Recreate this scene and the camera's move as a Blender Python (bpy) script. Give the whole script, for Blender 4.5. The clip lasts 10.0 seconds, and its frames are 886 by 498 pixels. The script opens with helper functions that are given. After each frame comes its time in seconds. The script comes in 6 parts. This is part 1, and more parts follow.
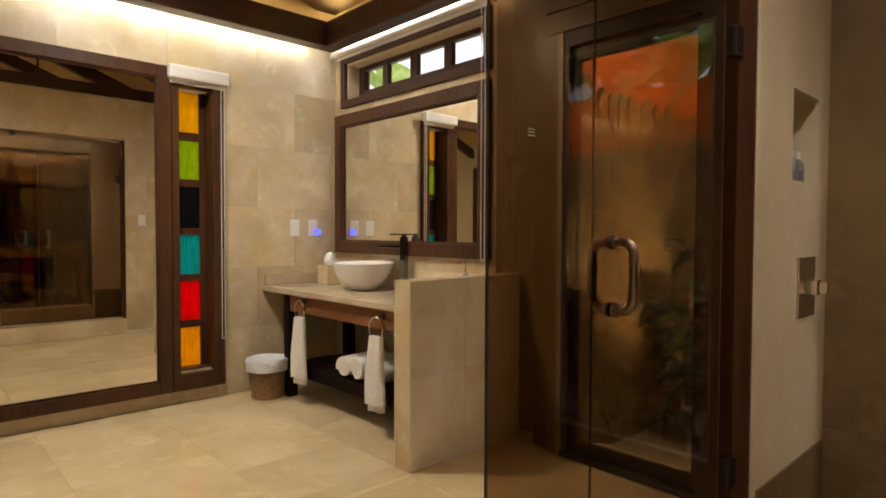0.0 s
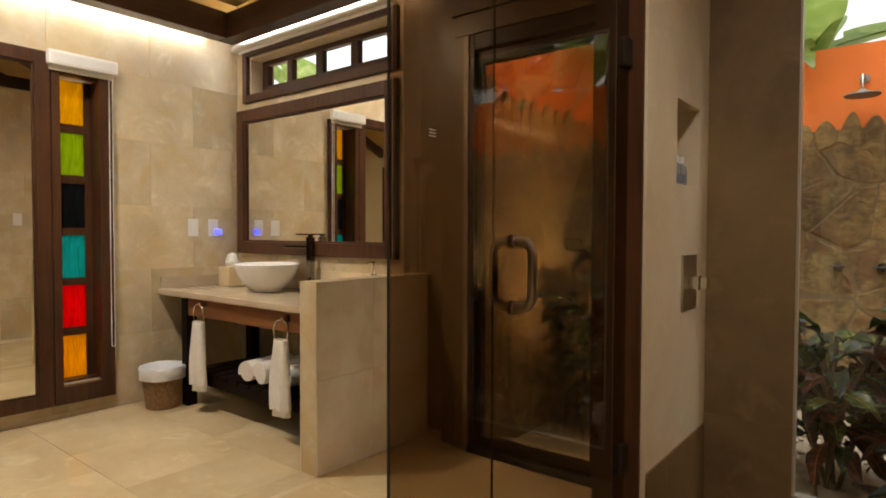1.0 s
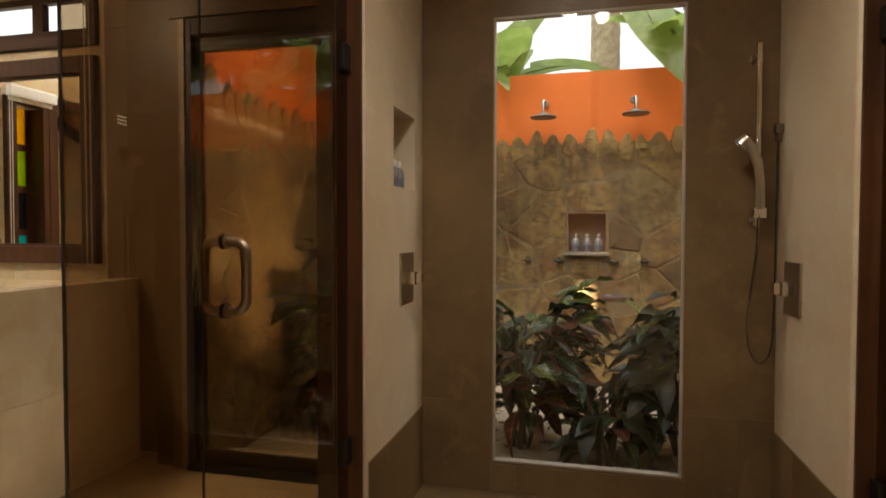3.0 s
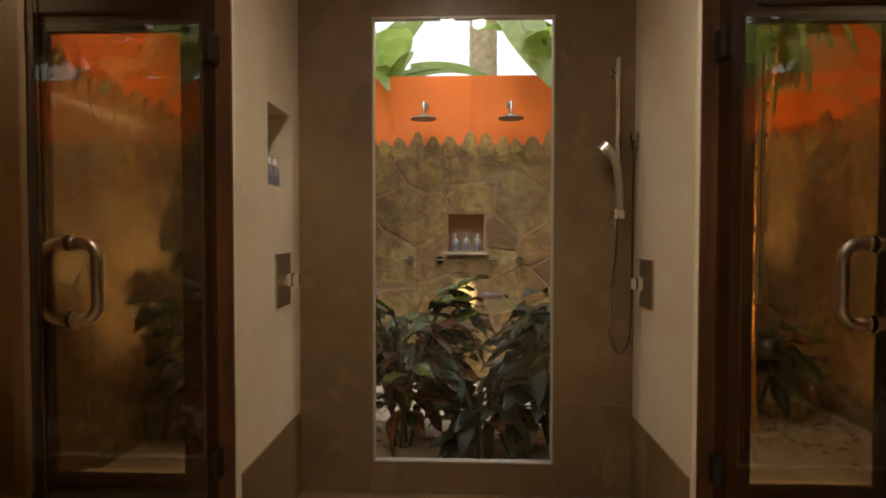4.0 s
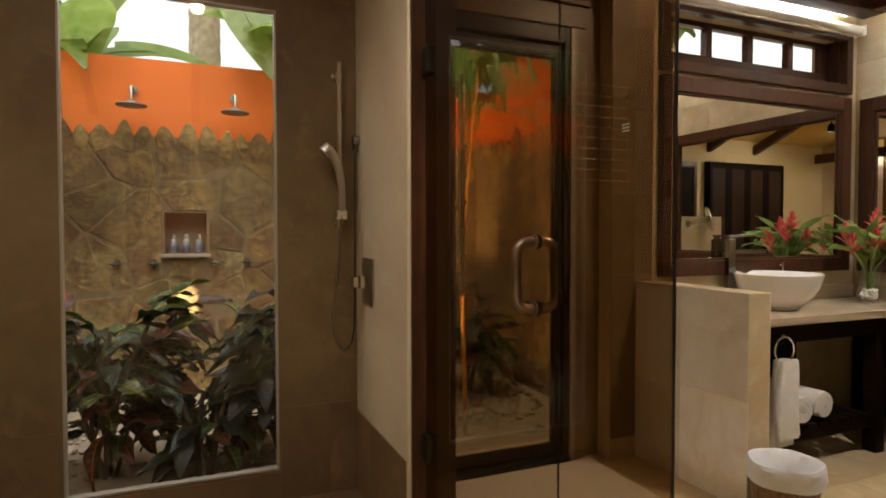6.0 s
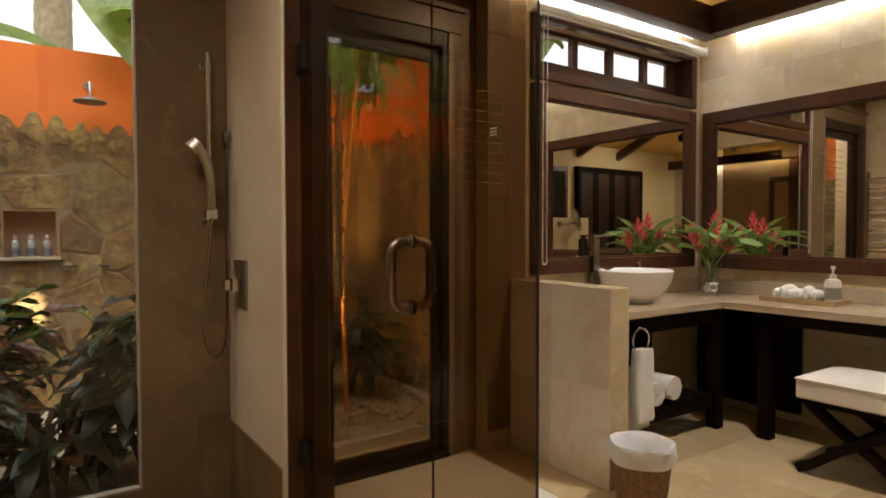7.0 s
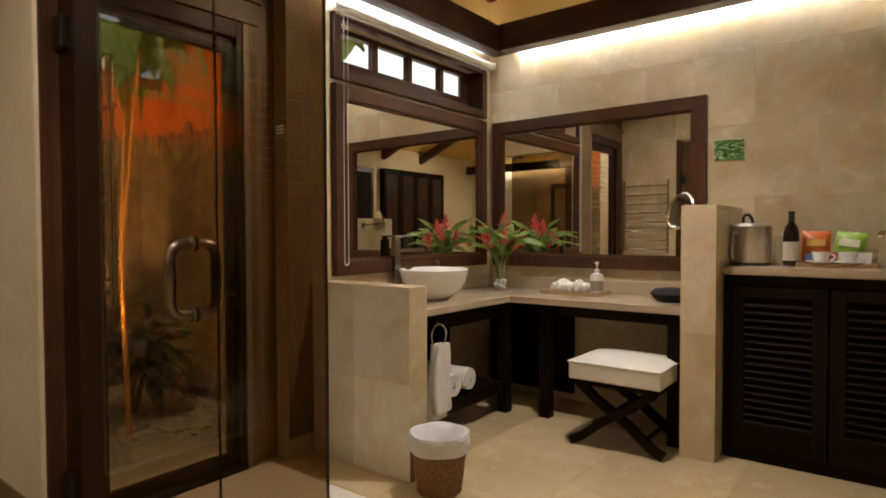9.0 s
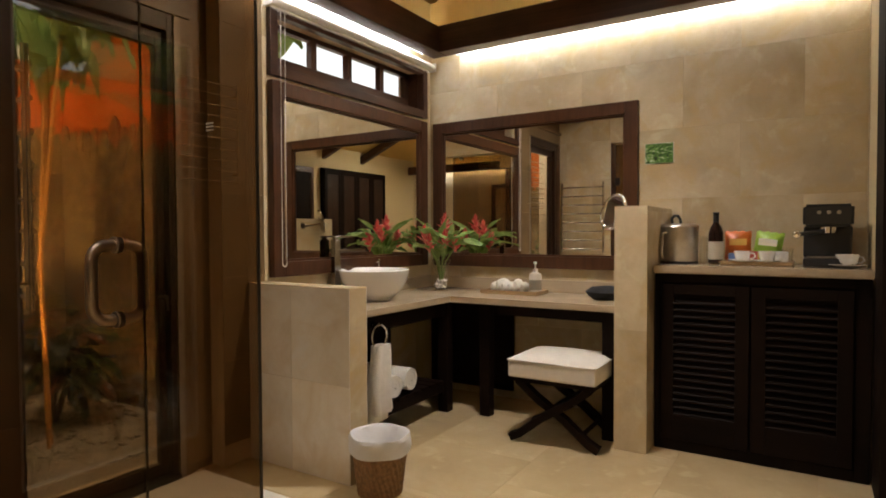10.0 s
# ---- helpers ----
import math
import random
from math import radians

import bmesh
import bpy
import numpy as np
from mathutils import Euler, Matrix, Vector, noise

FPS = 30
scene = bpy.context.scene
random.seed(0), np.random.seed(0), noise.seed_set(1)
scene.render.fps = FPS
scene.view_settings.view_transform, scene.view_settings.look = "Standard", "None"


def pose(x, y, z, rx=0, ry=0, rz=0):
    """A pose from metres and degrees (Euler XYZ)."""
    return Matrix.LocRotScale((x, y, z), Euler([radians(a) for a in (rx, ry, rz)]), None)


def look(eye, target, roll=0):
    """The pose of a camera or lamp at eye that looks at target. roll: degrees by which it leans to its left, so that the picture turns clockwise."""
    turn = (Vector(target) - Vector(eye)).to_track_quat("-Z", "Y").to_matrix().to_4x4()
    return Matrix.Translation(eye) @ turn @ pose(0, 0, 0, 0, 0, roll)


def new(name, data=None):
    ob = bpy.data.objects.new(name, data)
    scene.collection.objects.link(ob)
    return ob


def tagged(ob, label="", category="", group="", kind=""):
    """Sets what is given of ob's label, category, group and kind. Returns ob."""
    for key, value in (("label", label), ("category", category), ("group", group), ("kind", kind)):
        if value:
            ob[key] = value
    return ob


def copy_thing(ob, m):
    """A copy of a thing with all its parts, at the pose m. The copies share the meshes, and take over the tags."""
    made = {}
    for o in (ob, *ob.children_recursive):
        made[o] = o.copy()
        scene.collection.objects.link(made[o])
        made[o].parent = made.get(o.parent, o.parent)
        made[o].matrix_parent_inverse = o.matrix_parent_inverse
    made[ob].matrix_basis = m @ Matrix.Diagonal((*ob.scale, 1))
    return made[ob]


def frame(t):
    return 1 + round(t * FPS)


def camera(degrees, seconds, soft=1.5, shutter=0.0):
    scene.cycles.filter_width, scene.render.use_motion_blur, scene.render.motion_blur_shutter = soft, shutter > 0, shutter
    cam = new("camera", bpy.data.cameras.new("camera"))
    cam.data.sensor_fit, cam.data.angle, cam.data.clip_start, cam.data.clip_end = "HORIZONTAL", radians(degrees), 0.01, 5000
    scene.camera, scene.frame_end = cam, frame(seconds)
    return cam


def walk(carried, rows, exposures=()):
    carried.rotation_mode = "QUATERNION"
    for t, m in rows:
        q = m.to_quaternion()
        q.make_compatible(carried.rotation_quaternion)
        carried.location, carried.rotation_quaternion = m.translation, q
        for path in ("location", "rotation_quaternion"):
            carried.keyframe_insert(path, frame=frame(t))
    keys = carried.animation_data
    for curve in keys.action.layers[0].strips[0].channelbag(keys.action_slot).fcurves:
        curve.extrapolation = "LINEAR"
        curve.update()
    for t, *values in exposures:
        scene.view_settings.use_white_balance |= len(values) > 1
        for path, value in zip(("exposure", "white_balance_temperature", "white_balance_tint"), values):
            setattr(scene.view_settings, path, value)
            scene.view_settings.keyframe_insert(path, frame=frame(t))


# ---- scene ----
cam = camera(73.58, 10.0, soft=1.8)
PATH = [
    (0, pose(-0.0660, 0.0743, 1.15, 88.320, -0.229, 47.103)),
    (0.5, pose(-0.0610, 0.0793, 1.15, 88.326, -0.206, 43.434)),
    (1, pose(-0.0539, 0.0855, 1.15, 88.332, -0.182, 38.482)),
    (1.5, pose(-0.0448, 0.0920, 1.15, 88.338, -0.159, 32.589)),
    (2, pose(-0.0334, 0.0983, 1.15, 88.344, -0.135, 25.753)),
    (2.5, pose(-0.0227, 0.1028, 1.15, 88.351, -0.112, 19.647)),
    (3, pose(-0.0114, 0.1062, 1.15, 88.357, -0.089, 13.473)),
    (4.5, pose(0.0213, 0.1089, 1.15, 88.375, -0.019, -3.838)),
    (5, pose(0.0343, 0.1073, 1.15, 88.382, 0.005, -10.700)),
    (5.5, pose(0.0452, 0.1046, 1.15, 88.388, 0.028, -16.585)),
    (6, pose(0.0564, 0.1006, 1.15, 88.394, 0.052, -22.834)),
    (7.5, pose(0.0831, 0.0845, 1.15, 88.413, 0.122, -39.282)),
    (8, pose(0.0905, 0.0779, 1.15, 88.419, 0.145, -44.493)),
    (8.5, pose(0.0960, 0.0721, 1.15, 88.425, 0.169, -48.697)),
    (9, pose(0.1005, 0.0667, 1.15, 88.431, 0.192, -52.362)),
    (9.5, pose(0.1037, 0.0623, 1.15, 88.438, 0.215, -55.199)),
    (10, pose(0.1065, 0.0580, 1.15, 88.444, 0.239, -57.927)),
]
walk(cam, PATH, exposures=[(0.0, 1.55), (10.0, 1.55)])

# ---- world and light ----
world = bpy.data.worlds.new("sky")
scene.world = world
world.use_nodes = True
wn = world.node_tree
sky = wn.nodes.new("ShaderNodeTexSky")
sky.sky_type = "NISHITA"
sky.sun_disc = False
sky.sun_elevation = radians(70)
sky.sun_rotation = radians(210)
sky.air_density, sky.dust_density = 1.5, 4.0
haze = wn.nodes.new("ShaderNodeHueSaturation")
haze.inputs["Saturation"].default_value = 0.15
wn.links.new(sky.outputs[0], haze.inputs["Color"])
wn.links.new(haze.outputs[0], wn.nodes["Background"].inputs[0])
wn.nodes["Background"].inputs[1].default_value = 0.125

sun = new("sun", bpy.data.lights.new("sun", "SUN"))
sun.data.energy, sun.data.angle, sun.data.color = 0.30, radians(30), (1, 0.90, 0.76)
sun.matrix_world = look((-3.0, -5.0, 16), (0, 0, 0))

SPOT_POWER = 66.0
LED_STRENGTH = 9.6


# ---- materials ----
def mat(name):
    m = bpy.data.materials.new(name)
    m.use_nodes = True
    return m, m.node_tree, m.node_tree.nodes["Principled BSDF"]


def link(nt, a, b):
    nt.links.new(a, b)


def coords(nt, scale=(1, 1, 1)):
    g = nt.nodes.new("ShaderNodeNewGeometry")
    mp = nt.nodes.new("ShaderNodeMapping")
    mp.inputs["Scale"].default_value = scale
    link(nt, g.outputs["Position"], mp.inputs["Vector"])
    return mp.outputs[0]


def noise_tex(nt, vec, scale, detail=6, rough=0.6, dist=0.0):
    n = nt.nodes.new("ShaderNodeTexNoise")
    n.inputs["Scale"].default_value = scale
    n.inputs["Detail"].default_value = detail
    n.inputs["Roughness"].default_value = rough
    n.inputs["Distortion"].default_value = dist
    link(nt, vec, n.inputs["Vector"])
    return n.outputs["Fac"]


def ramp(nt, fac, stops):
    r = nt.nodes.new("ShaderNodeValToRGB")
    e = r.color_ramp.elements
    while len(e) < len(stops):
        e.new(0.5)
    for el, (p, c) in zip(e, stops):
        el.position, el.color = p, (*c, 1)
    link(nt, fac, r.inputs[0])
    return r.outputs[0]


def mixc(nt, fac, a, b, mode="MIX"):
    m = nt.nodes.new("ShaderNodeMix")
    m.data_type, m.blend_type = "RGBA", mode
    for sock, v in ((m.inputs[0], fac), (m.inputs[6], a), (m.inputs[7], b)):
        if isinstance(v, (int, float)):
            sock.default_value = v
        elif isinstance(v, tuple):
            sock.default_value = (*v, 1)
        else:
            link(nt, v, sock)
    return m.outputs[2]


def bump(nt, bsdf, height, strength=0.2, dist=0.01):
    b = nt.nodes.new("ShaderNodeBump")
    b.inputs["Strength"].default_value, b.inputs["Distance"].default_value = strength, dist
    link(nt, height, b.inputs["Height"])
    link(nt, b.outputs[0], bsdf.inputs["Normal"])


def random_out(nt):
    return nt.nodes.new("ShaderNodeObjectInfo").outputs["Random"]


def stone_mat(name, dark, light, vein, rough, rnd=0.35, scale=2.2, bumps=0.05, amber=0.0):
    """Honed or polished cream stone: soft clouds, fine grain, pits, a shade of its own for each tile."""
    m, nt, b = mat(name)
    rn = random_out(nt)
    v = coords(nt)
    add = nt.nodes.new("ShaderNodeVectorMath")
    add.operation = "MULTIPLY_ADD"
    sc = nt.nodes.new("ShaderNodeCombineXYZ")
    for i in range(3):
        link(nt, rn, sc.inputs[i])
    link(nt, sc.outputs[0], add.inputs[0])
    add.inputs[1].default_value = (17, 31, 23)
    link(nt, v, add.inputs[2])
    v2 = add.outputs[0]
    cloud = noise_tex(nt, v2, scale, 6, 0.55, 0.35)
    col = ramp(nt, cloud, [(0.28, dark), (0.5, tuple((p + q) / 2 for p, q in zip(dark, light))), (0.72, light)])
    fine = noise_tex(nt, v2, 26, 8, 0.7, 0.3)
    col = mixc(nt, 0.16, col, ramp(nt, fine, [(0.3, vein), (0.7, light)]), "MIX")
    veins = noise_tex(nt, v2, 7.0, 7, 0.6, 0.5)
    vr = ramp(nt, veins, [(0.56, (0, 0, 0)), (0.70, (0.40, 0.40, 0.40)), (0.82, (0.5, 0.5, 0.5))])
    col = mixc(nt, vr, col, tuple(min(0.85, c * 1.25) for c in light))
    if amber:
        am = noise_tex(nt, v2, 4.2, 6, 0.6, 0.9)
        col = mixc(nt, ramp(nt, am, [(0.46, (0, 0, 0)), (0.68, (amber, amber, amber))]), col, (0.62, 0.45, 0.22))
        gr = noise_tex(nt, v2, 2.9, 7, 0.62, 1.1)
        col = mixc(nt, ramp(nt, gr, [(0.54, (0, 0, 0)), (0.75, (amber * 0.8, amber * 0.8, amber * 0.8))]), col, (0.50, 0.42, 0.30))
    tone = nt.nodes.new("ShaderNodeMapRange")
    tone.inputs[3].default_value, tone.inputs[4].default_value = 1 - rnd, 1 + rnd * 0.4
    link(nt, rn, tone.inputs[0])
    col = mixc(nt, 1.0, col, tone.outputs[0], "MULTIPLY")
    link(nt, col, b.inputs["Base Color"])
    rr = nt.nodes.new("ShaderNodeMapRange")
    rr.inputs[3].default_value, rr.inputs[4].default_value = rough * 0.75, rough * 1.3
    link(nt, cloud, rr.inputs[0])
    link(nt, rr.outputs[0], b.inputs["Roughness"])
    bump(nt, b, fine, bumps, 0.004)
    return m


def wood_mat(name, dark, light, rough, axis=2, grain=1.0):
    m, nt, b = mat(name)
    sc = [38.0, 38.0, 38.0]
    sc[axis] = 1.6
    v = coords(nt, tuple(sc))
    g = noise_tex(nt, v, grain, 7, 0.65, 0.7)
    col = ramp(nt, g, [(0.3, dark), (0.7, light)])
    big = noise_tex(nt, coords(nt), 2.3, 3)
    col = mixc(nt, 0.5, col, ramp(nt, big, [(0.3, tuple(0.6 * c for c in dark)), (0.75, light)]))
    link(nt, col, b.inputs["Base Color"])
    b.inputs["Roughness"].default_value = rough
    b.inputs["Specular IOR Level"].default_value = 0.08 if rough > 0.5 else 0.28
    bump(nt, b, g, 0.12, 0.003)
    return m


def plain_mat(name, color, rough, metal=0.0, var=0.12, scale=9.0, bumps=0.0, coat=0.0):
    m, nt, b = mat(name)
    n = noise_tex(nt, coords(nt), scale, 6)
    col = ramp(nt, n, [(0.25, tuple(c * (1 - var) for c in color)), (0.75, tuple(min(1, c * (1 + var)) for c in color))])
    link(nt, col, b.inputs["Base Color"])
    b.inputs["Roughness"].default_value = rough
    b.inputs["Metallic"].default_value = metal
    b.inputs["Coat Weight"].default_value = coat
    if bumps:
        bump(nt, b, noise_tex(nt, coords(nt), scale * 14, 5), bumps, 0.004)
    return m


def glass_mat(name, tint, gloss_rough=0.0, ior=1.5):
    """A pane: tinted see-through with mirror gloss that follows Fresnel."""
    m = bpy.data.materials.new(name)
    m.use_nodes = True
    nt = m.node_tree
    nt.nodes.clear()
    out = nt.nodes.new("ShaderNodeOutputMaterial")
    mx = nt.nodes.new("ShaderNodeMixShader")
    tr = nt.nodes.new("ShaderNodeBsdfTransparent")
    gl = nt.nodes.new("ShaderNodeBsdfGlossy")
    lw = nt.nodes.new("ShaderNodeLayerWeight")
    lw.inputs[0].default_value = 0.5
    pw = nt.nodes.new("ShaderNodeMath")
    pw.operation = "POWER"
    link(nt, lw.outputs["Facing"], pw.inputs[0])
    pw.inputs[1].default_value = 5.0
    fr = nt.nodes.new("ShaderNodeMath")
    fr.operation = "MULTIPLY_ADD"
    link(nt, pw.outputs[0], fr.inputs[0])
    base = ((ior - 1) / (ior + 1)) ** 2
    fr.inputs[1].default_value, fr.inputs[2].default_value = 1 - base, base
    tr.inputs[0].default_value = (*tint, 1)
    gl.inputs["Roughness"].default_value = gloss_rough
    link(nt, fr.outputs[0], mx.inputs[0])
    link(nt, tr.outputs[0], mx.inputs[1])
    link(nt, gl.outputs[0], mx.inputs[2])
    link(nt, mx.outputs[0], out.inputs[0])
    return m


def leaf_mat(name, dark, light, vein, thin=0.35, band=26.0, gloss=0.35):
    m = bpy.data.materials.new(name)
    m.use_nodes = True
    nt = m.node_tree
    b = nt.nodes["Principled BSDF"]
    v = coords(nt)
    rn = nt.nodes.new("ShaderNodeNewGeometry").outputs["Random Per Island"]
    n = noise_tex(nt, v, band, 5, 0.6, 1.0)
    col = ramp(nt, n, [(0.35, dark), (0.6, light), (0.72, vein)])
    col = mixc(nt, ramp(nt, rn, [(0.55, (0, 0, 0)), (1.0, (0.7, 0.7, 0.7))]), col, vein)
    link(nt, col, b.inputs["Base Color"])
    b.inputs["Roughness"].default_value = gloss
    tl = nt.nodes.new("ShaderNodeBsdfTranslucent")
    link(nt, col, tl.inputs[0])
    mx = nt.nodes.new("ShaderNodeMixShader")
    mx.inputs[0].default_value = thin
    out = nt.nodes["Material Output"]
    link(nt, b.outputs[0], mx.inputs[1])
    link(nt, tl.outputs[0], mx.inputs[2])
    link(nt, mx.outputs[0], out.inputs[0])
    return m


def stained_mat(name, color):
    """Rippled coloured glass that daylight shines through."""
    m = bpy.data.materials.new(name)
    m.use_nodes = True
    nt = m.node_tree
    b = nt.nodes["Principled BSDF"]
    streak = noise_tex(nt, coords(nt, (1, 60, 7)), 1.0, 5, 0.6, 1.5)
    col = ramp(nt, streak, [(0.3, tuple(c * 0.55 for c in color)), (0.7, color)])
    link(nt, col, b.inputs["Base Color"])
    b.inputs["Roughness"].default_value = 0.12
    bump(nt, b, streak, 0.3, 0.004)
    tl = nt.nodes.new("ShaderNodeBsdfTranslucent")
    link(nt, col, tl.inputs[0])
    tr = nt.nodes.new("ShaderNodeBsdfTransparent")
    link(nt, col, tr.inputs[0])
    m1 = nt.nodes.new("ShaderNodeMixShader")
    m1.inputs[0].default_value = 0.45
    link(nt, tl.outputs[0], m1.inputs[1])
    link(nt, tr.outputs[0], m1.inputs[2])
    m2 = nt.nodes.new("ShaderNodeMixShader")
    m2.inputs[0].default_value = 0.12
    link(nt, m1.outputs[0], m2.inputs[1])
    link(nt, b.outputs[0], m2.inputs[2])
    link(nt, m2.outputs[0], nt.nodes["Material Output"].inputs[0])
    return m


def glow_mat(name, color, strength):
    m, nt, b = mat(name)
    b.inputs["Base Color"].default_value = (*color, 1)
    b.inputs["Emission Color"].default_value = (*color, 1)
    b.inputs["Emission Strength"].default_value = strength
    return m


M_TILE = stone_mat("cream wall stone", (0.46, 0.345, 0.19), (0.78, 0.66, 0.455), (0.58, 0.445, 0.255), 0.24, 0.12, 2.4, 0.02, 0.8)
# pale stone, lightened further to hold the daylight on the half walls' sides
M_HALF_LIT = stone_mat("pale stone lightened for daylight", (0.72, 0.64, 0.51), (0.92, 0.87, 0.78), (0.72, 0.60, 0.45), 0.2, 0.12, 2.8, 0.02, 0.35)
M_FLOOR = stone_mat("polished floor stone", (0.50, 0.37, 0.185), (0.73, 0.58, 0.345), (0.57, 0.42, 0.215), 0.12, 0.06, 1.6, 0.01, 0.25)
M_COUNTER = stone_mat("counter stone", (0.45, 0.35, 0.23), (0.56, 0.45, 0.31), (0.46, 0.36, 0.24), 0.16, 0.05, 5.0, 0.02)
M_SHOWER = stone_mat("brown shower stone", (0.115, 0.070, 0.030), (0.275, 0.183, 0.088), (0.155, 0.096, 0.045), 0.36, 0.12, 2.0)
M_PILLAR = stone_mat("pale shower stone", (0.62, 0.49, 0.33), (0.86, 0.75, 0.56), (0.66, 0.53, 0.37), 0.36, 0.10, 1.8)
M_GROUT = plain_mat("grout", (0.60, 0.49, 0.33), 0.85, 0, 0.15, 20)
M_PAINT = plain_mat("cream wall paint", (0.62, 0.50, 0.28), 0.7, 0, 0.06, 3, 0.05)
M_CEIL = plain_mat("ochre ceiling paint", (0.64, 0.42, 0.13), 0.75, 0, 0.08, 2.5, 0.05)
M_WOOD = wood_mat("dark stained wood", (0.042, 0.017, 0.008), (0.115, 0.048, 0.021), 0.36)
# dark stain, taken nearly to black to hold the shade on the garden doors
M_DOOR = wood_mat("dark stained door wood darkened for shade", (0.016, 0.008, 0.005), (0.045, 0.020, 0.011), 0.34)
M_WOODX = wood_mat("dark stained wood lengthwise", (0.032, 0.014, 0.008), (0.095, 0.040, 0.020), 0.34, 0)
M_WOODY = wood_mat("dark stained wood along", (0.032, 0.014, 0.008), (0.095, 0.040, 0.020), 0.34, 1)
M_APRON = wood_mat("warm brown wood", (0.15, 0.060, 0.020), (0.28, 0.115, 0.040), 0.4, 0)
M_BLACK = wood_mat("near black wood", (0.006, 0.004, 0.003), (0.016, 0.008, 0.005), 0.58, 1)
M_CHROME = plain_mat("chrome", (0.78, 0.76, 0.73), 0.10, 1.0, 0.05)
M_DARKCHROME = plain_mat("dark chrome", (0.26, 0.24, 0.22), 0.10, 1.0, 0.1)
M_STEEL = plain_mat("brushed steel", (0.55, 0.51, 0.46), 0.28, 1.0, 0.12, 30)
M_BRONZE = plain_mat("dark bronze metal", (0.30, 0.24, 0.19), 0.30, 1.0, 0.2, 14)
M_DARKMETAL = plain_mat("dark metal", (0.05, 0.045, 0.04), 0.35, 0.8, 0.2, 14)
M_MIRROR = plain_mat("mirror silver", (0.86, 0.84, 0.78), 0.0, 1.0, 0.01)
M_GLASS = glass_mat("bronze tinted glass", (0.60, 0.505, 0.385))
M_CLEAR = glass_mat("clear pane", (0.97, 0.97, 0.95))
M_DOORGLASS = glass_mat("door pane", (0.90, 0.88, 0.82))
M_FROST = plain_mat("frosted glass line", (0.36, 0.31, 0.23), 0.5, 0, 0.2, 60)
M_ROD = plain_mat("brass coloured reflection line", (0.42, 0.31, 0.18), 0.35, 0.6, 0.15, 20)
M_SILVER = plain_mat("pale anodised frame", (0.50, 0.45, 0.38), 0.4, 0.3, 0.05)
M_REVEAL = plain_mat("lit reveal grey", (0.34, 0.30, 0.25), 0.45, 0.4, 0.1)
M_ROSE = plain_mat("grey rubber and steel", (0.16, 0.15, 0.14), 0.5, 0.3, 0.15, 30)
M_VASE = glass_mat("vase glass", (0.985, 0.99, 0.985), 0.02)
M_CERAMIC = plain_mat("white ceramic", (0.80, 0.78, 0.74), 0.12, 0, 0.02, 4, 0, 0.4)
M_TOWEL = plain_mat("white terry cloth", (0.80, 0.77, 0.70), 0.95, 0, 0.06, 40, 0.6)
M_CLOTH = plain_mat("white seat cloth", (0.78, 0.74, 0.66), 0.9, 0, 0.05, 30, 0.25)
M_WHITE = plain_mat("white plastic", (0.78, 0.76, 0.72), 0.35, 0, 0.02)
M_LINER = plain_mat("white bin liner", (0.72, 0.72, 0.72), 0.4, 0, 0.08, 12, 0.2)
M_WICKER = plain_mat("brown wicker", (0.26, 0.15, 0.07), 0.6, 0, 0.5, 60, 0.4)
M_BLACKPLASTIC = plain_mat("black plastic", (0.018, 0.018, 0.02), 0.32, 0, 0.2, 12)
M_LED = glow_mat("led strip", (0.93, 0.96, 1.0), LED_STRENGTH)
M_BULB = glow_mat("lamp lens", (1.0, 0.80, 0.55), 20)
M_ORANGE = plain_mat("orange plaster", (0.74, 0.170, 0.022), 0.75, 0, 0.14, 2.5, 0.12)
M_GRAVEL = plain_mat("pale gravel", (0.32, 0.27, 0.20), 0.9, 0, 0.4, 30, 0.8)
M_SLAB = plain_mat("pale concrete slab", (0.36, 0.30, 0.22), 0.8, 0, 0.15, 6, 0.2)
M_SOIL = plain_mat("dark soil", (0.06, 0.045, 0.03), 0.95, 0, 0.5, 18, 0.6)
M_MORTAR = plain_mat("brown mortar", (0.20, 0.14, 0.075), 0.95, 0, 0.3, 12, 0.5)
M_EXTERIOR = plain_mat("outside plaster", (0.45, 0.36, 0.24), 0.85, 0, 0.15, 3)


# ---- mesh helpers ----
def box(bm, x0, y0, z0, x1, y1, z1, bev=0.0, seg=2):
    xs, ys, zs = sorted((x0, x1)), sorted((y0, y1)), sorted((z0, z1))
    vs = [bm.verts.new((x, y, z)) for x in xs for y in ys for z in zs]
    fs = [bm.faces.new([vs[i] for i in f]) for f in ((0, 1, 3, 2), (4, 6, 7, 5), (0, 4, 5, 1), (2, 3, 7, 6), (0, 2, 6, 4), (1, 5, 7, 3))]
    if bev:
        es = list({e for f in fs for e in f.edges})
        bmesh.ops.bevel(bm, geom=es, offset=bev, segments=seg, profile=0.6, affect="EDGES")
    return vs


def ring_pts(c, ax, r, n, start=0.0):
    ax = Vector(ax).normalized()
    u = ax.orthogonal().normalized()
    w = ax.cross(u)
    return [Vector(c) + r * (math.cos(start + 2 * math.pi * i / n) * u + math.sin(start + 2 * math.pi * i / n) * w) for i in range(n)]


def cyl(bm, p0, p1, r0, r1=None, n=16, cap=True):
    r1 = r0 if r1 is None else r1
    ax = Vector(p1) - Vector(p0)
    a = [bm.verts.new(p) for p in ring_pts(p0, ax, r0, n)]
    b = [bm.verts.new(p) for p in ring_pts(p1, ax, r1, n)]
    for i in range(n):
        bm.faces.new((a[i], a[(i + 1) % n], b[(i + 1) % n], b[i]))
    if cap:
        bm.faces.new(a[::-1])
        bm.faces.new(b)


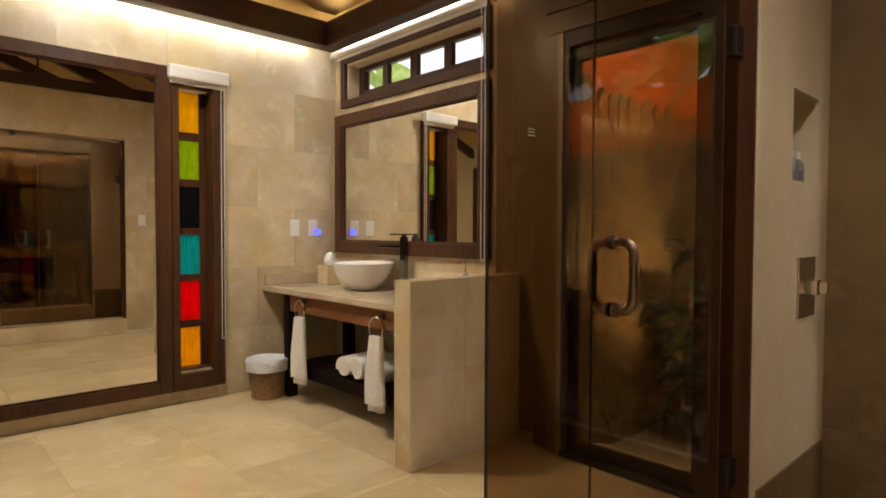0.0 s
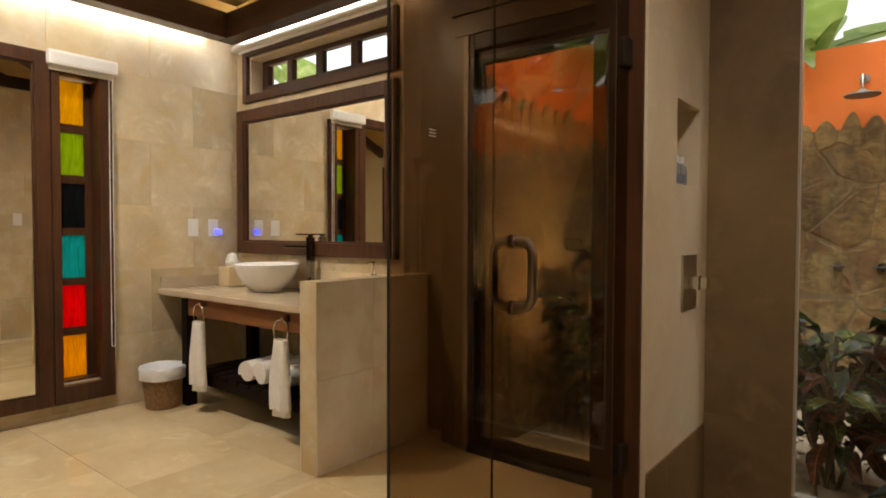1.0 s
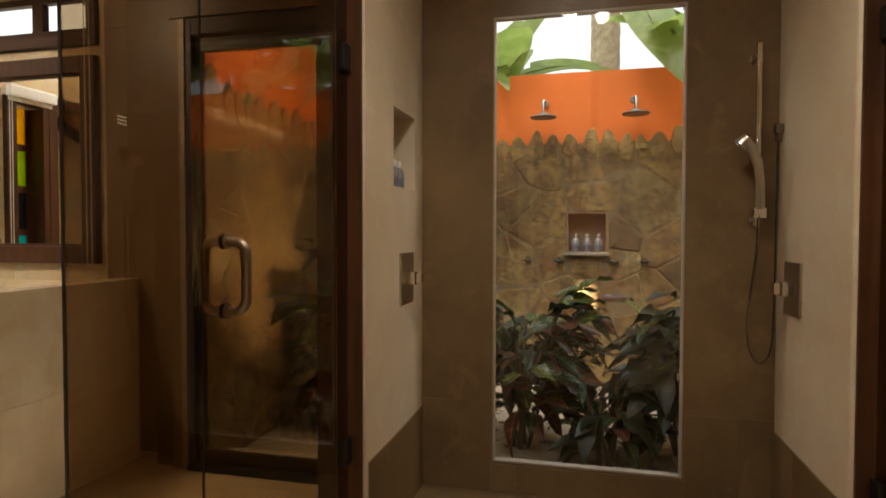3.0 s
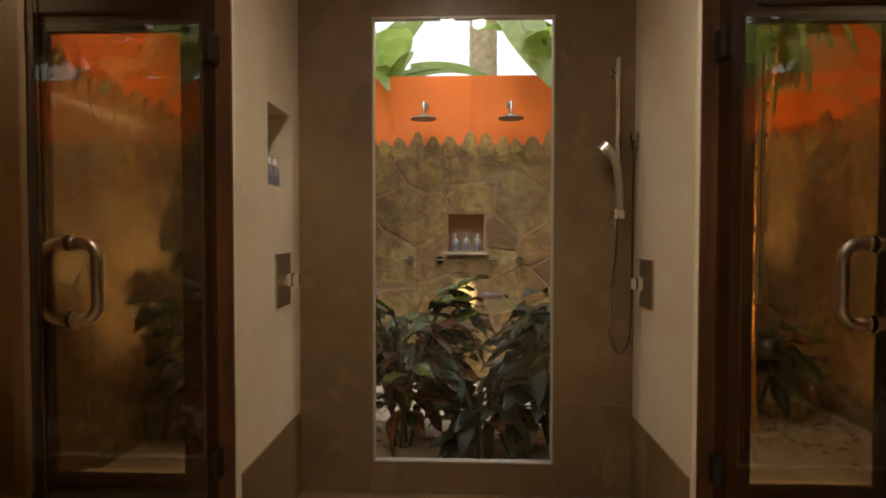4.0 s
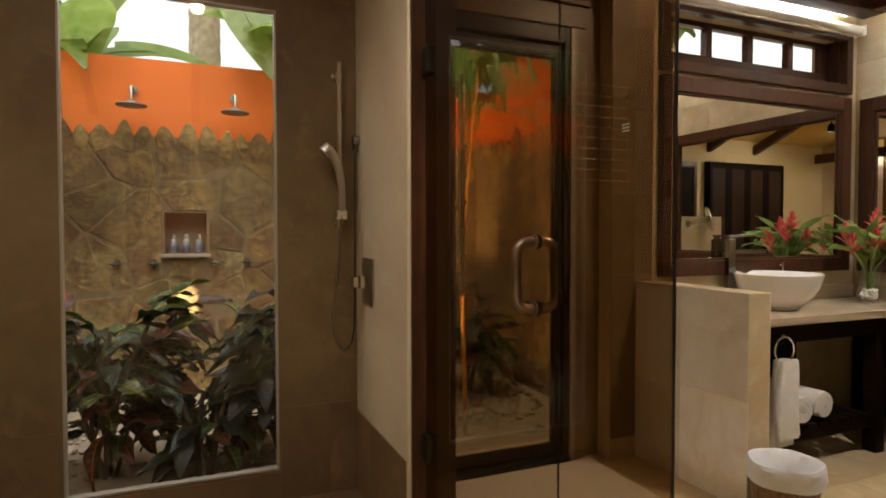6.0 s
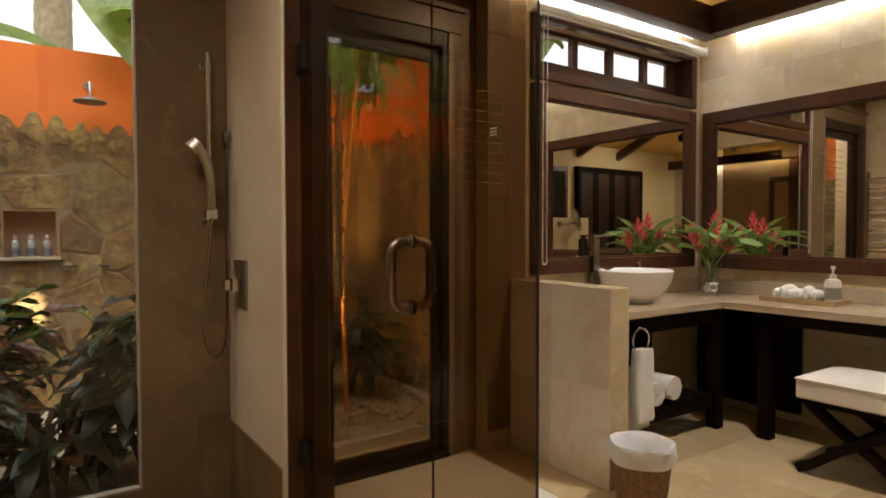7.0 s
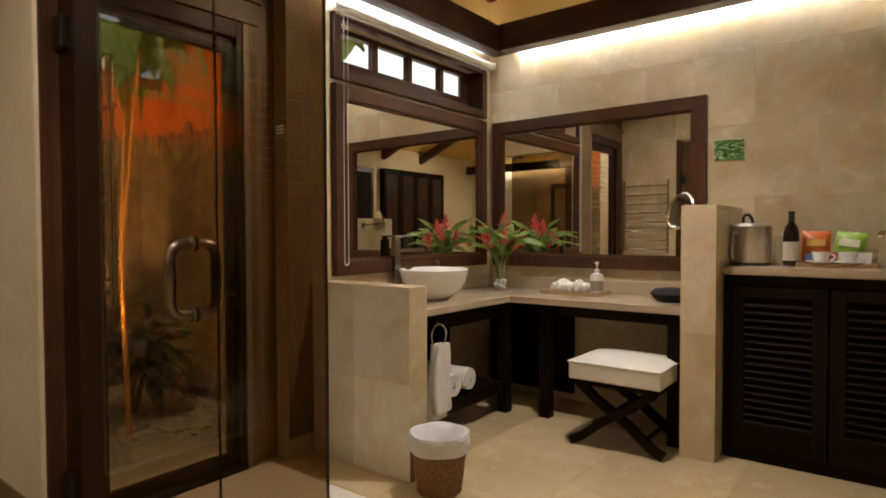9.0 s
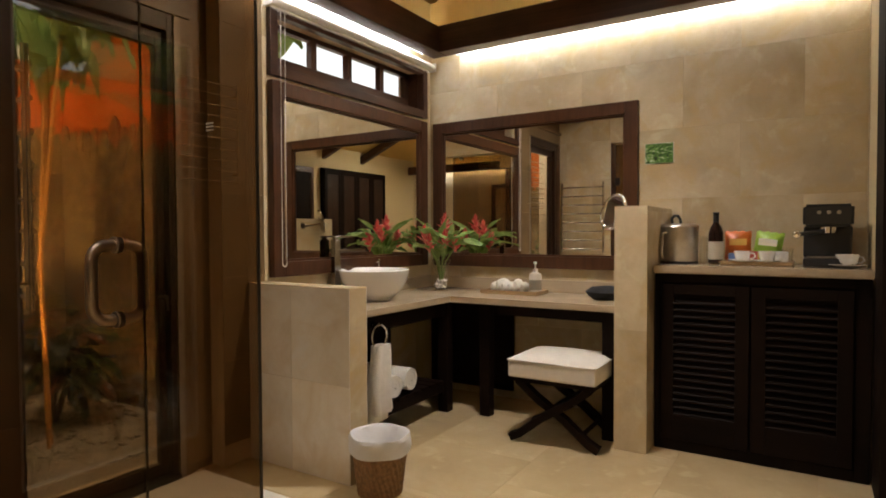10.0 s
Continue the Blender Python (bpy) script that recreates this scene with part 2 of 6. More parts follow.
def tube(bm, pts, r, n=10, closed=False):
    pts = [Vector(p) for p in pts]
    rings = []
    m = len(pts)
    u = None
    for i, p in enumerate(pts):
        a = pts[i - 1] if (i or closed) else p
        b = pts[(i + 1) % m] if (i < m - 1 or closed) else p
        t = (b - a).normalized()
        u = t.orthogonal().normalized() if u is None else (u - t * u.dot(t)).normalized()
        w = t.cross(u)
        rings.append([bm.verts.new(p + r * (math.cos(2 * math.pi * k / n) * u + math.sin(2 * math.pi * k / n) * w)) for k in range(n)])
    for i in range(m if closed else m - 1):
        a, b = rings[i], rings[(i + 1) % m]
        for k in range(n):
            bm.faces.new((a[k], a[(k + 1) % n], b[(k + 1) % n], b[k]))
    if not closed:
        bm.faces.new(rings[0][::-1])
        bm.faces.new(rings[-1])


def lathe(bm, prof, c=(0, 0, 0), n=32, wob=0.0, cap=True):
    rings = []
    for r, z in prof:
        rings.append([bm.verts.new((c[0] + r * (1 + wob * math.sin(5 * a + z * 90)) * math.cos(a), c[1] + r * (1 + wob * math.sin(5 * a + z * 90)) * math.sin(a), c[2] + z))
                      for a in (2 * math.pi * k / n for k in range(n))])
    for a, b in zip(rings, rings[1:]):
        for k in range(n):
            bm.faces.new((a[k], a[(k + 1) % n], b[(k + 1) % n], b[k]))
    if cap and prof[0][0] > 1e-4:
        bm.faces.new(rings[0][::-1])
    if cap and prof[-1][0] > 1e-4:
        bm.faces.new(rings[-1])


def arc(c, r, a0, a1, n, plane="xz"):
    out = []
    for i in range(n):
        a = radians(a0 + (a1 - a0) * i / (n - 1))
        p, q = r * math.cos(a), r * math.sin(a)
        out.append({"xz": (c[0] + p, c[1], c[2] + q), "yz": (c[0], c[1] + p, c[2] + q), "xy": (c[0] + p, c[1] + q, c[2])}[plane])
    return out


def finish(bm, name, material, smooth=False):
    bmesh.ops.recalc_face_normals(bm, faces=bm.faces)
    me = bpy.data.meshes.new(name)
    bm.to_mesh(me)
    bm.free()
    me.materials.append(material)
    if smooth:
        for p in me.polygons:
            p.use_smooth = True
        me.set_sharp_from_angle(angle=radians(40))
    return me


def part(name, bm, material, parent=None, label="", smooth=False):
    ob = new(name, finish(bm, name, material, smooth))
    if parent is not None:
        ob.parent = parent
        ob.matrix_parent_inverse = parent.matrix_basis.inverted()
    if label:
        tagged(ob, label)
    return ob


def B():
    return bmesh.new()


def boxes(*rows, bev=0.0):
    bm = B()
    for r in rows:
        box(bm, *r, bev=bev)
    return bm


def empty(name, at, label, category, group="", kind=""):
    ob = new(name)
    ob.empty_display_size = 0.1
    ob.matrix_basis = Matrix.Translation(at)
    return tagged(ob, label, category, group, kind)


def structure(name, bm, material, label, category):
    return tagged(part(name, bm, material), label, category, "", "structure")


def rect_minus(rect, holes):
    """The rectangle (u0, v0, u1, v1) less the holes, as rectangles."""
    out = [rect]
    for a0, b0, a1, b1 in holes:
        nxt = []
        for u0, v0, u1, v1 in out:
            if a1 <= u0 or a0 >= u1 or b1 <= v0 or b0 >= v1:
                nxt.append((u0, v0, u1, v1))
                continue
            if a0 > u0:
                nxt.append((u0, v0, a0, v1))
            if a1 < u1:
                nxt.append((a1, v0, u1, v1))
            m0, m1 = max(u0, a0), min(u1, a1)
            if b0 > v0:
                nxt.append((m0, v0, m1, b0))
            if b1 < v1:
                nxt.append((m0, b1, m1, v1))
        out = nxt
    return out


def wall_box(axis, at, depth, rect, holes=()):
    """A wall in the plane axis = at, depth thick (signed), with openings through it."""
    bm = B()
    for u0, v0, u1, v1 in rect_minus(rect, holes):
        if axis == "x":
            box(bm, at, u0, v0, at + depth, u1, v1)
        else:
            box(bm, u0, at, v0, u1, at + depth, v1)
    return bm


TILE_MESH = {}


def tiles(parent, axis, at, out, rect, holes, w, h, u_start, v_start, material, stagger=0.5, gap=0.0014, thick=0.003, name="tile"):
    """Stone tiles on a wall, floor or top: each an object of its own, shared meshes, joints open."""
    u0, v0, u1, v1 = rect
    row = 0
    v = v_start
    while v < v1:
        u = u_start - (stagger * w if row % 2 else 0)
        while u < u1:
            a = (max(u, u0), max(v, v0), min(u + w, u1), min(v + h, v1))
            if a[2] - a[0] > 0.02 and a[3] - a[1] > 0.02:
                for b0, c0, b1, c1 in rect_minus(a, holes):
                    du, dv = b1 - b0 - gap, c1 - c0 - gap
                    if du < 0.012 or dv < 0.012:
                        continue
                    key = (axis, round(du, 4), round(dv, 4), out > 0, material.name)
                    if key not in TILE_MESH:
                        bm = B()
                        e = 0.0006
                        lo = [(0, 0, 0), (du, 0, 0), (du, dv, 0), (0, dv, 0)]
                        md = [(p, q, thick - e) for p, q, _ in lo]
                        hi = [(e, e, thick), (du - e, e, thick), (du - e, dv - e, thick), (e, dv - e, thick)]
                        rings = []
                        for ring in (lo, md, hi):
                            vs = []
                            for p, q, d in ring:
                                d = d * out
                                vs.append(bm.verts.new({"x": (d, p, q), "y": (p, d, q), "z": (p, q, d)}[axis]))
                            rings.append(vs)
                        for r0, r1 in zip(rings, rings[1:]):
                            for k in range(4):
                                bm.faces.new((r0[k], r0[(k + 1) % 4], r1[(k + 1) % 4], r1[k]))
                        bm.faces.new(rings[2])
                        TILE_MESH[key] = finish(bm, name, material)
                    ob = new(name, TILE_MESH[key])
                    p, q = b0 + gap / 2, c0 + gap / 2
                    ob.location = {"x": (at, p, q), "y": (p, at, q), "z": (p, q, at)}[axis]
                    ob.parent = parent
                    ob.matrix_parent_inverse = parent.matrix_basis.inverted()
            u += w
        v += h
        row += 1


# ---- the large structure ----
XL, XR, YL, YR, YD, YB = -4.113, 3.833, 2.666, 2.501, 2.60, -3.2
ZT = 2.85
floor = structure("floor", boxes((XL - 0.2, YB - 0.2, -0.15, XR + 0.2, 2.9, -0.003)), M_GROUT, "polished cream stone tile floor", "floor")
wall_left = structure("wall_left", wall_box("x", XL - 0.003, -0.2, (YB, 0, YL + 0.2, ZT), [(1.40, 0.21, 1.70, 2.10)]), M_GROUT,
                      "cream stone tiled wall with a tall mirror", "wall")
wall_right = structure("wall_right", wall_box("x", XR + 0.003, 0.2, (YB, 0, YR + 0.2, ZT), [(-1.35, 0, -0.36, 2.12)]), M_GROUT,
                       "cream stone tiled wall behind the vanity and bar", "wall")
wall_vanity_left = structure("wall_vanity_left", wall_box("y", YL + 0.003, 0.2, (XL, 0, -2.06, ZT), [(-3.93, 2.16, -2.49, 2.42)]), M_GROUT,
                             "cream stone tiled wall under a strip window", "wall")
wall_vanity_right = structure("wall_vanity_right", wall_box("y", YR + 0.003, 0.2, (1.98, 0, XR, ZT), [(2.34, 2.03, 3.71, 2.315)]), M_GROUT,
                              "cream stone tiled wall under a strip window", "wall")
wall_door_left = structure("wall_door_left", wall_box("y", YD, 0.07, (-2.06, 0, -0.88, ZT), [(-1.865, 0, -1.065, 2.16)]), M_SHOWER,
                           "brown stone wall round the garden door", "wall")
wall_door_right = structure("wall_door_right", wall_box("y", YD, 0.07, (0.88, 0, 1.98, ZT), [(1.03, 0, 1.785, 2.16)]), M_SHOWER,
                            "brown stone wall round the garden door", "wall")
wall_shower = structure("wall_shower", wall_box("y", 2.687, 0.05, (-0.727, 0, 0.727, 2.6), [(-0.404, 0.134, 0.385, 2.080)]), M_SHOWER,
                        "brown stone shower wall round a tall window", "wall")
pillar_left = structure("pillar_left", wall_box("x", -0.727, -0.17, (1.976, 0, 2.86, 2.6), [(2.281, 1.327, 2.565, 1.634)]), M_PILLAR,
                        "pale stone shower pillar with a niche", "pillar")
pillar_right = structure("pillar_right", boxes((0.727, 1.996, 0, 0.897, 2.86, 2.6)), M_PILLAR, "pale stone shower pillar", "pillar")
for ob in (pillar_right,):
    bv = ob.modifiers.new("edge", "BEVEL")
    bv.width, bv.segments, bv.limit_method = 0.018, 3, "ANGLE"
# thin dark boards cover the front faces of the shower pillars
for sx, yf in ((-1, 1.975), (1, 1.995)):
    structure("front_board_" + ("left" if sx < 0 else "right"), boxes((sx * 0.735, yf - 0.014, 0.168, sx * 0.897, yf, 2.146), bev=0.003), M_WOOD, "dark brown board on the front of the shower pillar", "trim")
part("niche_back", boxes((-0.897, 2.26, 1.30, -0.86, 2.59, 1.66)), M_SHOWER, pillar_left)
for side, sx in (("left", -1), ("right", 1)):
    a, b = sx * 0.727, sx * 0.897
    structure("shower_header_" + side, boxes((a, 0.78, 2.147, b, 1.975 if sx < 0 else 1.995, 2.6)), M_TILE, "cream stone header over the shower glass", "wall")
    structure("shower_curb_" + side, boxes((a, 0.78, 0, b, 1.975 if sx < 0 else 1.995, 0.167), bev=0.006), M_TILE, "cream stone shower kerb", "kerb")
    structure("beam_shower_" + side, boxes((sx * 0.70, 0.74, 2.6, sx * 0.93, 2.86, 2.72), bev=0.006), M_WOODY, "dark stained wooden beam on the shower wall", "beam")

# the back of the room, with dark folding doors, and the entrance in the right wall
wall_back = structure("wall_back", wall_box("y", YB, -0.2, (XL - 0.2, 0, XR + 0.2, ZT)), M_PAINT, "plain cream painted wall", "wall")
door_right = empty("door_1", (XR + 0.1, -0.85, 0), "dark stained wooden doorway frame with a closed door", "door", kind="structure")
part("door_frame", boxes((XR - 0.03, -0.36, 0, XR + 0.16, -0.27, 2.2), (XR - 0.03, -1.44, 0, XR + 0.16, -1.35, 2.2), (XR - 0.03, -1.35, 2.12, XR + 0.16, -0.36, 2.2), bev=0.004), M_WOOD, door_right)
part("door_leaf", boxes((XR + 0.03, -1.345, 0.01, XR + 0.07, -0.365, 2.115)), M_WOOD, door_right)
# a screen wall ends the bar, its dark wooden post close to the bar's end
wall_bar_end = structure("wall_bar_end", boxes((3.36, -0.265, 0, XR, -0.175, ZT)), M_PAINT, "short cream wall at the end of the bar", "wall")
structure("post_bar_end", boxes((3.02, -0.40, 0, 3.355, -0.172, 2.6), bev=0.006), M_BLACK, "near black wooden door post beside the bar", "post")

# beams and hidden light strips along the walls
structure("beam_wall_left", boxes((XL + 0.12, YB, 2.51, XL + 0.24, YL - 0.23, 2.69), bev=0.005), M_WOODY, "dark stained wooden cornice beam", "beam")
structure("beam_vanity_left", boxes((XL + 0.12, YL - 0.225, 2.51, -0.94, YL - 0.11, 2.69), bev=0.005), M_WOODX, "dark stained wooden cornice beam", "beam")
structure("beam_wall_right", boxes((XR - 0.24, YB, 2.40, XR - 0.12, YR - 0.23, 2.58), bev=0.005), M_WOODY, "dark stained wooden cornice beam", "beam")
structure("beam_vanity_right", boxes((0.94, YR - 0.225, 2.40, XR - 0.12, YR - 0.11, 2.58), bev=0.005), M_WOODX, "dark stained wooden cornice beam", "beam")
for nm, r in (("left", (XL + 0.055, -2.6, 2.545, XL + 0.090, YL - 0.25, 2.56)), ("vanity_left", (XL + 0.2, YL - 0.095, 2.545, -2.2, YL - 0.060, 2.56)),
              ("right", (XR - 0.075, -0.15, 2.425, XR - 0.050, YR - 0.25, 2.44)), ("vanity_right", (2.1, YR - 0.095, 2.425, XR - 0.2, YR - 0.065, 2.44))):
    tagged(part("led_strip", boxes(r), M_LED), "glowing warm white led strip behind the cornice beam", "light strip", "cornice lights")
# painted bands over the tiled walls
for nm, r in (("left", (XL + 0.0005, YB, 2.702, XL + 0.012, YL - 0.013, ZT - 0.005)), ("vanity_left", (XL + 0.013, YL - 0.012, 2.702, -2.06, YL - 0.0005, ZT - 0.005)),
              ("right", (XR - 0.012, YB, 2.542, XR - 0.0005, YR - 0.013, ZT - 0.005)), ("vanity_right", (1.98, YR - 0.012, 2.542, XR - 0.013, YR - 0.0005, ZT - 0.005))):
    structure("trim_band_" + nm, boxes(r), M_CEIL, "ochre painted wall band under the ceiling", "trim")
# the pitched ceiling and its rafters
RIDGE_Y, RIDGE_Z = -0.3, 4.05
bm = B()
for ya, yb in ((YB - 0.2, RIDGE_Y), (2.95, RIDGE_Y)):
    za, zb = 2.80, RIDGE_Z
    for dz in (0, 0.1):
        bm.faces.new([bm.verts.new(p) for p in ((XL - 0.2, ya, za + dz), (XR + 0.2, ya, za + dz), (XR + 0.2, yb, zb + dz), (XL - 0.2, yb, zb + dz))])
for x in (XL - 0.2, XR + 0.2):
    bm.faces.new([bm.verts.new(p) for p in ((x, YB - 0.2, 2.6), (x, 2.95, 2.6), (x, 2.95, 2.81), (x, RIDGE_Y, RIDGE_Z + 0.01), (x, YB - 0.2, 2.81))])
structure("ceiling", bm, M_CEIL, "pitched ochre painted ceiling", "ceiling")
rafter = empty("rafter", (0, 0, 2.7), "dark stained wooden rafter pair under the pitched ceiling", "rafter", "roof rafters", "structure")
bm = B()
for ya in (YB, 2.75):
    q = [Vector((0, ya, 2.76)), Vector((0, RIDGE_Y, RIDGE_Z - 0.04))]
    vs = []
    for x in (-0.05, 0.05):
        for p in q:
            vs += [bm.verts.new((x, p.y, p.z)), bm.verts.new((x, p.y, p.z - 0.16))]
    for f in ((0, 1, 3, 2), (4, 6, 7, 5), (0, 2, 6, 4), (1, 5, 7, 3), (0, 4, 5, 1), (2, 3, 7, 6)):
        bm.faces.new([vs[i] for i in f])
part("rafter_beam", bm, M_WOODY, rafter)
rafter.location.x = -2.2
for x in (-1.05, 0.1, 1.2, 2.3):
    copy_thing(rafter, Matrix.Translation((x, 0, 2.7)))
structure("ridge_beam", boxes((XL - 0.1, RIDGE_Y - 0.07, RIDGE_Z - 0.26, XR + 0.1, RIDGE_Y + 0.07, RIDGE_Z - 0.02)), M_WOODX, "dark stained wooden ridge beam", "beam")


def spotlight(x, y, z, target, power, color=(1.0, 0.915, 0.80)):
    s = empty("ceiling_spotlight", (x, y, z), "assumed small round dark metal spotlight on the rafters", "spotlight", "ceiling spotlights")
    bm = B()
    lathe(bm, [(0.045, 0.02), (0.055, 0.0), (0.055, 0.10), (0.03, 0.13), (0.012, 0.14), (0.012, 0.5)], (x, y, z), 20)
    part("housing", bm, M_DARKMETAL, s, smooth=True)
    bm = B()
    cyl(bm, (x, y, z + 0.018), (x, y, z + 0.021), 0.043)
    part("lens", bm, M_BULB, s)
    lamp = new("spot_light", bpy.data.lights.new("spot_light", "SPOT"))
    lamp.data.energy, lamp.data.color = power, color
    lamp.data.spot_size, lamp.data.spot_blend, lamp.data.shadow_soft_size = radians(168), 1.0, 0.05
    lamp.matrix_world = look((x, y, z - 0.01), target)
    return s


# overhead lamps out of view; fixtures, places and powers are assumed
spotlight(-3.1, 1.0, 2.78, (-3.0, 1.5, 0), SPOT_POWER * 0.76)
# added behind the camera to brighten the back wall in the mirrors
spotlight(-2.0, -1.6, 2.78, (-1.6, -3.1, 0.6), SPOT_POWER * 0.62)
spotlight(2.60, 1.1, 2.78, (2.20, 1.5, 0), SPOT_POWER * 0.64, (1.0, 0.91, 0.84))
# second added lamp behind the camera, for the right of the back wall
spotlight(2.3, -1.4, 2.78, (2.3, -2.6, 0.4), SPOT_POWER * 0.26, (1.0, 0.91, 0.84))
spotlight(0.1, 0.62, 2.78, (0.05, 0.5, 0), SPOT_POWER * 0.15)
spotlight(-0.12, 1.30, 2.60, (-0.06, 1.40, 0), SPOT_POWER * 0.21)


# ---- glass of the shower ----
def shower_glass(sx, yh):
    """Fixed pane, hinged door with a back-to-back pull handle and two hinges, on one side of the shower."""
    x0, x1 = sx * 0.780, sx * 0.790
    fixed = empty("shower_screen", (sx * 0.785, 1.0, 0.168), "fixed bronze tinted frameless shower glass screen", "shower screen", "shower glass")
    part("pane", boxes((x0, 0.851, 0.172, x1, 1.181, 2.140), bev=0.001), M_GLASS, fixed)
    part("bottom_channel", boxes((sx * 0.772, 0.851, 0.168, sx * 0.779, 1.181, 0.185), (sx * 0.791, 0.851, 0.168, sx * 0.798, 1.181, 0.185)), M_STEEL, fixed)
    for k in range(3):
        part("stamp_bar", boxes((sx * 0.7790, 0.955, 1.332 + k * 0.006, sx * 0.7796, 0.975, 1.3345 + k * 0.006)), M_FROST, fixed, "small pale stamp bar on the glass")
    part("edge", boxes((sx * 0.7825, 0.848, 0.172, sx * 0.7875, 0.8506, 2.140)), M_DARKMETAL, fixed, "dark polished glass edge")
    part("seal", boxes((sx * 0.783, 1.182, 0.18, sx * 0.787, 1.185, 2.135)), M_DARKMETAL, fixed, "dark seal strip at the door")
    part("top_clamp", boxes((sx * 0.768, 0.95, 2.10, sx * 0.779, 1.0, 2.146), (sx * 0.791, 0.95, 2.10, sx * 0.802, 1.0, 2.146), bev=0.002), M_DARKMETAL, fixed)
    d = empty("shower_door", (sx * 0.785, yh, 0.18), "bronze tinted frameless glass shower door, closed", "shower door", "shower glass")
    part("pane", boxes((x0, 1.186, 0.18, x1, yh - 0.005, 2.135), bev=0.001), M_GLASS, d)
    hy = 1.266 if sx < 0 else 1.276
    bm = B()
    for s2 in (-1, 1):
        cx = sx * 0.785
        w, r = s2 * 0.053, 0.030
        pts = [(cx + s2 * 0.006, hy, 1.128), (cx + w - s2 * r, hy, 1.128)]
        pts += [(cx + w - s2 * r + s2 * r * math.sin(radians(a)), hy, 1.128 - r + r * math.cos(radians(a))) for a in (22, 45, 68, 90)]
        pts += [(p[0], p[1], 2 * 1.051 - p[2]) for p in pts[::-1]]
        tube(bm, pts, 0.0115, 10)
        for z in (1.128, 0.974):
            cyl(bm, (cx + s2 * 0.005, hy, z), (cx + s2 * 0.009, hy, z), 0.017, n=16)
    part("pull_handle", bm, M_BRONZE, d, "brushed bronze pull handle", True)
    for z in (1.72, 0.42):
        part("hinge", boxes((sx * 0.768, yh - 0.055, z - 0.045, sx * 0.802, yh + 0.0, z + 0.045), bev=0.004), M_DARKMETAL, d, "dark metal hinge")
    return d


shower_glass(-1, 1.957)
shower_glass(1, 1.977)


# ---- garden doors ----
def garden_door(name, xa, xb, knob):
    """Wooden frame with a glazed leaf in the outer wall; xa < xb are the opening's sides."""
    d = empty(name, ((xa + xb) / 2, YD, 0), "dark stained wooden garden door with one tall glass pane, closed", "door", kind="structure")
    y0, y1 = YD - 0.02, YD + 0.06
    fa, fb = (0.03, 0.07) if knob < 0 else (0.07, 0.03)
    sa, sb = (0.025, 0.06) if knob < 0 else (0.06, 0.035)
    part("door_frame", boxes((xa, y0, 0, xa + fa, y1, 2.16), (xb - fb, y0, 0, xb, y1, 2.16), (xa + fa, y0, 2.08, xb - fb, y1, 2.16), bev=0.004), M_DOOR, d)
    side_l, side_r = (M_SHOWER, M_WOOD) if knob < 0 else (M_WOOD, M_SHOWER)
    part("casing", boxes((xa - 0.09, y0 - 0.004, 0, xa - 0.002, y0 + 0.018, 2.16), bev=0.004), side_l, d)
    part("casing", boxes((xb + 0.002, y0 - 0.004, 0, xb + 0.09, y0 + 0.018, 2.16), bev=0.004), side_r, d)
    part("casing", boxes((xa - 0.09, y0 - 0.004, 2.162, xb + 0.09, y0 + 0.018, 2.27), (xa - 0.11, y0 - 0.016, 2.271, xb + 0.11, y0 + 0.018, 2.30), bev=0.004), M_SHOWER, d)
    # added pale strip: its colour stands in for daylight on the reveal
    ja = xa - 0.032 if knob < 0 else xb + 0.002
    part("lit_reveal_strip", boxes((ja, y0 - 0.008, 0, ja + 0.030, y0 - 0.0045, 2.158)), M_REVEAL, d, "pale strip, daylight on the door reveal put into its colour")
    la, lb = xa + fa + 0.005, xb - fb - 0.005
    leaf = part("door_leaf", boxes((la, y0 + 0.03, 0.03, la + sa, y0 + 0.07, 2.075), (lb - sb, y0 + 0.03, 0.03, lb, y0 + 0.07, 2.075),
                                   (la + sa, y0 + 0.03, 2.01, lb - sb, y0 + 0.07, 2.075), (la + sa, y0 + 0.03, 0.03, lb - sb, y0 + 0.07, 0.085), bev=0.004), M_DOOR, d)
    part("pane", boxes((la + sa - 0.005, y0 + 0.045, 0.080, lb - sb + 0.005, y0 + 0.053, 2.015)), M_DOORGLASS, leaf)
    bm = B()
    kx = lb - 0.03 if knob > 0 else la + 0.03
    cyl(bm, (kx, y0 + 0.03, 0.86), (kx, y0 - 0.02, 0.86), 0.012)
    cyl(bm, (kx, y0 - 0.02, 0.86), (kx, y0 - 0.026, 0.80), 0.009)
    part("door_handle", bm, M_DARKMETAL, leaf)
    part("threshold", boxes((xa, y0 - 0.02, 0, xb, y1, 0.028), bev=0.004), M_BLACK, d)
    return d


garden_door("door_2", -1.865, -1.065, -1)
garden_door("door_3", 1.03, 1.785, 1)
tagged(part("bath_mat", boxes((0.98, 1.75, 0.001, 1.89, 2.54, 0.014), bev=0.005), M_CLOTH), "pale flat bath mat on the floor before the garden door", "mat")

# ---- shower window ----
win = empty("window_2", (0, 2.75, 0.15), "tall clear fixed window with a pale thin frame", "window", kind="structure")
wx0, wx1, wz0, wz1 = -0.400, 0.381, 0.138, 2.076
part("window_frame", boxes((wx0 - 0.003, 2.683, wz0 - 0.003, wx0 + 0.005, 2.72, wz1 + 0.003), (wx1 - 0.005, 2.683, wz0 - 0.003, wx1 + 0.003, 2.72, wz1 + 0.003), (wx0 + 0.005, 2.683, wz1 - 0.005, wx1 - 0.005, 2.72, wz1 + 0.003), (wx0 + 0.005, 2.683, wz0 - 0.003, wx1 - 0.005, 2.72, wz0 + 0.005)), M_SILVER, win, "thin pale window frame")
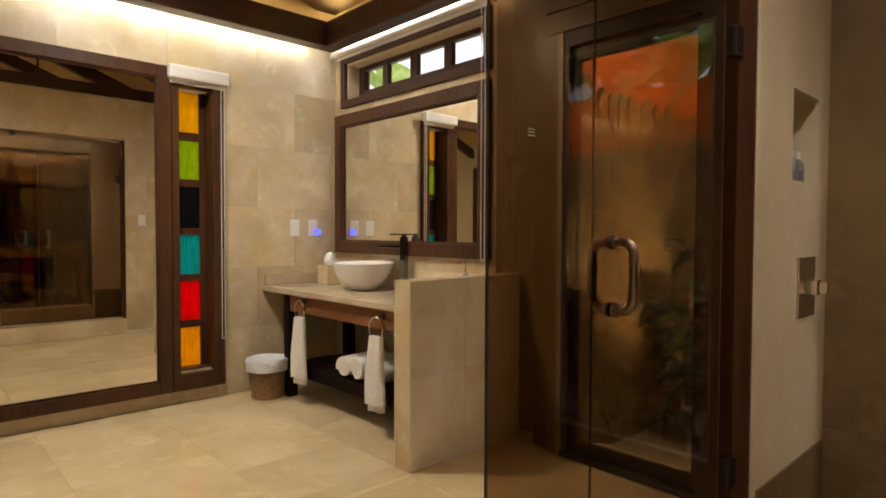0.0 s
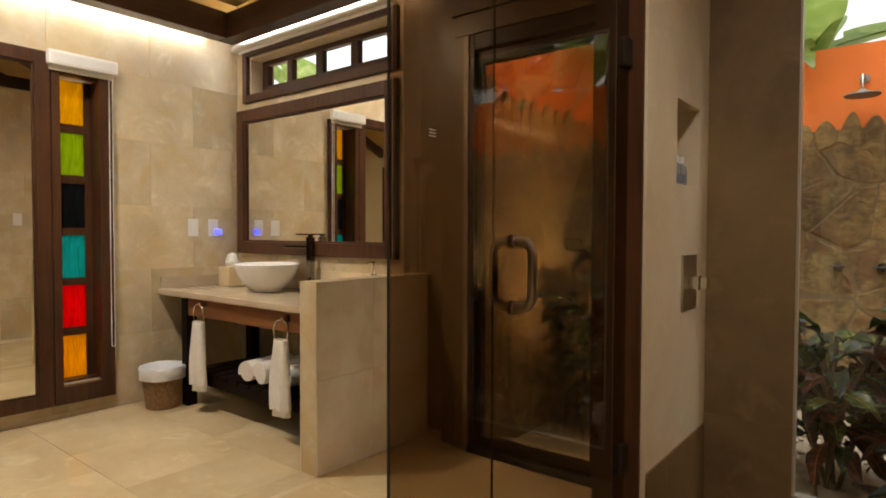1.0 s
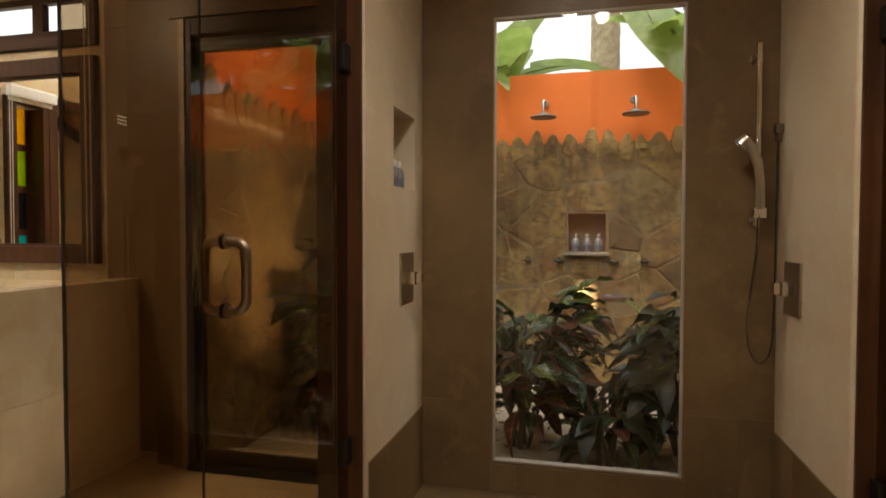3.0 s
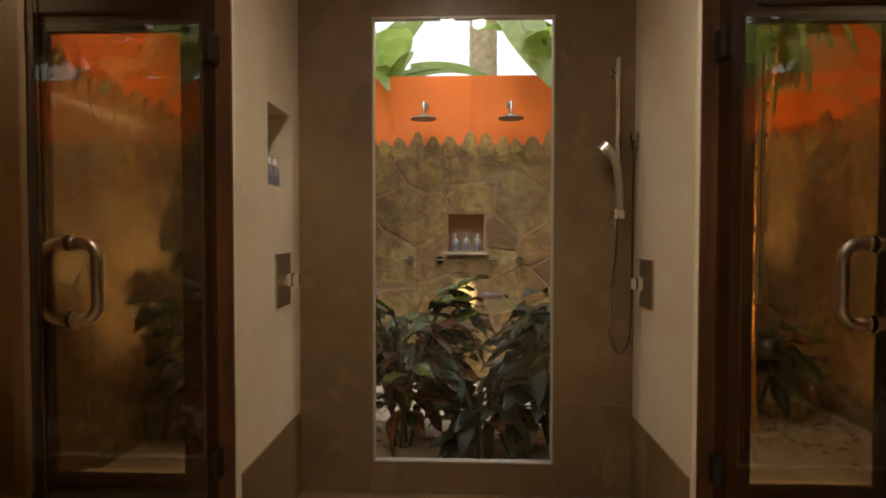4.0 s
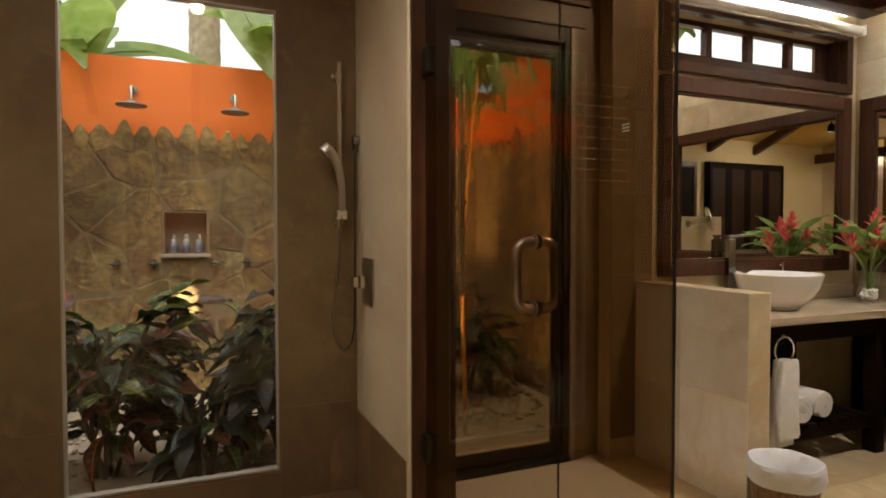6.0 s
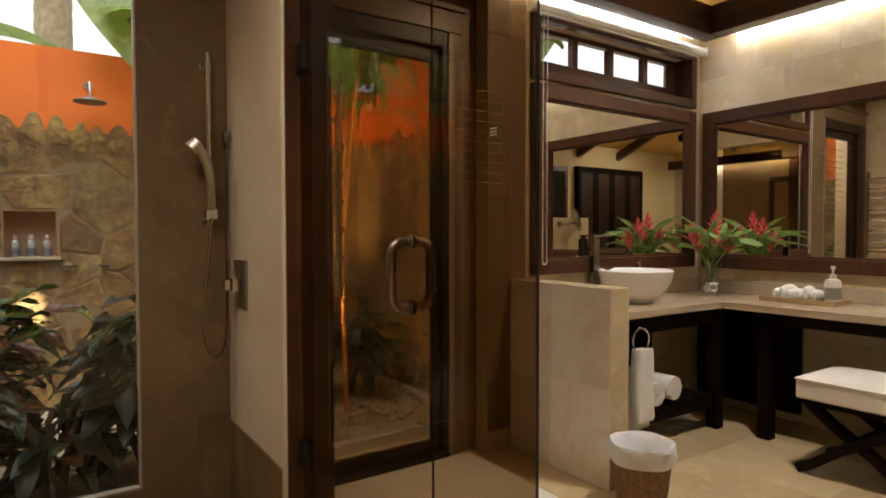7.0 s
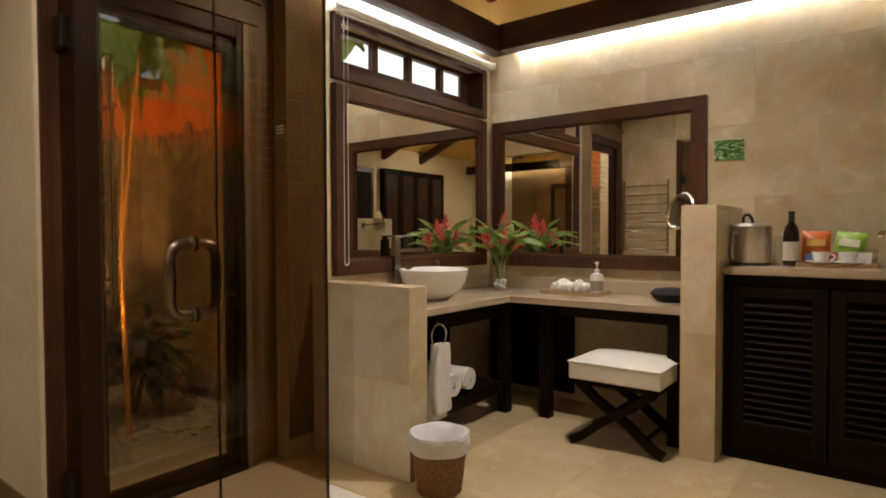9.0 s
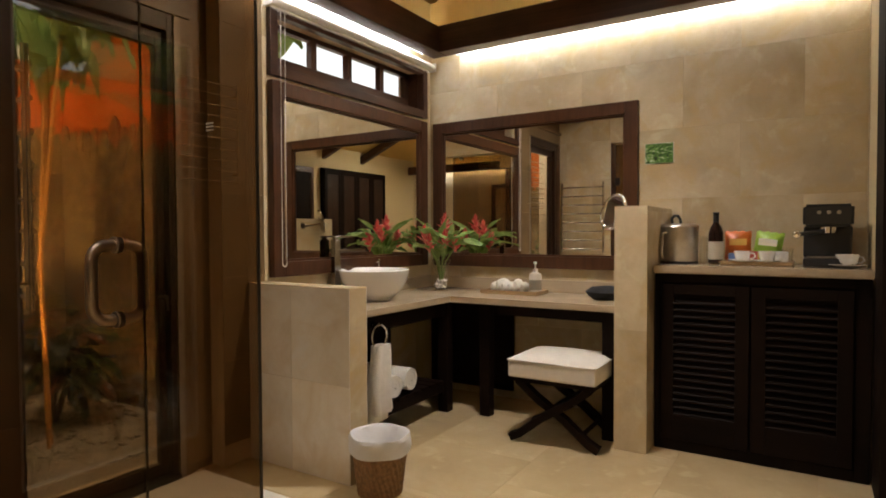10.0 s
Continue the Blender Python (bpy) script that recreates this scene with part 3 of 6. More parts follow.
pane = part("pane", boxes((wx0 + 0.002, 2.686, wz0 + 0.002, wx1 - 0.002, 2.692, wz1 - 0.002)), M_CLEAR, win)
pane.visible_shadow = False


# ---- strip windows and mirrors ----
def framed_mirror(name, axis, at, out, rect, w, label, inner=None):
    """A flat mirror in a moulded dark wooden frame. rect: u0, v0, u1, v1 of the frame."""
    u0, v0, u1, v1 = rect
    P = (lambda u, d, v: (at + out * d, u, v)) if axis == "x" else (lambda u, d, v: (u, at + out * d, v))
    base = P((u0 + u1) / 2, 0, v0)
    m = empty(name, base, label, "mirror", "wall mirrors")
    bm = B()
    for a0, b0, a1, b1 in ((u0, v0, u0 + w, v1), (u1 - w, v0, u1, v1), (u0 + w, v0, u1 - w, v0 + w), (u0 + w, v1 - w, u1 - w, v1)):
        box(bm, *P(a0, 0.0005, b0), *P(a1, 0.042, b1), bev=0.005)
    part("mirror_frame", bm, M_WOOD, m, "dark stained wooden frame")
    g = 0.004
    part("mirror_glass", boxes((*P(u0 + w - 0.01, 0.004, v0 + w - 0.01), *P(u1 - w + 0.01, 0.016, v1 - w + 0.01))), M_MIRROR, m)
    bm = B()
    e = w + 0.012
    for a0, b0, a1, b1 in ((u0 + w, v0 + w, u0 + e, v1 - w), (u1 - e, v0 + w, u1 - w, v1 - w), (u0 + e, v0 + w, u1 - e, v0 + e), (u0 + e, v1 - e, u1 - e, v1 - w)):
        box(bm, *P(a0, 0.017, b0), *P(a1, 0.028, b1), bev=0.003)
    part("inner_bead", bm, M_WOOD, m)
    return m


framed_mirror("wall_mirror", "x", XL, 1, (-1.10, 0.092, 1.40, 2.205), 0.078, "tall mirror in a dark wooden frame on the tiled wall")
framed_mirror("vanity_mirror", "y", YL, -1, (-4.065, 0.985, -2.43, 2.045), 0.088, "wide vanity mirror in a dark wooden frame")
framed_mirror("vanity_mirror", "y", YR, -1, (2.27, 0.918, 3.735, 1.958), 0.080, "wide vanity mirror in a dark wooden frame")
framed_mirror("dressing_mirror", "x", XR, -1, (0.972, 0.911, 2.455, 1.952), 0.080, "dressing mirror in a dark wooden frame over the vanity")


def strip_window(name, y, x0, x1, z0, z1, panes, pz0, pz1):
    w = empty(name, ((x0 + x1) / 2, y, z0), "high strip window of small panes in a dark wooden frame", "window", kind="structure")
    f = 0.055
    part("window_frame", boxes((x0, y - 0.03, z0, x0 + f, y + 0.02, z1), (x1 - f, y - 0.03, z0, x1, y + 0.02, z1), (x0 + f, y - 0.03, z0, x1 - f, y + 0.02, z0 + f), (x0 + f, y - 0.03, z1 - f * 0.6, x1 - f, y + 0.02, z1), bev=0.004), M_WOODX, w)
    part("jamb", boxes((x0 + f - 0.02, y + 0.021, z0 + 0.03, x0 + f + 0.005, y + 0.16, z1 - 0.02), (x1 - f - 0.005, y + 0.021, z0 + 0.03, x1 - f + 0.02, y + 0.16, z1 - 0.02)), M_WOODX, w)
    rows, last = [], x0 + f
    for a, b in panes:
        rows.append((last, y + 0.10, pz0, a, y + 0.14, pz1))
        last = b
    rows.append((last, y + 0.10, pz0, x1 - f, y + 0.14, pz1))
    rows += [(x0 + f, y + 0.10, z0 + 0.025, x1 - f, y + 0.14, pz0), (x0 + f, y + 0.10, pz1, x1 - f, y + 0.14, z1 - 0.01)]
    part("sash", boxes(*rows), M_WOODX, w)
    for a, b in panes:
        p = part("pane", boxes((a - 0.004, y + 0.115, pz0 - 0.004, b + 0.004, y + 0.121, pz1 + 0.004)), M_CLEAR, w)
        p.visible_shadow = False
    return w


strip_window("window_3", YL, -4.0, -2.43, 2.10, 2.47, [(-3.86, -3.63), (-3.57, -3.31), (-3.24, -2.96), (-2.89, -2.58)], 2.235, 2.385)
strip_window("window_4", YR, 2.27, 3.755, 1.985, 2.335, [(2.41, 2.70), (2.745, 3.02), (3.065, 3.355), (3.40, 3.65)], 2.130, 2.288)

# the tall stained-glass window
sw = empty("window_1", (XL, 1.57, 0.09), "tall narrow window of six coloured glass panes in a dark wooden frame", "window", kind="structure")
part("window_frame", boxes((XL - 0.02, 1.405, 0.092, XL + 0.042, 1.452, 2.14), (XL - 0.02, 1.67, 0.092, XL + 0.042, 1.748, 2.14), (XL - 0.02, 1.452, 0.092, XL + 0.042, 1.67, 0.20), (XL - 0.02, 1.452, 2.09, XL + 0.042, 1.67, 2.14), bev=0.005), M_WOOD, sw)
part("jamb", boxes((XL - 0.14, 1.425, 0.2, XL - 0.021, 1.45, 2.09), (XL - 0.14, 1.672, 0.2, XL - 0.021, 1.695, 2.09), (XL - 0.14, 1.45, 0.2, XL - 0.021, 1.672, 0.222)), M_WOOD, sw)
STAIN = [("amber", (1.0, 0.62, 0.005)), ("lime green", (0.50, 0.62, 0.03)), ("smoky grey", (0.05, 0.055, 0.06)), ("turquoise", (0.03, 0.52, 0.48)), ("red", (0.95, 0.01, 0.02)), ("amber", (1.0, 0.54, 0.005))]
zs = [(2.085, 1.815), (1.762, 1.498), (1.446, 1.167), (1.121, 0.852), (0.806, 0.539), (0.490, 0.221)]
rows = [(XL - 0.125, 1.45, 0.2, XL - 0.095, 1.478, 2.09), (XL - 0.125, 1.632, 0.2, XL - 0.095, 1.672, 2.09)]
rows += [(XL - 0.125, 1.478, zs[i + 1][0], XL - 0.095, 1.632, zs[i][1]) for i in range(5)]
part("sash", boxes(*rows), M_WOOD, sw)
for (nm, c), (zt, zb) in zip(STAIN, zs):
    p = part("pane", boxes((XL - 0.113, 1.475, zb - 0.003, XL - 0.107, 1.635, zt + 0.003)), stained_mat(nm + " glass", c), sw, nm + " glass pane")


# ---- half walls, pier, counters ----
half_left = structure("half_wall_left", boxes((-2.330, 1.862, 0, -2.214, YL, 0.910)), M_GROUT, "low cream stone wall beside the vanity", "half wall")
half_right = structure("half_wall_right", boxes((2.139, 1.834, 0, 2.259, YR, 0.897)), M_GROUT, "low cream stone wall beside the vanity", "half wall")
pier = structure("pier", boxes((3.230, 0.784, 0, XR, 0.947, 1.283)), M_GROUT, "low cream stone wall between the vanity and the bar", "half wall")


def worktop(name, outline, z0, z1, label):
    bm = B()
    lo = [bm.verts.new((x, y, z0)) for x, y in outline]
    hi = [bm.verts.new((x, y, z1)) for x, y in outline]
    n = len(outline)
    bm.faces.new(lo[::-1])
    bm.faces.new(hi)
    for i in range(n):
        bm.faces.new((lo[i], lo[(i + 1) % n], hi[(i + 1) % n], hi[i]))
    bmesh.ops.bevel(bm, geom=[e for e in bm.edges if abs(e.verts[0].co.z - e.verts[1].co.z) < 1e-5], offset=0.005, segments=2, affect="EDGES")
    return tagged(part(name, bm, M_COUNTER), label, "worktop")


worktop("stone_worktop", [(XL + 0.002, 2.04), (-2.336, 2.04), (-2.336, YL - 0.002), (XL + 0.002, YL - 0.002)], 0.715, 0.752, "polished brown cream stone vanity top")
worktop("stone_worktop", [(2.265, 2.00), (3.29, 2.00), (3.29, 0.955), (XR - 0.002, 0.955), (XR - 0.002, YR - 0.002), (2.265, YR - 0.002)], 0.715, 0.752, "polished brown cream stone corner vanity top")
for nm, r in (("a", (XL + 0.002, 2.06, 0.753, XL + 0.022, YL - 0.025, 0.83)), ("b", (XL + 0.002, YL - 0.022, 0.753, -2.336, YL - 0.002, 0.83)), ("c", (2.265, YR - 0.022, 0.753, XR - 0.025, YR - 0.002, 0.835)), ("d", (XR - 0.022, 0.956, 0.753, XR - 0.002, YR - 0.002, 0.835))):
    tagged(part("backsplash", boxes(r, bev=0.003), M_COUNTER), "low polished stone splash strip on the vanity top", "backsplash", "vanity splash strips")

# bar
worktop("stone_worktop", [(3.335, -0.17), (XR - 0.002, -0.17), (XR - 0.002, 0.775), (3.335, 0.775)], 0.935, 0.975, "polished brown stone bar top")
bar = empty("bar_cabinet", (3.36, 0.3, 0), "dark stained wooden bar cabinet with two louvred doors, closed", "cabinet")
part("body", boxes((3.40, -0.168, 0.0, XR - 0.003, 0.774, 0.934)), M_BLACK, bar)
part("plinth", boxes((3.388, -0.166, 0.002, 3.398, 0.772, 0.07)), M_BLACK, bar)
part("face_frame", boxes((3.372, -0.168, 0.0, 3.398, -0.105, 0.934), (3.372, 0.745, 0.0, 3.398, 0.774, 0.934), (3.372, -0.105, 0.885, 3.398, 0.745, 0.934), (3.372, -0.105, 0.0, 3.398, 0.745, 0.055), bev=0.003), M_BLACK, bar)
for ya, yb in ((0.325, 0.74), (-0.10, 0.315)):
    dr = part("cabinet_door", boxes((3.36, ya, 0.06, 3.39, ya + 0.062, 0.88), (3.36, yb - 0.062, 0.06, 3.39, yb, 0.88), (3.36, ya + 0.062, 0.825, 3.39, yb - 0.062, 0.88), (3.36, ya + 0.062, 0.06, 3.39, yb - 0.062, 0.19), bev=0.003), M_BLACK, bar)
    for k in range(17):
        z = 0.205 + k * 0.0365
        bm = B()
        vs = box(bm, 3.362, ya + 0.058, z - 0.003, 3.388, yb - 0.058, z + 0.004)
        for v in vs:
            v.co.z += (v.co.x - 3.375) * 0.9
        part("slat", bm, M_BLACK, dr)


# ---- garden ----
ground = structure("ground", boxes((-250, 2.85, -0.30, 250, 300, -0.05), (-250, -250, -0.30, 250, YB - 0.21, -0.05), (-250, YB - 0.21, -0.30, XL - 0.22, 2.85, -0.05), (XR + 0.22, YB - 0.21, -0.30, 250, 2.85, -0.05)), M_GRAVEL,
                   "pale gravel garden ground", "ground")
GX0, GX1, GY = -1.86, 2.45, 5.0
garden_back = structure("garden_wall_back", wall_box("y", GY, 0.2, (GX0 - 0.2, -0.05, GX1 + 0.2, 2.43), [(-0.143, 0.99, 0.150, 1.30)]), M_ORANGE, "orange plastered garden wall faced with rough stone", "garden wall")
part("niche_back", boxes((-0.17, GY + 0.14, 0.96, 0.18, GY + 0.16, 1.33)), M_EXTERIOR, garden_back)
part("niche_sill", boxes((-0.17, GY - 0.055, 0.965, 0.175, GY + 0.13, 0.99), bev=0.004), M_SLAB, garden_back)
garden_left = structure("garden_wall_left", boxes((GX0 - 0.195, 2.675, -0.05, GX0, GY - 0.002, 2.56)), M_ORANGE, "orange plastered garden wall faced with rough stone", "garden wall")
garden_right = structure("garden_wall_right", boxes((GX1, 2.87, -0.05, GX1 + 0.2, GY - 0.002, 2.56)), M_ORANGE, "orange plastered garden wall faced with rough stone", "garden wall")


for nm, par, r in (("back", garden_back, None), ("left", garden_left, (GX0, 2.68, -0.05, GX0 + 0.012, GY - 0.014, 1.86)), ("right", garden_right, (GX1 - 0.012, 2.88, -0.05, GX1, GY - 0.014, 1.86))):
    part("mortar", boxes(r) if r else wall_box("y", GY, -0.0135, (GX0, -0.05, GX1, 1.86), [(-0.143, 0.99, 0.150, 1.30)]), M_MORTAR, par)


def rough_stone_mat(name, gain):
    m, nt, b = mat(name)
    rn = random_out(nt)
    v = coords(nt)
    n = noise_tex(nt, v, 7, 9, 0.7, 1.4)
    base = ramp(nt, rn, [(0.0, (0.31, 0.20, 0.075)), (0.25, (0.42, 0.32, 0.145)), (0.5, (0.39, 0.32, 0.165)), (0.7, (0.43, 0.30, 0.115)), (0.90, (0.36, 0.27, 0.125)), (1.0, (0.19, 0.12, 0.06))])
    col = mixc(nt, 0.9, base, ramp(nt, n, [(0.30, (0.36, 0.27, 0.16)), (0.46, (0.74, 0.65, 0.49)), (0.66, (0.98, 0.92, 0.79))]), "MULTIPLY")
    streak = noise_tex(nt, coords(nt, (2.0, 2.0, 9.0)), 3.0, 9, 0.7, 2.2)
    col = mixc(nt, ramp(nt, streak, [(0.50, (0, 0, 0)), (0.62, (0.8, 0.8, 0.8))]), col, (0.13, 0.075, 0.035))
    stain = noise_tex(nt, v, 2.4, 5, 0.6, 1.5)
    col = mixc(nt, ramp(nt, stain, [(0.50, (0, 0, 0)), (0.62, (0.75, 0.75, 0.75))]), col, (0.20, 0.095, 0.035))
    dirt = noise_tex(nt, v, 1.3, 6, 0.65, 0.8)
    col = mixc(nt, 1.0, col, ramp(nt, dirt, [(0.32, (0.50, 0.45, 0.38)), (0.58, (1.05, 1.03, 1.0))]), "MULTIPLY")
    chips = noise_tex(nt, coords(nt, (1.0, 1.0, 0.55)), 16, 7, 0.65, 0.7)
    col = mixc(nt, ramp(nt, chips, [(0.50, (0, 0, 0)), (0.60, (0.55, 0.55, 0.55))]), col, (0.085, 0.055, 0.028))
    col = mixc(nt, 1.0, col, gain, "MULTIPLY")
    link(nt, col, b.inputs["Base Color"])
    b.inputs["Roughness"].default_value = 0.8
    bump(nt, b, noise_tex(nt, v, 11, 9, 0.7, 1.2), 0.8, 0.035)
    return m


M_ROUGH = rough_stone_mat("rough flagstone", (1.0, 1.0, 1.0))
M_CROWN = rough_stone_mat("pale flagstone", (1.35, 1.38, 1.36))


def clip_poly(poly, px, py, nx, ny):
    """The part of a polygon on the far side of the line through (px, py): nx, ny point out of what stays."""
    out = []
    for i, (ax, ay) in enumerate(poly):
        bx, by = poly[(i + 1) % len(poly)]
        da, db = (ax - px) * nx + (ay - py) * ny, (bx - px) * nx + (by - py) * ny
        if da <= 0:
            out.append((ax, ay))
        if da * db < 0:
            t = da / (da - db)
            out.append((ax + t * (bx - ax), ay + t * (by - ay)))
    return out


def flagstones(parent, axis, at, out, u0, u1, v0, v1, hole=None, seed=1, cw=0.36, ch=0.21):
    """Irregular stones with open joints and rounded crowns along their top, each an object of its own."""
    rng = random.Random(seed)
    nu, nv = max(1, round((u1 - u0) / cw)), max(1, round((v1 - v0) / ch))
    seeds = [(u0 + (i + 0.5 + 0.5 * (j % 2) - 0.25 + rng.uniform(-0.46, 0.46)) * (u1 - u0) / nu, v0 + (j + 0.5 + rng.uniform(-0.46, 0.46)) * (v1 - v0) / nv) for i in range(nu) for j in range(nv)]
    rng.shuffle(seeds)
    seeds = seeds[: int(len(seeds) * 0.8)]
    polys = []
    for k, (sx, sy) in enumerate(seeds):
        poly = [(u0, v0), (u1, v0), (u1, v1), (u0, v1)]
        for m, (tx, ty) in enumerate(seeds):
            if m == k or (tx - sx) ** 2 + (ty - sy) ** 2 > 1.6:
                continue
            d = math.hypot(tx - sx, ty - sy)
            poly = clip_poly(poly, (sx + tx) / 2 - (tx - sx) / d * 0.002, (sy + ty) / 2 - (ty - sy) / d * 0.002, (tx - sx) / d, (ty - sy) / d)
            if len(poly) < 3:
                break
        if len(poly) < 3:
            continue
        if hole:
            a0, b0, a1, b1 = hole
            cx, cy = sum(p[0] for p in poly) / len(poly), sum(p[1] for p in poly) / len(poly)
            if any(a0 < p[0] < a1 and b0 < p[1] < b1 for p in poly) or (min(p[0] for p in poly) < a1 and max(p[0] for p in poly) > a0 and min(p[1] for p in poly) < b1 and max(p[1] for p in poly) > b0):
                gaps = {(a0, 0, 1, 0): a0 - cx, (a1, 0, -1, 0): cx - a1, (0, b0, 0, 1): b0 - cy, (0, b1, 0, -1): cy - b1}
                poly = clip_poly(poly, *max(gaps, key=gaps.get))
                if len(poly) < 3:
                    continue
        polys.append(poly)
    u = u0
    while u < u1 - 0.05:
        w = rng.uniform(0.085, 0.165)
        h = v1 + w * rng.uniform(0.55, 0.95) + rng.uniform(-0.02, 0.03)
        lean = rng.uniform(0.7, 1.4)
        polys.append([(u + w * (0.02 + 0.96 * t), v1 + 0.006 + (h - v1) * (math.sin(math.pi * t ** lean) ** 0.85) + rng.uniform(-0.004, 0.004)) for t in (0, 0.15, 0.32, 0.5, 0.68, 0.85, 1.0)][::-1] + [(u + w * rng.uniform(0.0, 0.3), v1 - rng.uniform(0.02, 0.16)), (u + w * rng.uniform(0.7, 1.0), v1 - rng.uniform(0.02, 0.16))])
        u += w
    for poly in polys:
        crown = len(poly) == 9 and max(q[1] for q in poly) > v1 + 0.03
        cx, cy = sum(p[0] for p in poly) / len(poly), sum(p[1] for p in poly) / len(poly)
        d = rng.uniform(0.015, 0.021) + (0.006 if crown else 0)
        bm = B()
        rings = []
        for s, z in ((1.0, 0.0), (1.0, d * 0.6), (0.90, d * 0.95)):
            ring = []
            for px, py in poly:
                q = (cx + (px - cx) * s, cy + (py - cy) * s, z + (rng.uniform(-0.004, 0.006) if z else 0))
                ring.append(bm.verts.new((out * q[2], q[0] - cx, q[1] - cy) if axis == "x" else (q[0] - cx, out * q[2], q[1] - cy)))
            rings.append(ring)
        n = len(poly)
        for r0, r1 in zip(rings, rings[1:]):
            for k in range(n):
                bm.faces.new((r0[k], r0[(k + 1) % n], r1[(k + 1) % n], r1[k]))
        q = (rng.uniform(-0.03, 0.03), d + rng.uniform(-0.006, 0.01), rng.uniform(-0.02, 0.02))
        c = bm.verts.new((out * q[1], q[0], q[2]) if axis == "x" else (q[0], out * q[1], q[2]))
        for k in range(n):
            bm.faces.new((rings[2][k], rings[2][(k + 1) % n], c))
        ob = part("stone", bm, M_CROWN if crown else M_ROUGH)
        ob.location = (at, cx, cy) if axis == "x" else (cx, at, cy)
        ob.parent = parent
        ob.matrix_parent_inverse = parent.matrix_basis.inverted()


def shower_rose(x):
    s = empty("shower_rose", (x, GY, 2.15), "round chrome rain shower head on a wall arm", "shower head", "outdoor shower heads")
    bm = B()
    tube(bm, [(x, GY, 2.19), (x, GY - 0.13, 2.19), (x, GY - 0.17, 2.18), (x, GY - 0.19, 2.13), (x, GY - 0.19, 2.08)], 0.008)
    cyl(bm, (x, GY - 0.001, 2.19), (x, GY - 0.012, 2.19), 0.03)
    part("arm", bm, M_STEEL, s, smooth=True)
    bm = B()
    lathe(bm, [(0.018, 0.045), (0.03, 0.03), (0.098, 0.012), (0.102, 0.006), (0.098, 0.0), (0.0, -0.001)], (x, GY - 0.19, 2.04), 32)
    part("head", bm, M_ROSE, s, smooth=True)
    return s


shower_rose(-0.335)
shower_rose(0.355)


def bottle(x, y, z, h, r, body, cap, name="toiletry_bottle", label="small clear toiletry bottle with a pale cap", group="toiletry bottles"):
    b = empty(name, (x, y, z), label, "bottle", group)
    bm = B()
    lathe(bm, [(0.0, 0.0), (r * 0.95, 0.0), (r, h * 0.05), (r, h * 0.58), (r * 0.75, h * 0.70), (r * 0.42, h * 0.76), (r * 0.42, h * 0.80)], (x, y, z + 0.001), 20)
    part("body", bm, body, b, smooth=True)
    bm = B()
    lathe(bm, [(r * 0.5, h * 0.78), (r * 0.52, h * 0.98), (r * 0.45, h), (0.0, h)], (x, y, z + 0.001), 16)
    part("cap", bm, cap, b, smooth=True)
    bm = B()
    lathe(bm, [(r * 1.02, h * 0.12), (r * 1.02, h * 0.40)], (x, y, z + 0.001), 20)
    part("paper_label", bm, plain_mat("grey bottle wrap", (0.12, 0.12, 0.15), 0.5), b)
    return b


M_BOTTLE = plain_mat("milky bottle plastic", (0.26, 0.26, 0.25), 0.18, 0, 0.05)
for x in (-0.085, 0.005, 0.095):
    bottle(x, GY + 0.05, 0.991, 0.145, 0.028, M_BOTTLE, M_SLAB)
for y in (2.36, 2.43, 2.50):
    bottle(-0.80 + 0.02 * (y > 2.4), y, 1.327, 0.118, 0.024, M_BOTTLE, M_WHITE)
for x in (-0.46, -0.215, 0.215, 0.44):
    s = empty("wall_tap", (x, GY, 0.92), "small chrome cross handle tap on the stone wall", "tap", "outdoor taps")
    bm = B()
    cyl(bm, (x, GY - 0.02, 0.92), (x, GY - 0.09, 0.92), 0.012)
    cyl(bm, (x, GY - 0.03, 0.92), (x, GY - 0.045, 0.92), 0.03)
    part("spindle", bm, M_CHROME, s, smooth=True)
    bm = B()
    tube(bm, [(x - 0.045, GY - 0.09, 0.925), (x, GY - 0.095, 0.92), (x + 0.045, GY - 0.09, 0.925)], 0.006)
    part("lever", bm, M_DARKMETAL, s, smooth=True)

# stepping slabs
for x, y, w, d in ((0.05, 3.75, 0.62, 0.55), (-0.25, 3.1, 0.5, 0.4), (0.7, 3.2, 0.5, 0.4), (-1.4, 3.15, 0.8, 0.42), (1.45, 3.15, 0.8, 0.42)):
    tagged(part("stepping_slab", boxes((x - w / 2, y - d / 2, -0.06, x + w / 2, y + d / 2, -0.028), bev=0.006), M_SLAB), "pale concrete stepping slab in the gravel", "paving slab", "stepping slabs")

# pebbles near the glass
bm = B()
rng = random.Random(5)
for i in range(900):
    x, y, r = rng.uniform(GX0 + 0.05, GX1 - 0.05), rng.uniform(2.9, 4.9), rng.uniform(0.010, 0.024)
    m = Matrix.Translation((x, y, -0.048 + r * 0.35)) @ Matrix.Diagonal((r, r * rng.uniform(0.7, 1.2), r * 0.6, 1))
    bmesh.ops.create_icosphere(bm, subdivisions=1, radius=1.0, matrix=m)
tagged(part("gravel", bm, M_GRAVEL, smooth=True), "loose pale gravel on the garden ground", "gravel", "", "stuff")


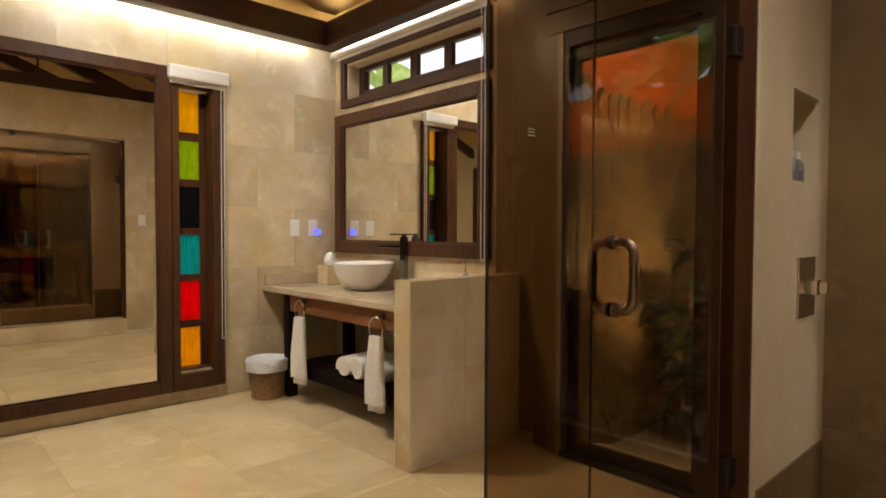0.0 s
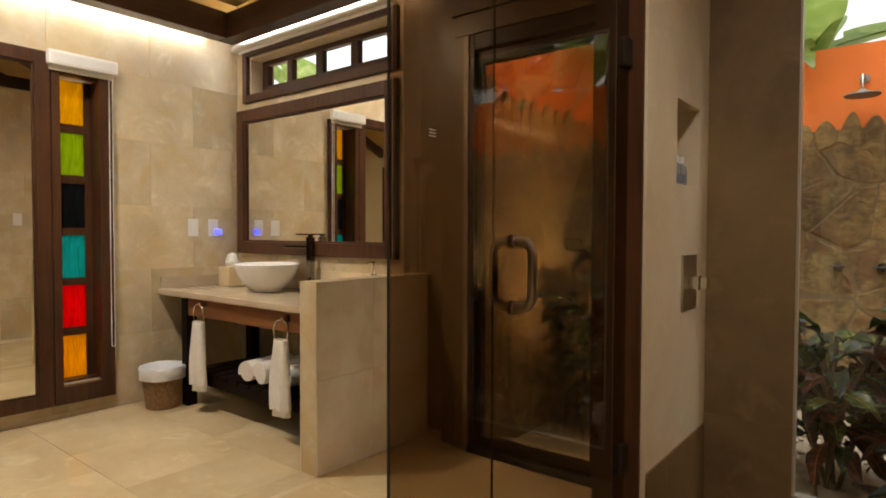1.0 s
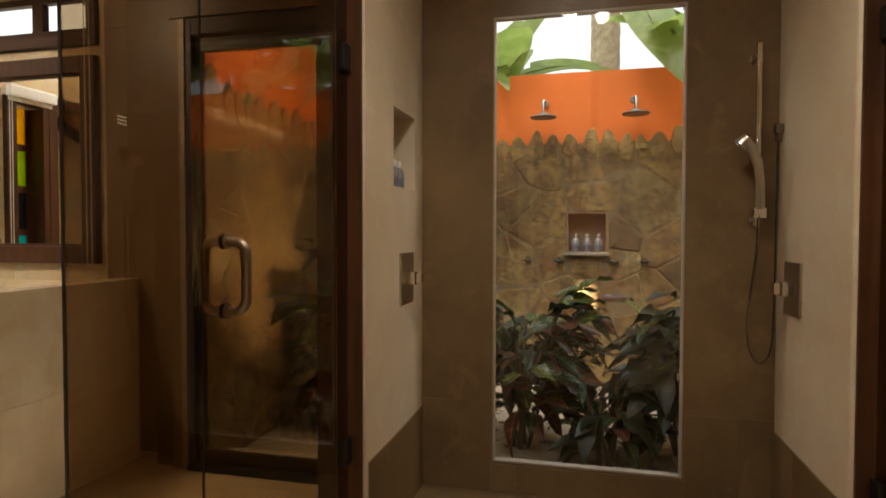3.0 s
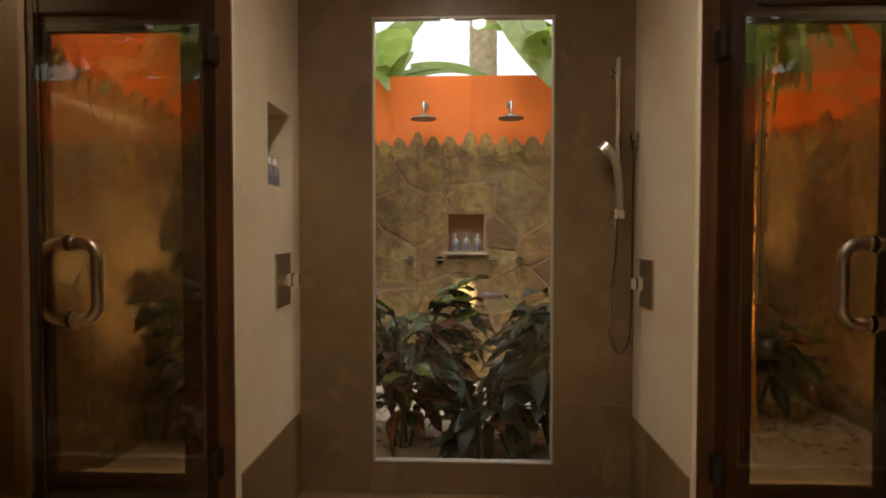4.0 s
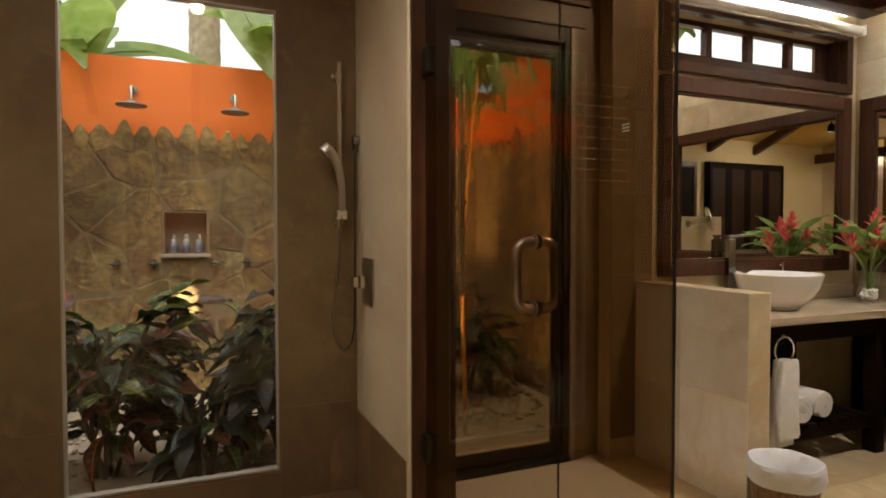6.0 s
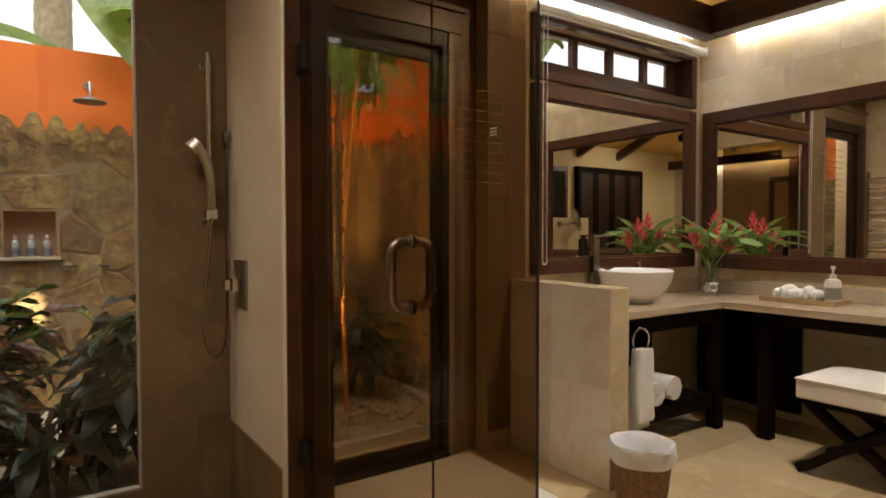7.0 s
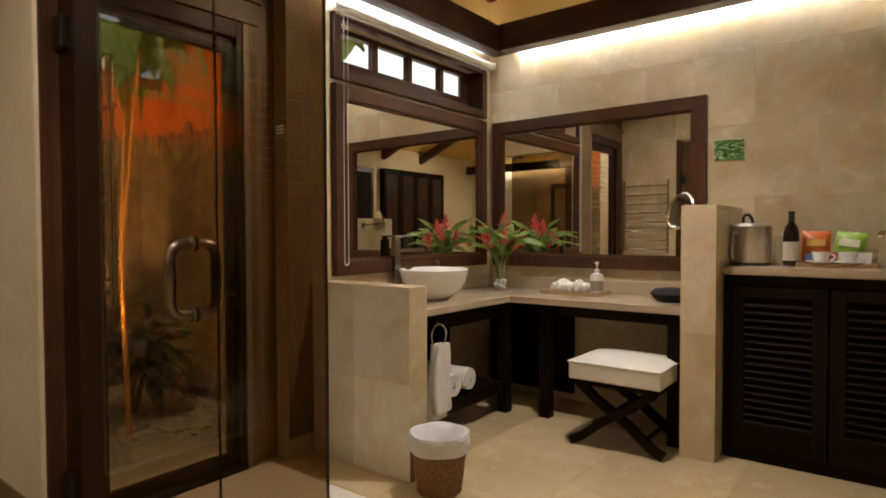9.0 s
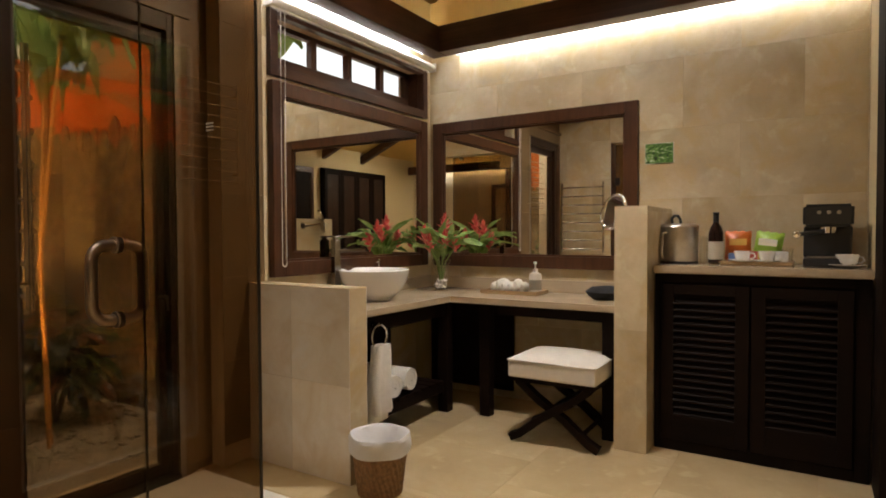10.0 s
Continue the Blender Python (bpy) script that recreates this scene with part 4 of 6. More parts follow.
# ---- plants ----
def leaf_mesh(name, length, width, material, droop=0.25, fold=0.25, wave=0.02, n=7, seed=0, rib=None):
    """A lance-shaped leaf along +x from its stalk, folded at the midrib, drooping to its tip."""
    rng = random.Random(seed)
    bm = B()
    rows = []
    for i in range(n + 1):
        t = i / n
        w = width * 0.5 * (math.sin(math.pi * min(1, t * 0.97 + 0.03)) ** 0.8) * (1 - 0.25 * t)
        x = length * (0.08 + 0.92 * t)
        z = length * (0.18 * t - droop * t * t)
        wv = wave * rng.uniform(-1, 1)
        rows.append([bm.verts.new((x, -w, z + fold * w + wv)), bm.verts.new((x, -w * 0.5, z + fold * w * 0.4)), bm.verts.new((x, 0, z)), bm.verts.new((x, w * 0.5, z + fold * w * 0.4)), bm.verts.new((x, w, z + fold * w - wv))])
    for a, b in zip(rows, rows[1:]):
        for k in range(4):
            bm.faces.new((a[k], a[k + 1], b[k + 1], b[k]))
    tube(bm, [(0, 0, -0.004), (length * 0.09, 0, 0)], 0.0025, 5)
    if not rib:
        return finish(bm, name, material, True)
    n0 = len(bm.faces)
    tube(bm, [(length * (0.08 + 0.92 * t), 0, length * (0.18 * t - droop * t * t) + 0.001) for t in (0.05, 0.25, 0.45, 0.65, 0.85)], 0.0035, 4)
    for k in range(1, n):
        t = k / n
        w = width * 0.42 * (math.sin(math.pi * min(1, t * 0.97 + 0.03)) ** 0.8) * (1 - 0.25 * t)
        c = Vector((length * (0.08 + 0.92 * t), 0, length * (0.18 * t - droop * t * t) + 0.002))
        for s in (-1, 1):
            e = c + Vector((length * 0.09, s * w, fold * w + 0.004))
            bm.faces.new([bm.verts.new(v) for v in (c - Vector((0.004, 0, 0)), c + Vector((0.004, 0, 0)), e)])
    bm.faces.ensure_lookup_table()
    for f in bm.faces[n0:]:
        f.material_index = 1
    me = finish(bm, name, material, True)
    me.materials.append(rib)
    return me


L_DARK = leaf_mat("dark croton leaf", (0.008, 0.020, 0.006), (0.022, 0.045, 0.011), (0.06, 0.07, 0.015), 0.15, 30, 0.46)
L_RED = leaf_mat("reddish croton leaf", (0.04, 0.014, 0.007), (0.08, 0.028, 0.011), (0.26, 0.11, 0.02), 0.2, 34, 0.34)
L_GREEN = leaf_mat("green croton leaf", (0.025, 0.055, 0.009), (0.055, 0.095, 0.015), (0.26, 0.22, 0.03), 0.25, 28, 0.34)
L_BANANA = leaf_mat("banana leaf", (0.15, 0.24, 0.045), (0.25, 0.35, 0.09), (0.37, 0.44, 0.16), 0.6, 6, 0.35)
R_YELLOW = leaf_mat("yellow leaf vein", (0.34, 0.26, 0.03), (0.42, 0.34, 0.06), (0.45, 0.30, 0.05), 0.2, 20, 0.45)
R_RED = leaf_mat("red leaf vein", (0.28, 0.05, 0.02), (0.36, 0.09, 0.03), (0.40, 0.20, 0.04), 0.2, 20, 0.45)
R_GREEN = leaf_mat("pale green leaf vein", (0.10, 0.15, 0.03), (0.15, 0.20, 0.05), (0.20, 0.22, 0.06), 0.2, 20, 0.45)
# near-black green: the shade inside the right shrub is put into this leaf colour
L_SHADE = leaf_mat("green leaf darkened for shade", (0.003, 0.008, 0.003), (0.008, 0.017, 0.005), (0.02, 0.03, 0.008), 0.08, 30, 0.42)
LEAVES = [leaf_mesh("leaf", 0.27, 0.10, L_DARK, 0.45, seed=1, rib=R_GREEN), leaf_mesh("leaf", 0.25, 0.11, L_SHADE, 0.65, seed=2), leaf_mesh("leaf", 0.27, 0.10, L_RED, 0.6, seed=3, rib=R_RED), leaf_mesh("leaf", 0.24, 0.105, L_GREEN, 0.4, seed=4, rib=R_YELLOW)]
M_STEM = plain_mat("grey brown bark", (0.12, 0.09, 0.06), 0.85, 0, 0.3, 30, 0.4)


def shrub(x, y, height, spread, count, seed, mix=(5, 4, 2, 2)):
    rng = random.Random(seed)
    p = empty("croton_shrub", (x, y, -0.05), "croton shrub with glossy dark green and reddish leaves", "shrub", "garden shrubs")
    bm = B()
    tips = []
    for k in range(7):
        a = rng.uniform(0, 6.28)
        top = Vector((x + math.cos(a) * spread * rng.uniform(0.1, 0.55), y + math.sin(a) * spread * rng.uniform(0.1, 0.5), -0.05 + height * rng.uniform(0.55, 0.9)))
        mid = Vector((x, y, -0.05)).lerp(top, 0.5) + Vector((rng.uniform(-0.05, 0.05), rng.uniform(-0.05, 0.05), 0.03))
        pts = [Vector((x + rng.uniform(-0.05, 0.05), y + rng.uniform(-0.05, 0.05), -0.06)), mid, top]
        tube(bm, pts, 0.011, 6)
        tips.append(pts)
    part("stems", bm, M_STEM, p, smooth=True)
    for i in range(count):
        pts = rng.choice(tips)
        t = rng.uniform(0.28, 1.1)
        q = pts[1].lerp(pts[2], max(0, (t - 0.5) * 2)) if t > 0.5 else pts[0].lerp(pts[1], t * 2)
        q = q + Vector((rng.gauss(0, 0.07), rng.gauss(0, 0.07), rng.gauss(0, 0.05))) * spread * 2
        a = math.degrees(math.atan2(q.y - y, q.x - x)) + rng.uniform(-60, 60)
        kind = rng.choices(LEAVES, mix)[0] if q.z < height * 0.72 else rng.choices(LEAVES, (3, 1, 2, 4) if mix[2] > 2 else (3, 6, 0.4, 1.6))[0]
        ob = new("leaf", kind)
        ob.matrix_basis = pose(q.x, q.y, max(q.z, 0.02), rng.uniform(-25, 25), rng.uniform(-45, 30), a) @ Matrix.Scale(rng.uniform(0.75, 1.2), 4)
        ob.parent = p
        ob.matrix_parent_inverse = p.matrix_basis.inverted()
    return p


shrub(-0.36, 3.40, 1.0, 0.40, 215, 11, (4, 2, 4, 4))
# right shrub, mostly of the shade-darkened leaf
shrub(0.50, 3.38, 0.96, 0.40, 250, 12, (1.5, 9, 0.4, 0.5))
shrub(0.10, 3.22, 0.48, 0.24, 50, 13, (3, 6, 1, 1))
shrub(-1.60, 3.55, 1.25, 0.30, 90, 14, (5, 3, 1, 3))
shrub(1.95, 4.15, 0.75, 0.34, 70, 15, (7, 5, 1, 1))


def banana(x, y, z0, h, leaves, seed, length=1.5, width=0.42):
    """A banana plant: a sheathed stem and long arching leaves, listed as (turn, lift)."""
    rng = random.Random(seed)
    p = empty("banana_plant", (x, y, z0), "banana plant with long arching bright green leaves", "plant", "banana plants")
    bm = B()
    tube(bm, [(x, y, z0), (x + 0.03, y, z0 + h * 0.5), (x, y, z0 + h)], 0.06, 10)
    part("stem", bm, plain_mat("pale green stem", (0.16, 0.20, 0.05), 0.6, 0, 0.3, 8), p, smooth=True)
    for turn, lift in leaves:
        bm = B()
        n = 18
        rows = []
        for i in range(n + 1):
            t = i / n
            r = length * t
            zz = math.sin(radians(lift)) * r - 0.55 * length * t ** 2.2 * math.cos(radians(lift))
            xx = math.cos(radians(lift)) * r
            w = width * 0.5 * min(1, (t * 5) ** 0.7) * (1 - max(0, t - 0.55) ** 2 * 4.4) if t > 0.06 else 0.012
            w = max(w, 0.01)
            rows.append([bm.verts.new((xx, s * w, zz + 0.10 * w * abs(s) * 2 + rng.uniform(-0.008, 0.008))) for s in (-1, -0.5, 0, 0.5, 1)])
        for i, (a, b) in enumerate(zip(rows, rows[1:])):
            tear = rng.random() < 0.12
            for k in range(4):
                if not (tear and k in (0, 3)):
                    bm.faces.new((a[k], a[k + 1], b[k + 1], b[k]))
        bmesh.ops.transform(bm, matrix=pose(x, y, z0 + h, 0, 0, turn), verts=bm.verts)
        part("leaf", bm, L_BANANA, p, smooth=True)
    return p


banana(-0.95, 5.55, -0.05, 2.15, [(-10, 35), (-60, 50), (20, 15), (-95, 25), (160, 50), (60, 60)], 3)
banana(1.15, 5.5, -0.05, 2.55, [(-160, 40), (-125, 30), (-100, 15), (100, 50), (20, 45)], 4)
banana(-3.9, 4.6, -0.05, 1.7, [(-20, 30), (-60, 45), (10, 15), (200, 40), (-110, 50)], 5)
banana(-1.75, 5.45, -0.05, 2.2, [(-80, 25), (-40, 45), (-130, 40), (90, 60)], 6)
banana(3.15, 4.6, -0.05, 2.3, [(180, 20), (-150, 35), (140, 45), (-110, 40)], 7)
banana(-5.7, 4.8, -0.05, 2.5, [(-20, 35), (-60, 45), (10, 30), (200, 40), (-110, 50), (60, 50)], 15)
banana(5.5, 4.5, -0.05, 2.2, [(180, 30), (-150, 40), (140, 45), (-100, 40), (30, 40)], 16)
def arched_leaf(p, start, bend, tip, width, facing, seed):
    """One long leaf on a plant along a bent midrib; facing: the way its upper side looks."""
    rng = random.Random(seed)
    s, c, e, f = Vector(start), Vector(bend), Vector(tip), Vector(facing).normalized()
    bm = B()
    rows, n = [], 22
    for i in range(n + 1):
        t = i / n
        q = s * (1 - t) ** 2 + c * 2 * t * (1 - t) + e * t * t
        d = ((c - s) * (1 - t) + (e - c) * t).normalized()
        side = d.cross(f).normalized()
        up = side.cross(d)
        w = max(0.008, width * 0.5 * min(1, (t * 4.5) ** 0.7) * max(0.0, 1 - max(0, t - 0.5) ** 2 * 3.9))
        rows.append([bm.verts.new(q + side * w * k + up * (0.12 * w * abs(k) + 0.01 * math.sin(9 * t + k))) for k in (-1, -0.5, 0, 0.5, 1)])
    for a, b in zip(rows, rows[1:]):
        tear = rng.random() < 0.15
        for k in range(4):
            if not (tear and k == 0):
                bm.faces.new((a[k], a[k + 1], b[k + 1], b[k]))
    tube(bm, [s * (1 - t) ** 2 + c * 2 * t * (1 - t) + e * t * t for t in (0, 0.2, 0.4, 0.6, 0.8, 1.0)], 0.007, 6)
    part("leaf", bm, L_BANANA, p, smooth=True)


bp = empty("banana_plant", (1.25, 5.5, -0.05), "banana plant with long arching bright green leaves", "plant", "banana plants")
bm = B()
tube(bm, [(1.25, 5.5, -0.05), (1.0, 5.45, 1.6), (0.55, 5.35, 3.15)], 0.055, 10)
part("stem", bm, plain_mat("pale green stalk", (0.16, 0.20, 0.05), 0.6, 0, 0.3, 8), bp, smooth=True)
arched_leaf(bp, (0.30, 5.3, 3.35), (0.36, 4.9, 2.95), (0.70, 4.55, 2.15), 0.34, (-0.2, -1, 0.5), 41)
arched_leaf(bp, (0.55, 5.35, 3.1), (0.85, 5.1, 3.2), (1.05, 4.7, 2.35), 0.34, (0.3, -1, 0.6), 42)
bp = empty("banana_plant", (-1.1, 5.5, -0.05), "banana plant with long arching bright green leaves", "plant", "banana plants")
bm = B()
tube(bm, [(-1.1, 5.5, -0.05), (-1.05, 5.45, 1.2), (-0.95, 5.4, 2.3)], 0.055, 10)
part("stem", bm, plain_mat("pale green stalk", (0.16, 0.20, 0.05), 0.6, 0, 0.3, 8), bp, smooth=True)
arched_leaf(bp, (-0.95, 5.4, 2.3), (-0.4, 5.3, 2.75), (0.25, 5.3, 2.46), 0.30, (0, -0.8, 1), 43)
arched_leaf(bp, (-0.95, 5.4, 2.3), (-0.75, 5.25, 2.75), (-0.25, 5.1, 3.05), 0.36, (-0.3, -1, 0.4), 44)
arched_leaf(bp, (-0.95, 5.4, 2.3), (-0.85, 5.2, 2.8), (-0.60, 4.75, 2.25), 0.26, (0.3, -1, 0.5), 45)
for sx, seed in ((-1, 81), (1, 82)):
    rng = random.Random(seed)
    for j, yy in enumerate((3.3, 4.1, 4.9)):
        x0 = (GX0 - 0.55) if sx < 0 else (GX1 + 0.55)
        bp = empty("banana_plant", (x0, yy, -0.05), "banana plant with long arching bright green leaves", "plant", "banana plants")
        bm = B()
        tube(bm, [(x0, yy, -0.05), (x0, yy, 1.2), (x0 - sx * 0.1, yy, 2.25)], 0.055, 10)
        part("stem", bm, M_STEM, bp, smooth=True)
        for k in range(11):
            dx, dy = rng.uniform(-0.35, 0.75), rng.uniform(-0.7, 0.7)
            s = Vector((x0 - sx * 0.1, yy, 2.2))
            e = s + Vector((-sx * dx, dy, rng.uniform(0.15, 0.95)))
            arched_leaf(bp, s, s.lerp(e, 0.5) + Vector((0, 0, 0.35)), e, rng.uniform(0.12, 0.22), (-sx * 0.6, -1, 0.4), seed * 10 + j * 7 + k)
for sx, wx, count, low, seed in ((-1, GX0, 46, 2.40, 91), (1, GX1, 30, 2.36, 92)):
    rng = random.Random(seed)
    vine = empty("garden_creeper", (wx + sx * 0.3, 4.0, -0.05), "leafy creeper spilling over the top of the garden wall", "plant", "wall creepers")
    bm = B()
    tube(bm, [(wx + sx * 0.3, 4.0, -0.05), (wx + sx * 0.28, 4.0, 1.4), (wx + sx * 0.25, 3.9, 2.6)], 0.03, 8)
    for y in (3.0, 4.9):
        tube(bm, [(wx + sx * 0.25, 3.9, 2.6), (wx + sx * 0.2, (3.9 + y) / 2, 2.68), (wx + sx * 0.15, y, 2.66)], 0.014, 6)
    part("stem", bm, M_STEM, vine, smooth=True)
    for k in range(count):
        y = 2.95 + 2.0 * (k + rng.random()) / count
        p0 = Vector((wx + sx * 0.18, y, 2.62))
        p2 = Vector((wx - sx * rng.uniform(0.05, 0.50), y + rng.uniform(-0.30, 0.30), rng.uniform(low, low + 0.36)))
        arched_leaf(vine, p0, p0.lerp(p2, 0.5) + Vector((0, 0, rng.uniform(0.15, 0.4))), p2, rng.uniform(0.07, 0.15), (-sx * 0.8, -0.8, 0.5), seed * 50 + k)
hp = empty("heliconia_clump", (1.88, 3.72, -0.05), "clump of tall thin orange stalks with narrow leaves", "plant")
rng = random.Random(77)
for k in range(3):
    a, b = 1.71 + 0.045 * k + rng.uniform(-0.02, 0.02), 3.72 + rng.uniform(-0.1, 0.1)
    bm = B()
    tube(bm, [(a, b, -0.05), (a + rng.uniform(-0.05, 0.05), b, 1.0), (a + rng.uniform(-0.12, 0.12), b + rng.uniform(-0.1, 0.1), 2.3 + rng.uniform(-0.2, 0.3))], 0.012, 8)
    part("stalk", bm, plain_mat("orange stalk", (0.70, 0.34, 0.07), 0.5, 0, 0.25, 6), hp, smooth=True)
    arched_leaf(hp, (a, b, 1.9), (a - 0.1 + 0.06 * k, b - 0.1, 2.5), (a - 0.35 + 0.16 * k, b - 0.25, 2.2 + 0.1 * (k % 2)), 0.13, (0, -1, 0.5), 60 + k)
for k in range(26):
    a, b, z = rng.uniform(1.60, 2.35), rng.uniform(3.15, 4.6), rng.uniform(2.2, 2.75)
    arched_leaf(hp, (1.78 + 0.045 * (k % 5), 3.72, 2.0 + 0.02 * (k % 7)), ((1.87 + a) / 2, (3.72 + b) / 2, z + 0.35), (a, b, z - rng.uniform(0.0, 0.35)), rng.uniform(0.06, 0.13), (rng.uniform(-0.6, 0.2), -1, 0.5), 160 + k)


def garden_tree(x, y, h, rx, ry, rz, count, seed):
    """A broad-leaved tree: tapered trunk, limbs and a ragged crown of small folded leaves."""
    rng = random.Random(seed)
    t = empty("garden_tree", (x, y, -0.05), "broad-leaved tree with a dense dark green crown behind the garden wall", "tree", "garden trees")
    bm = B()
    top = Vector((x, y, h))
    cyl(bm, (x, y, -0.06), (x, y, h * 0.75), 0.09, 0.055, 10)
    clumps = []
    for k in range(26):
        a, e, r = rng.uniform(0, 6.28), rng.uniform(-0.9, 1.1), rng.uniform(0.35, 1.0)
        c = top + Vector((rx * r * math.cos(a) * math.cos(e), ry * r * math.sin(a) * math.cos(e), rz * r * math.sin(e)))
        clumps.append(c)
        if k % 3 == 0:
            tube(bm, [(x, y, h * rng.uniform(0.55, 0.74)), top.lerp(c, 0.4) - Vector((0, 0, 0.15)), c], 0.016, 6)
    part("trunk", bm, M_STEM, t, smooth=True)
    bm = B()
    for k in range(count):
        c = rng.choice(clumps)
        q = c + Vector((rng.gauss(0, 0.17), rng.gauss(0, 0.17), rng.gauss(0, 0.14)))
        m = pose(q.x, q.y, q.z, rng.uniform(-40, 40), rng.uniform(-20, 70), rng.uniform(0, 360))
        l, w = rng.uniform(0.13, 0.26), rng.uniform(0.04, 0.075)
        v = [bm.verts.new(m @ Vector(p)) for p in ((0, 0, 0), (l * 0.45, w, 0.02), (l * 0.5, 0, 0), (l * 0.45, -w, 0.02), (l, 0, -0.03))]
        for f in ((0, 2, 1), (0, 3, 2), (1, 2, 4), (2, 3, 4)):
            bm.faces.new([v[i] for i in f])
    part("crown", bm, L_TREE, t)
    return t


L_TREE = leaf_mat("tree leaf", (0.025, 0.065, 0.012), (0.06, 0.125, 0.022), (0.16, 0.22, 0.05), 0.3, 9, 0.4)
for x, y, h, rx, ry, rz, n, seed in ((1.95, 5.75, 3.15, 1.0, 0.5, 0.75, 850, 201), (-2.0, 5.75, 3.15, 1.0, 0.5, 0.75, 1100, 202), (3.1, 3.9, 3.2, 0.5, 1.1, 0.75, 650, 203), (-2.55, 3.9, 3.3, 0.5, 1.1, 0.70, 500, 204)):
    garden_tree(x, y, h, rx, ry, rz, n, seed)

trunk = empty("palm_tree", (0.19, 6.9, -0.05), "palm with a pale ringed trunk and a feathery crown", "tree")
bm = B()
prof = []
for i in range(60):
    z = i * 0.12
    prof += [(0.168 - 0.003 * i / 6 + 0.003, z), (0.168 - 0.003 * i / 6, z + 0.09)]
lathe(bm, prof, (0.19, 6.9, -0.05), 18, 0.03)
part("trunk", bm, plain_mat("pale palm bark", (0.36, 0.30, 0.19), 0.9, 0, 0.45, 16, 0.8), trunk, smooth=True)
bm = B()
rng = random.Random(9)
for k in range(12):
    a, lift = k * 30 + rng.uniform(-8, 8), rng.uniform(0.2, 0.8)
    for i in range(26):
        t = 0.12 + i / 30
        c = Vector((0.19 + math.cos(radians(a)) * 2.4 * t, 6.9 + math.sin(radians(a)) * 2.4 * t, 7.1 + lift * 2 * t - 2.2 * t * t))
        for s in (-1, 1):
            d = Vector((math.cos(radians(a + s * 55)), math.sin(radians(a + s * 55)), -0.35)) * 0.5 * (1.1 - t)
            n = Vector((math.cos(radians(a)), math.sin(radians(a)), 0)) * 0.02
            bm.faces.new([bm.verts.new(v) for v in (c - n, c + n, c + d)])
part("crown", bm, L_BANANA, trunk)


# ---- garden fill lamps, added out of view ----
def garden_fill_lamp(x, y, target, power, color=(1.0, 0.87, 0.64), cone=100):
    g = empty("garden_spotlight", (x, y, -0.05), "added garden spotlight out of view, staked in the gravel", "spotlight", "garden spotlights")
    bm = B()
    cyl(bm, (x, y, -0.06), (x, y, 0.06), 0.008)
    part("stake", bm, M_DARKMETAL, g)
    d = (Vector(target) - Vector((x, y, 0.1))).normalized()
    c = Vector((x, y, 0.1))
    bm = B()
    cyl(bm, c - d * 0.05, c + d * 0.04, 0.03, 0.038, 18)
    part("housing", bm, M_DARKMETAL, g, smooth=True)
    bm = B()
    cyl(bm, c + d * 0.0405, c + d * 0.043, 0.033, n=18)
    part("lens", bm, M_BULB, g)
    lamp = new("garden_fill_light", bpy.data.lights.new("garden_fill_light", "SPOT"))
    lamp.data.energy, lamp.data.color = power, color
    lamp.data.spot_size, lamp.data.spot_blend, lamp.data.shadow_soft_size = radians(cone), 1.0, 0.04
    lamp.matrix_world = look(c + d * 0.06, target)


# added lamps brighten the stalks and the right side wall
garden_fill_lamp(1.30, 3.30, (1.76, 3.72, 2.6), 80, (1.0, 0.74, 0.42))
garden_fill_lamp(2.20, 3.02, (2.45, 4.25, 0.90), 32, cone=78)
# imitates the sun on the back wall's right end
garden_fill_lamp(1.80, 4.62, (2.12, 5.0, 1.8), 110, (1.0, 0.80, 0.52), 64)
# added to brighten the left side wall
garden_fill_lamp(-0.95, 3.02, (-1.86, 3.75, 1.9), 88)


# an added, unseen narrow lamp under the eaves imitates a sun patch on the stone wall
es = empty("eave_spotlight", (0.0, 2.93, 2.66), "added unseen spotlight under the eaves, imitates a sun patch", "spotlight", "garden spotlights")
bm = B()
d = (Vector((-0.01, 5.0, 0.61)) - Vector((0.0, 2.95, 2.70))).normalized()
cyl(bm, Vector((0.0, 2.95, 2.70)) - d * 0.06, Vector((0.0, 2.95, 2.70)) + d * 0.04, 0.03, 0.036, 18)
tube(bm, [(0.0, 2.86, 2.72), (0.0, 2.92, 2.74), (0.0, 2.94, 2.71)], 0.008, 8)
part("housing", bm, M_DARKMETAL, es, smooth=True)
pool = new("sun_patch_light", bpy.data.lights.new("sun_patch_light", "SPOT"))
pool.data.energy, pool.data.color = 1000.0, (1.0, 0.88, 0.68)
pool.data.spot_size, pool.data.spot_blend, pool.data.shadow_soft_size = radians(4.6), 0.7, 0.004
pool.matrix_world = look(Vector((0.0, 2.95, 2.70)) + d * 0.05, (-0.01, 5.0, 0.61))

# daylight that falls in through the garden doors
for x, watts in ((-1.46, 5.0), (1.41, 7.0)):
    day = new("door_daylight", bpy.data.lights.new("door_daylight", "AREA"))
    day.data.shape, day.data.size, day.data.size_y = "RECTANGLE", 0.9, 0.5
    day.data.energy, day.data.color = watts, (0.92, 0.96, 1.0)
    day.matrix_world = look((x, 3.10, 2.75), (x * 1.25, 2.1, 0.3))


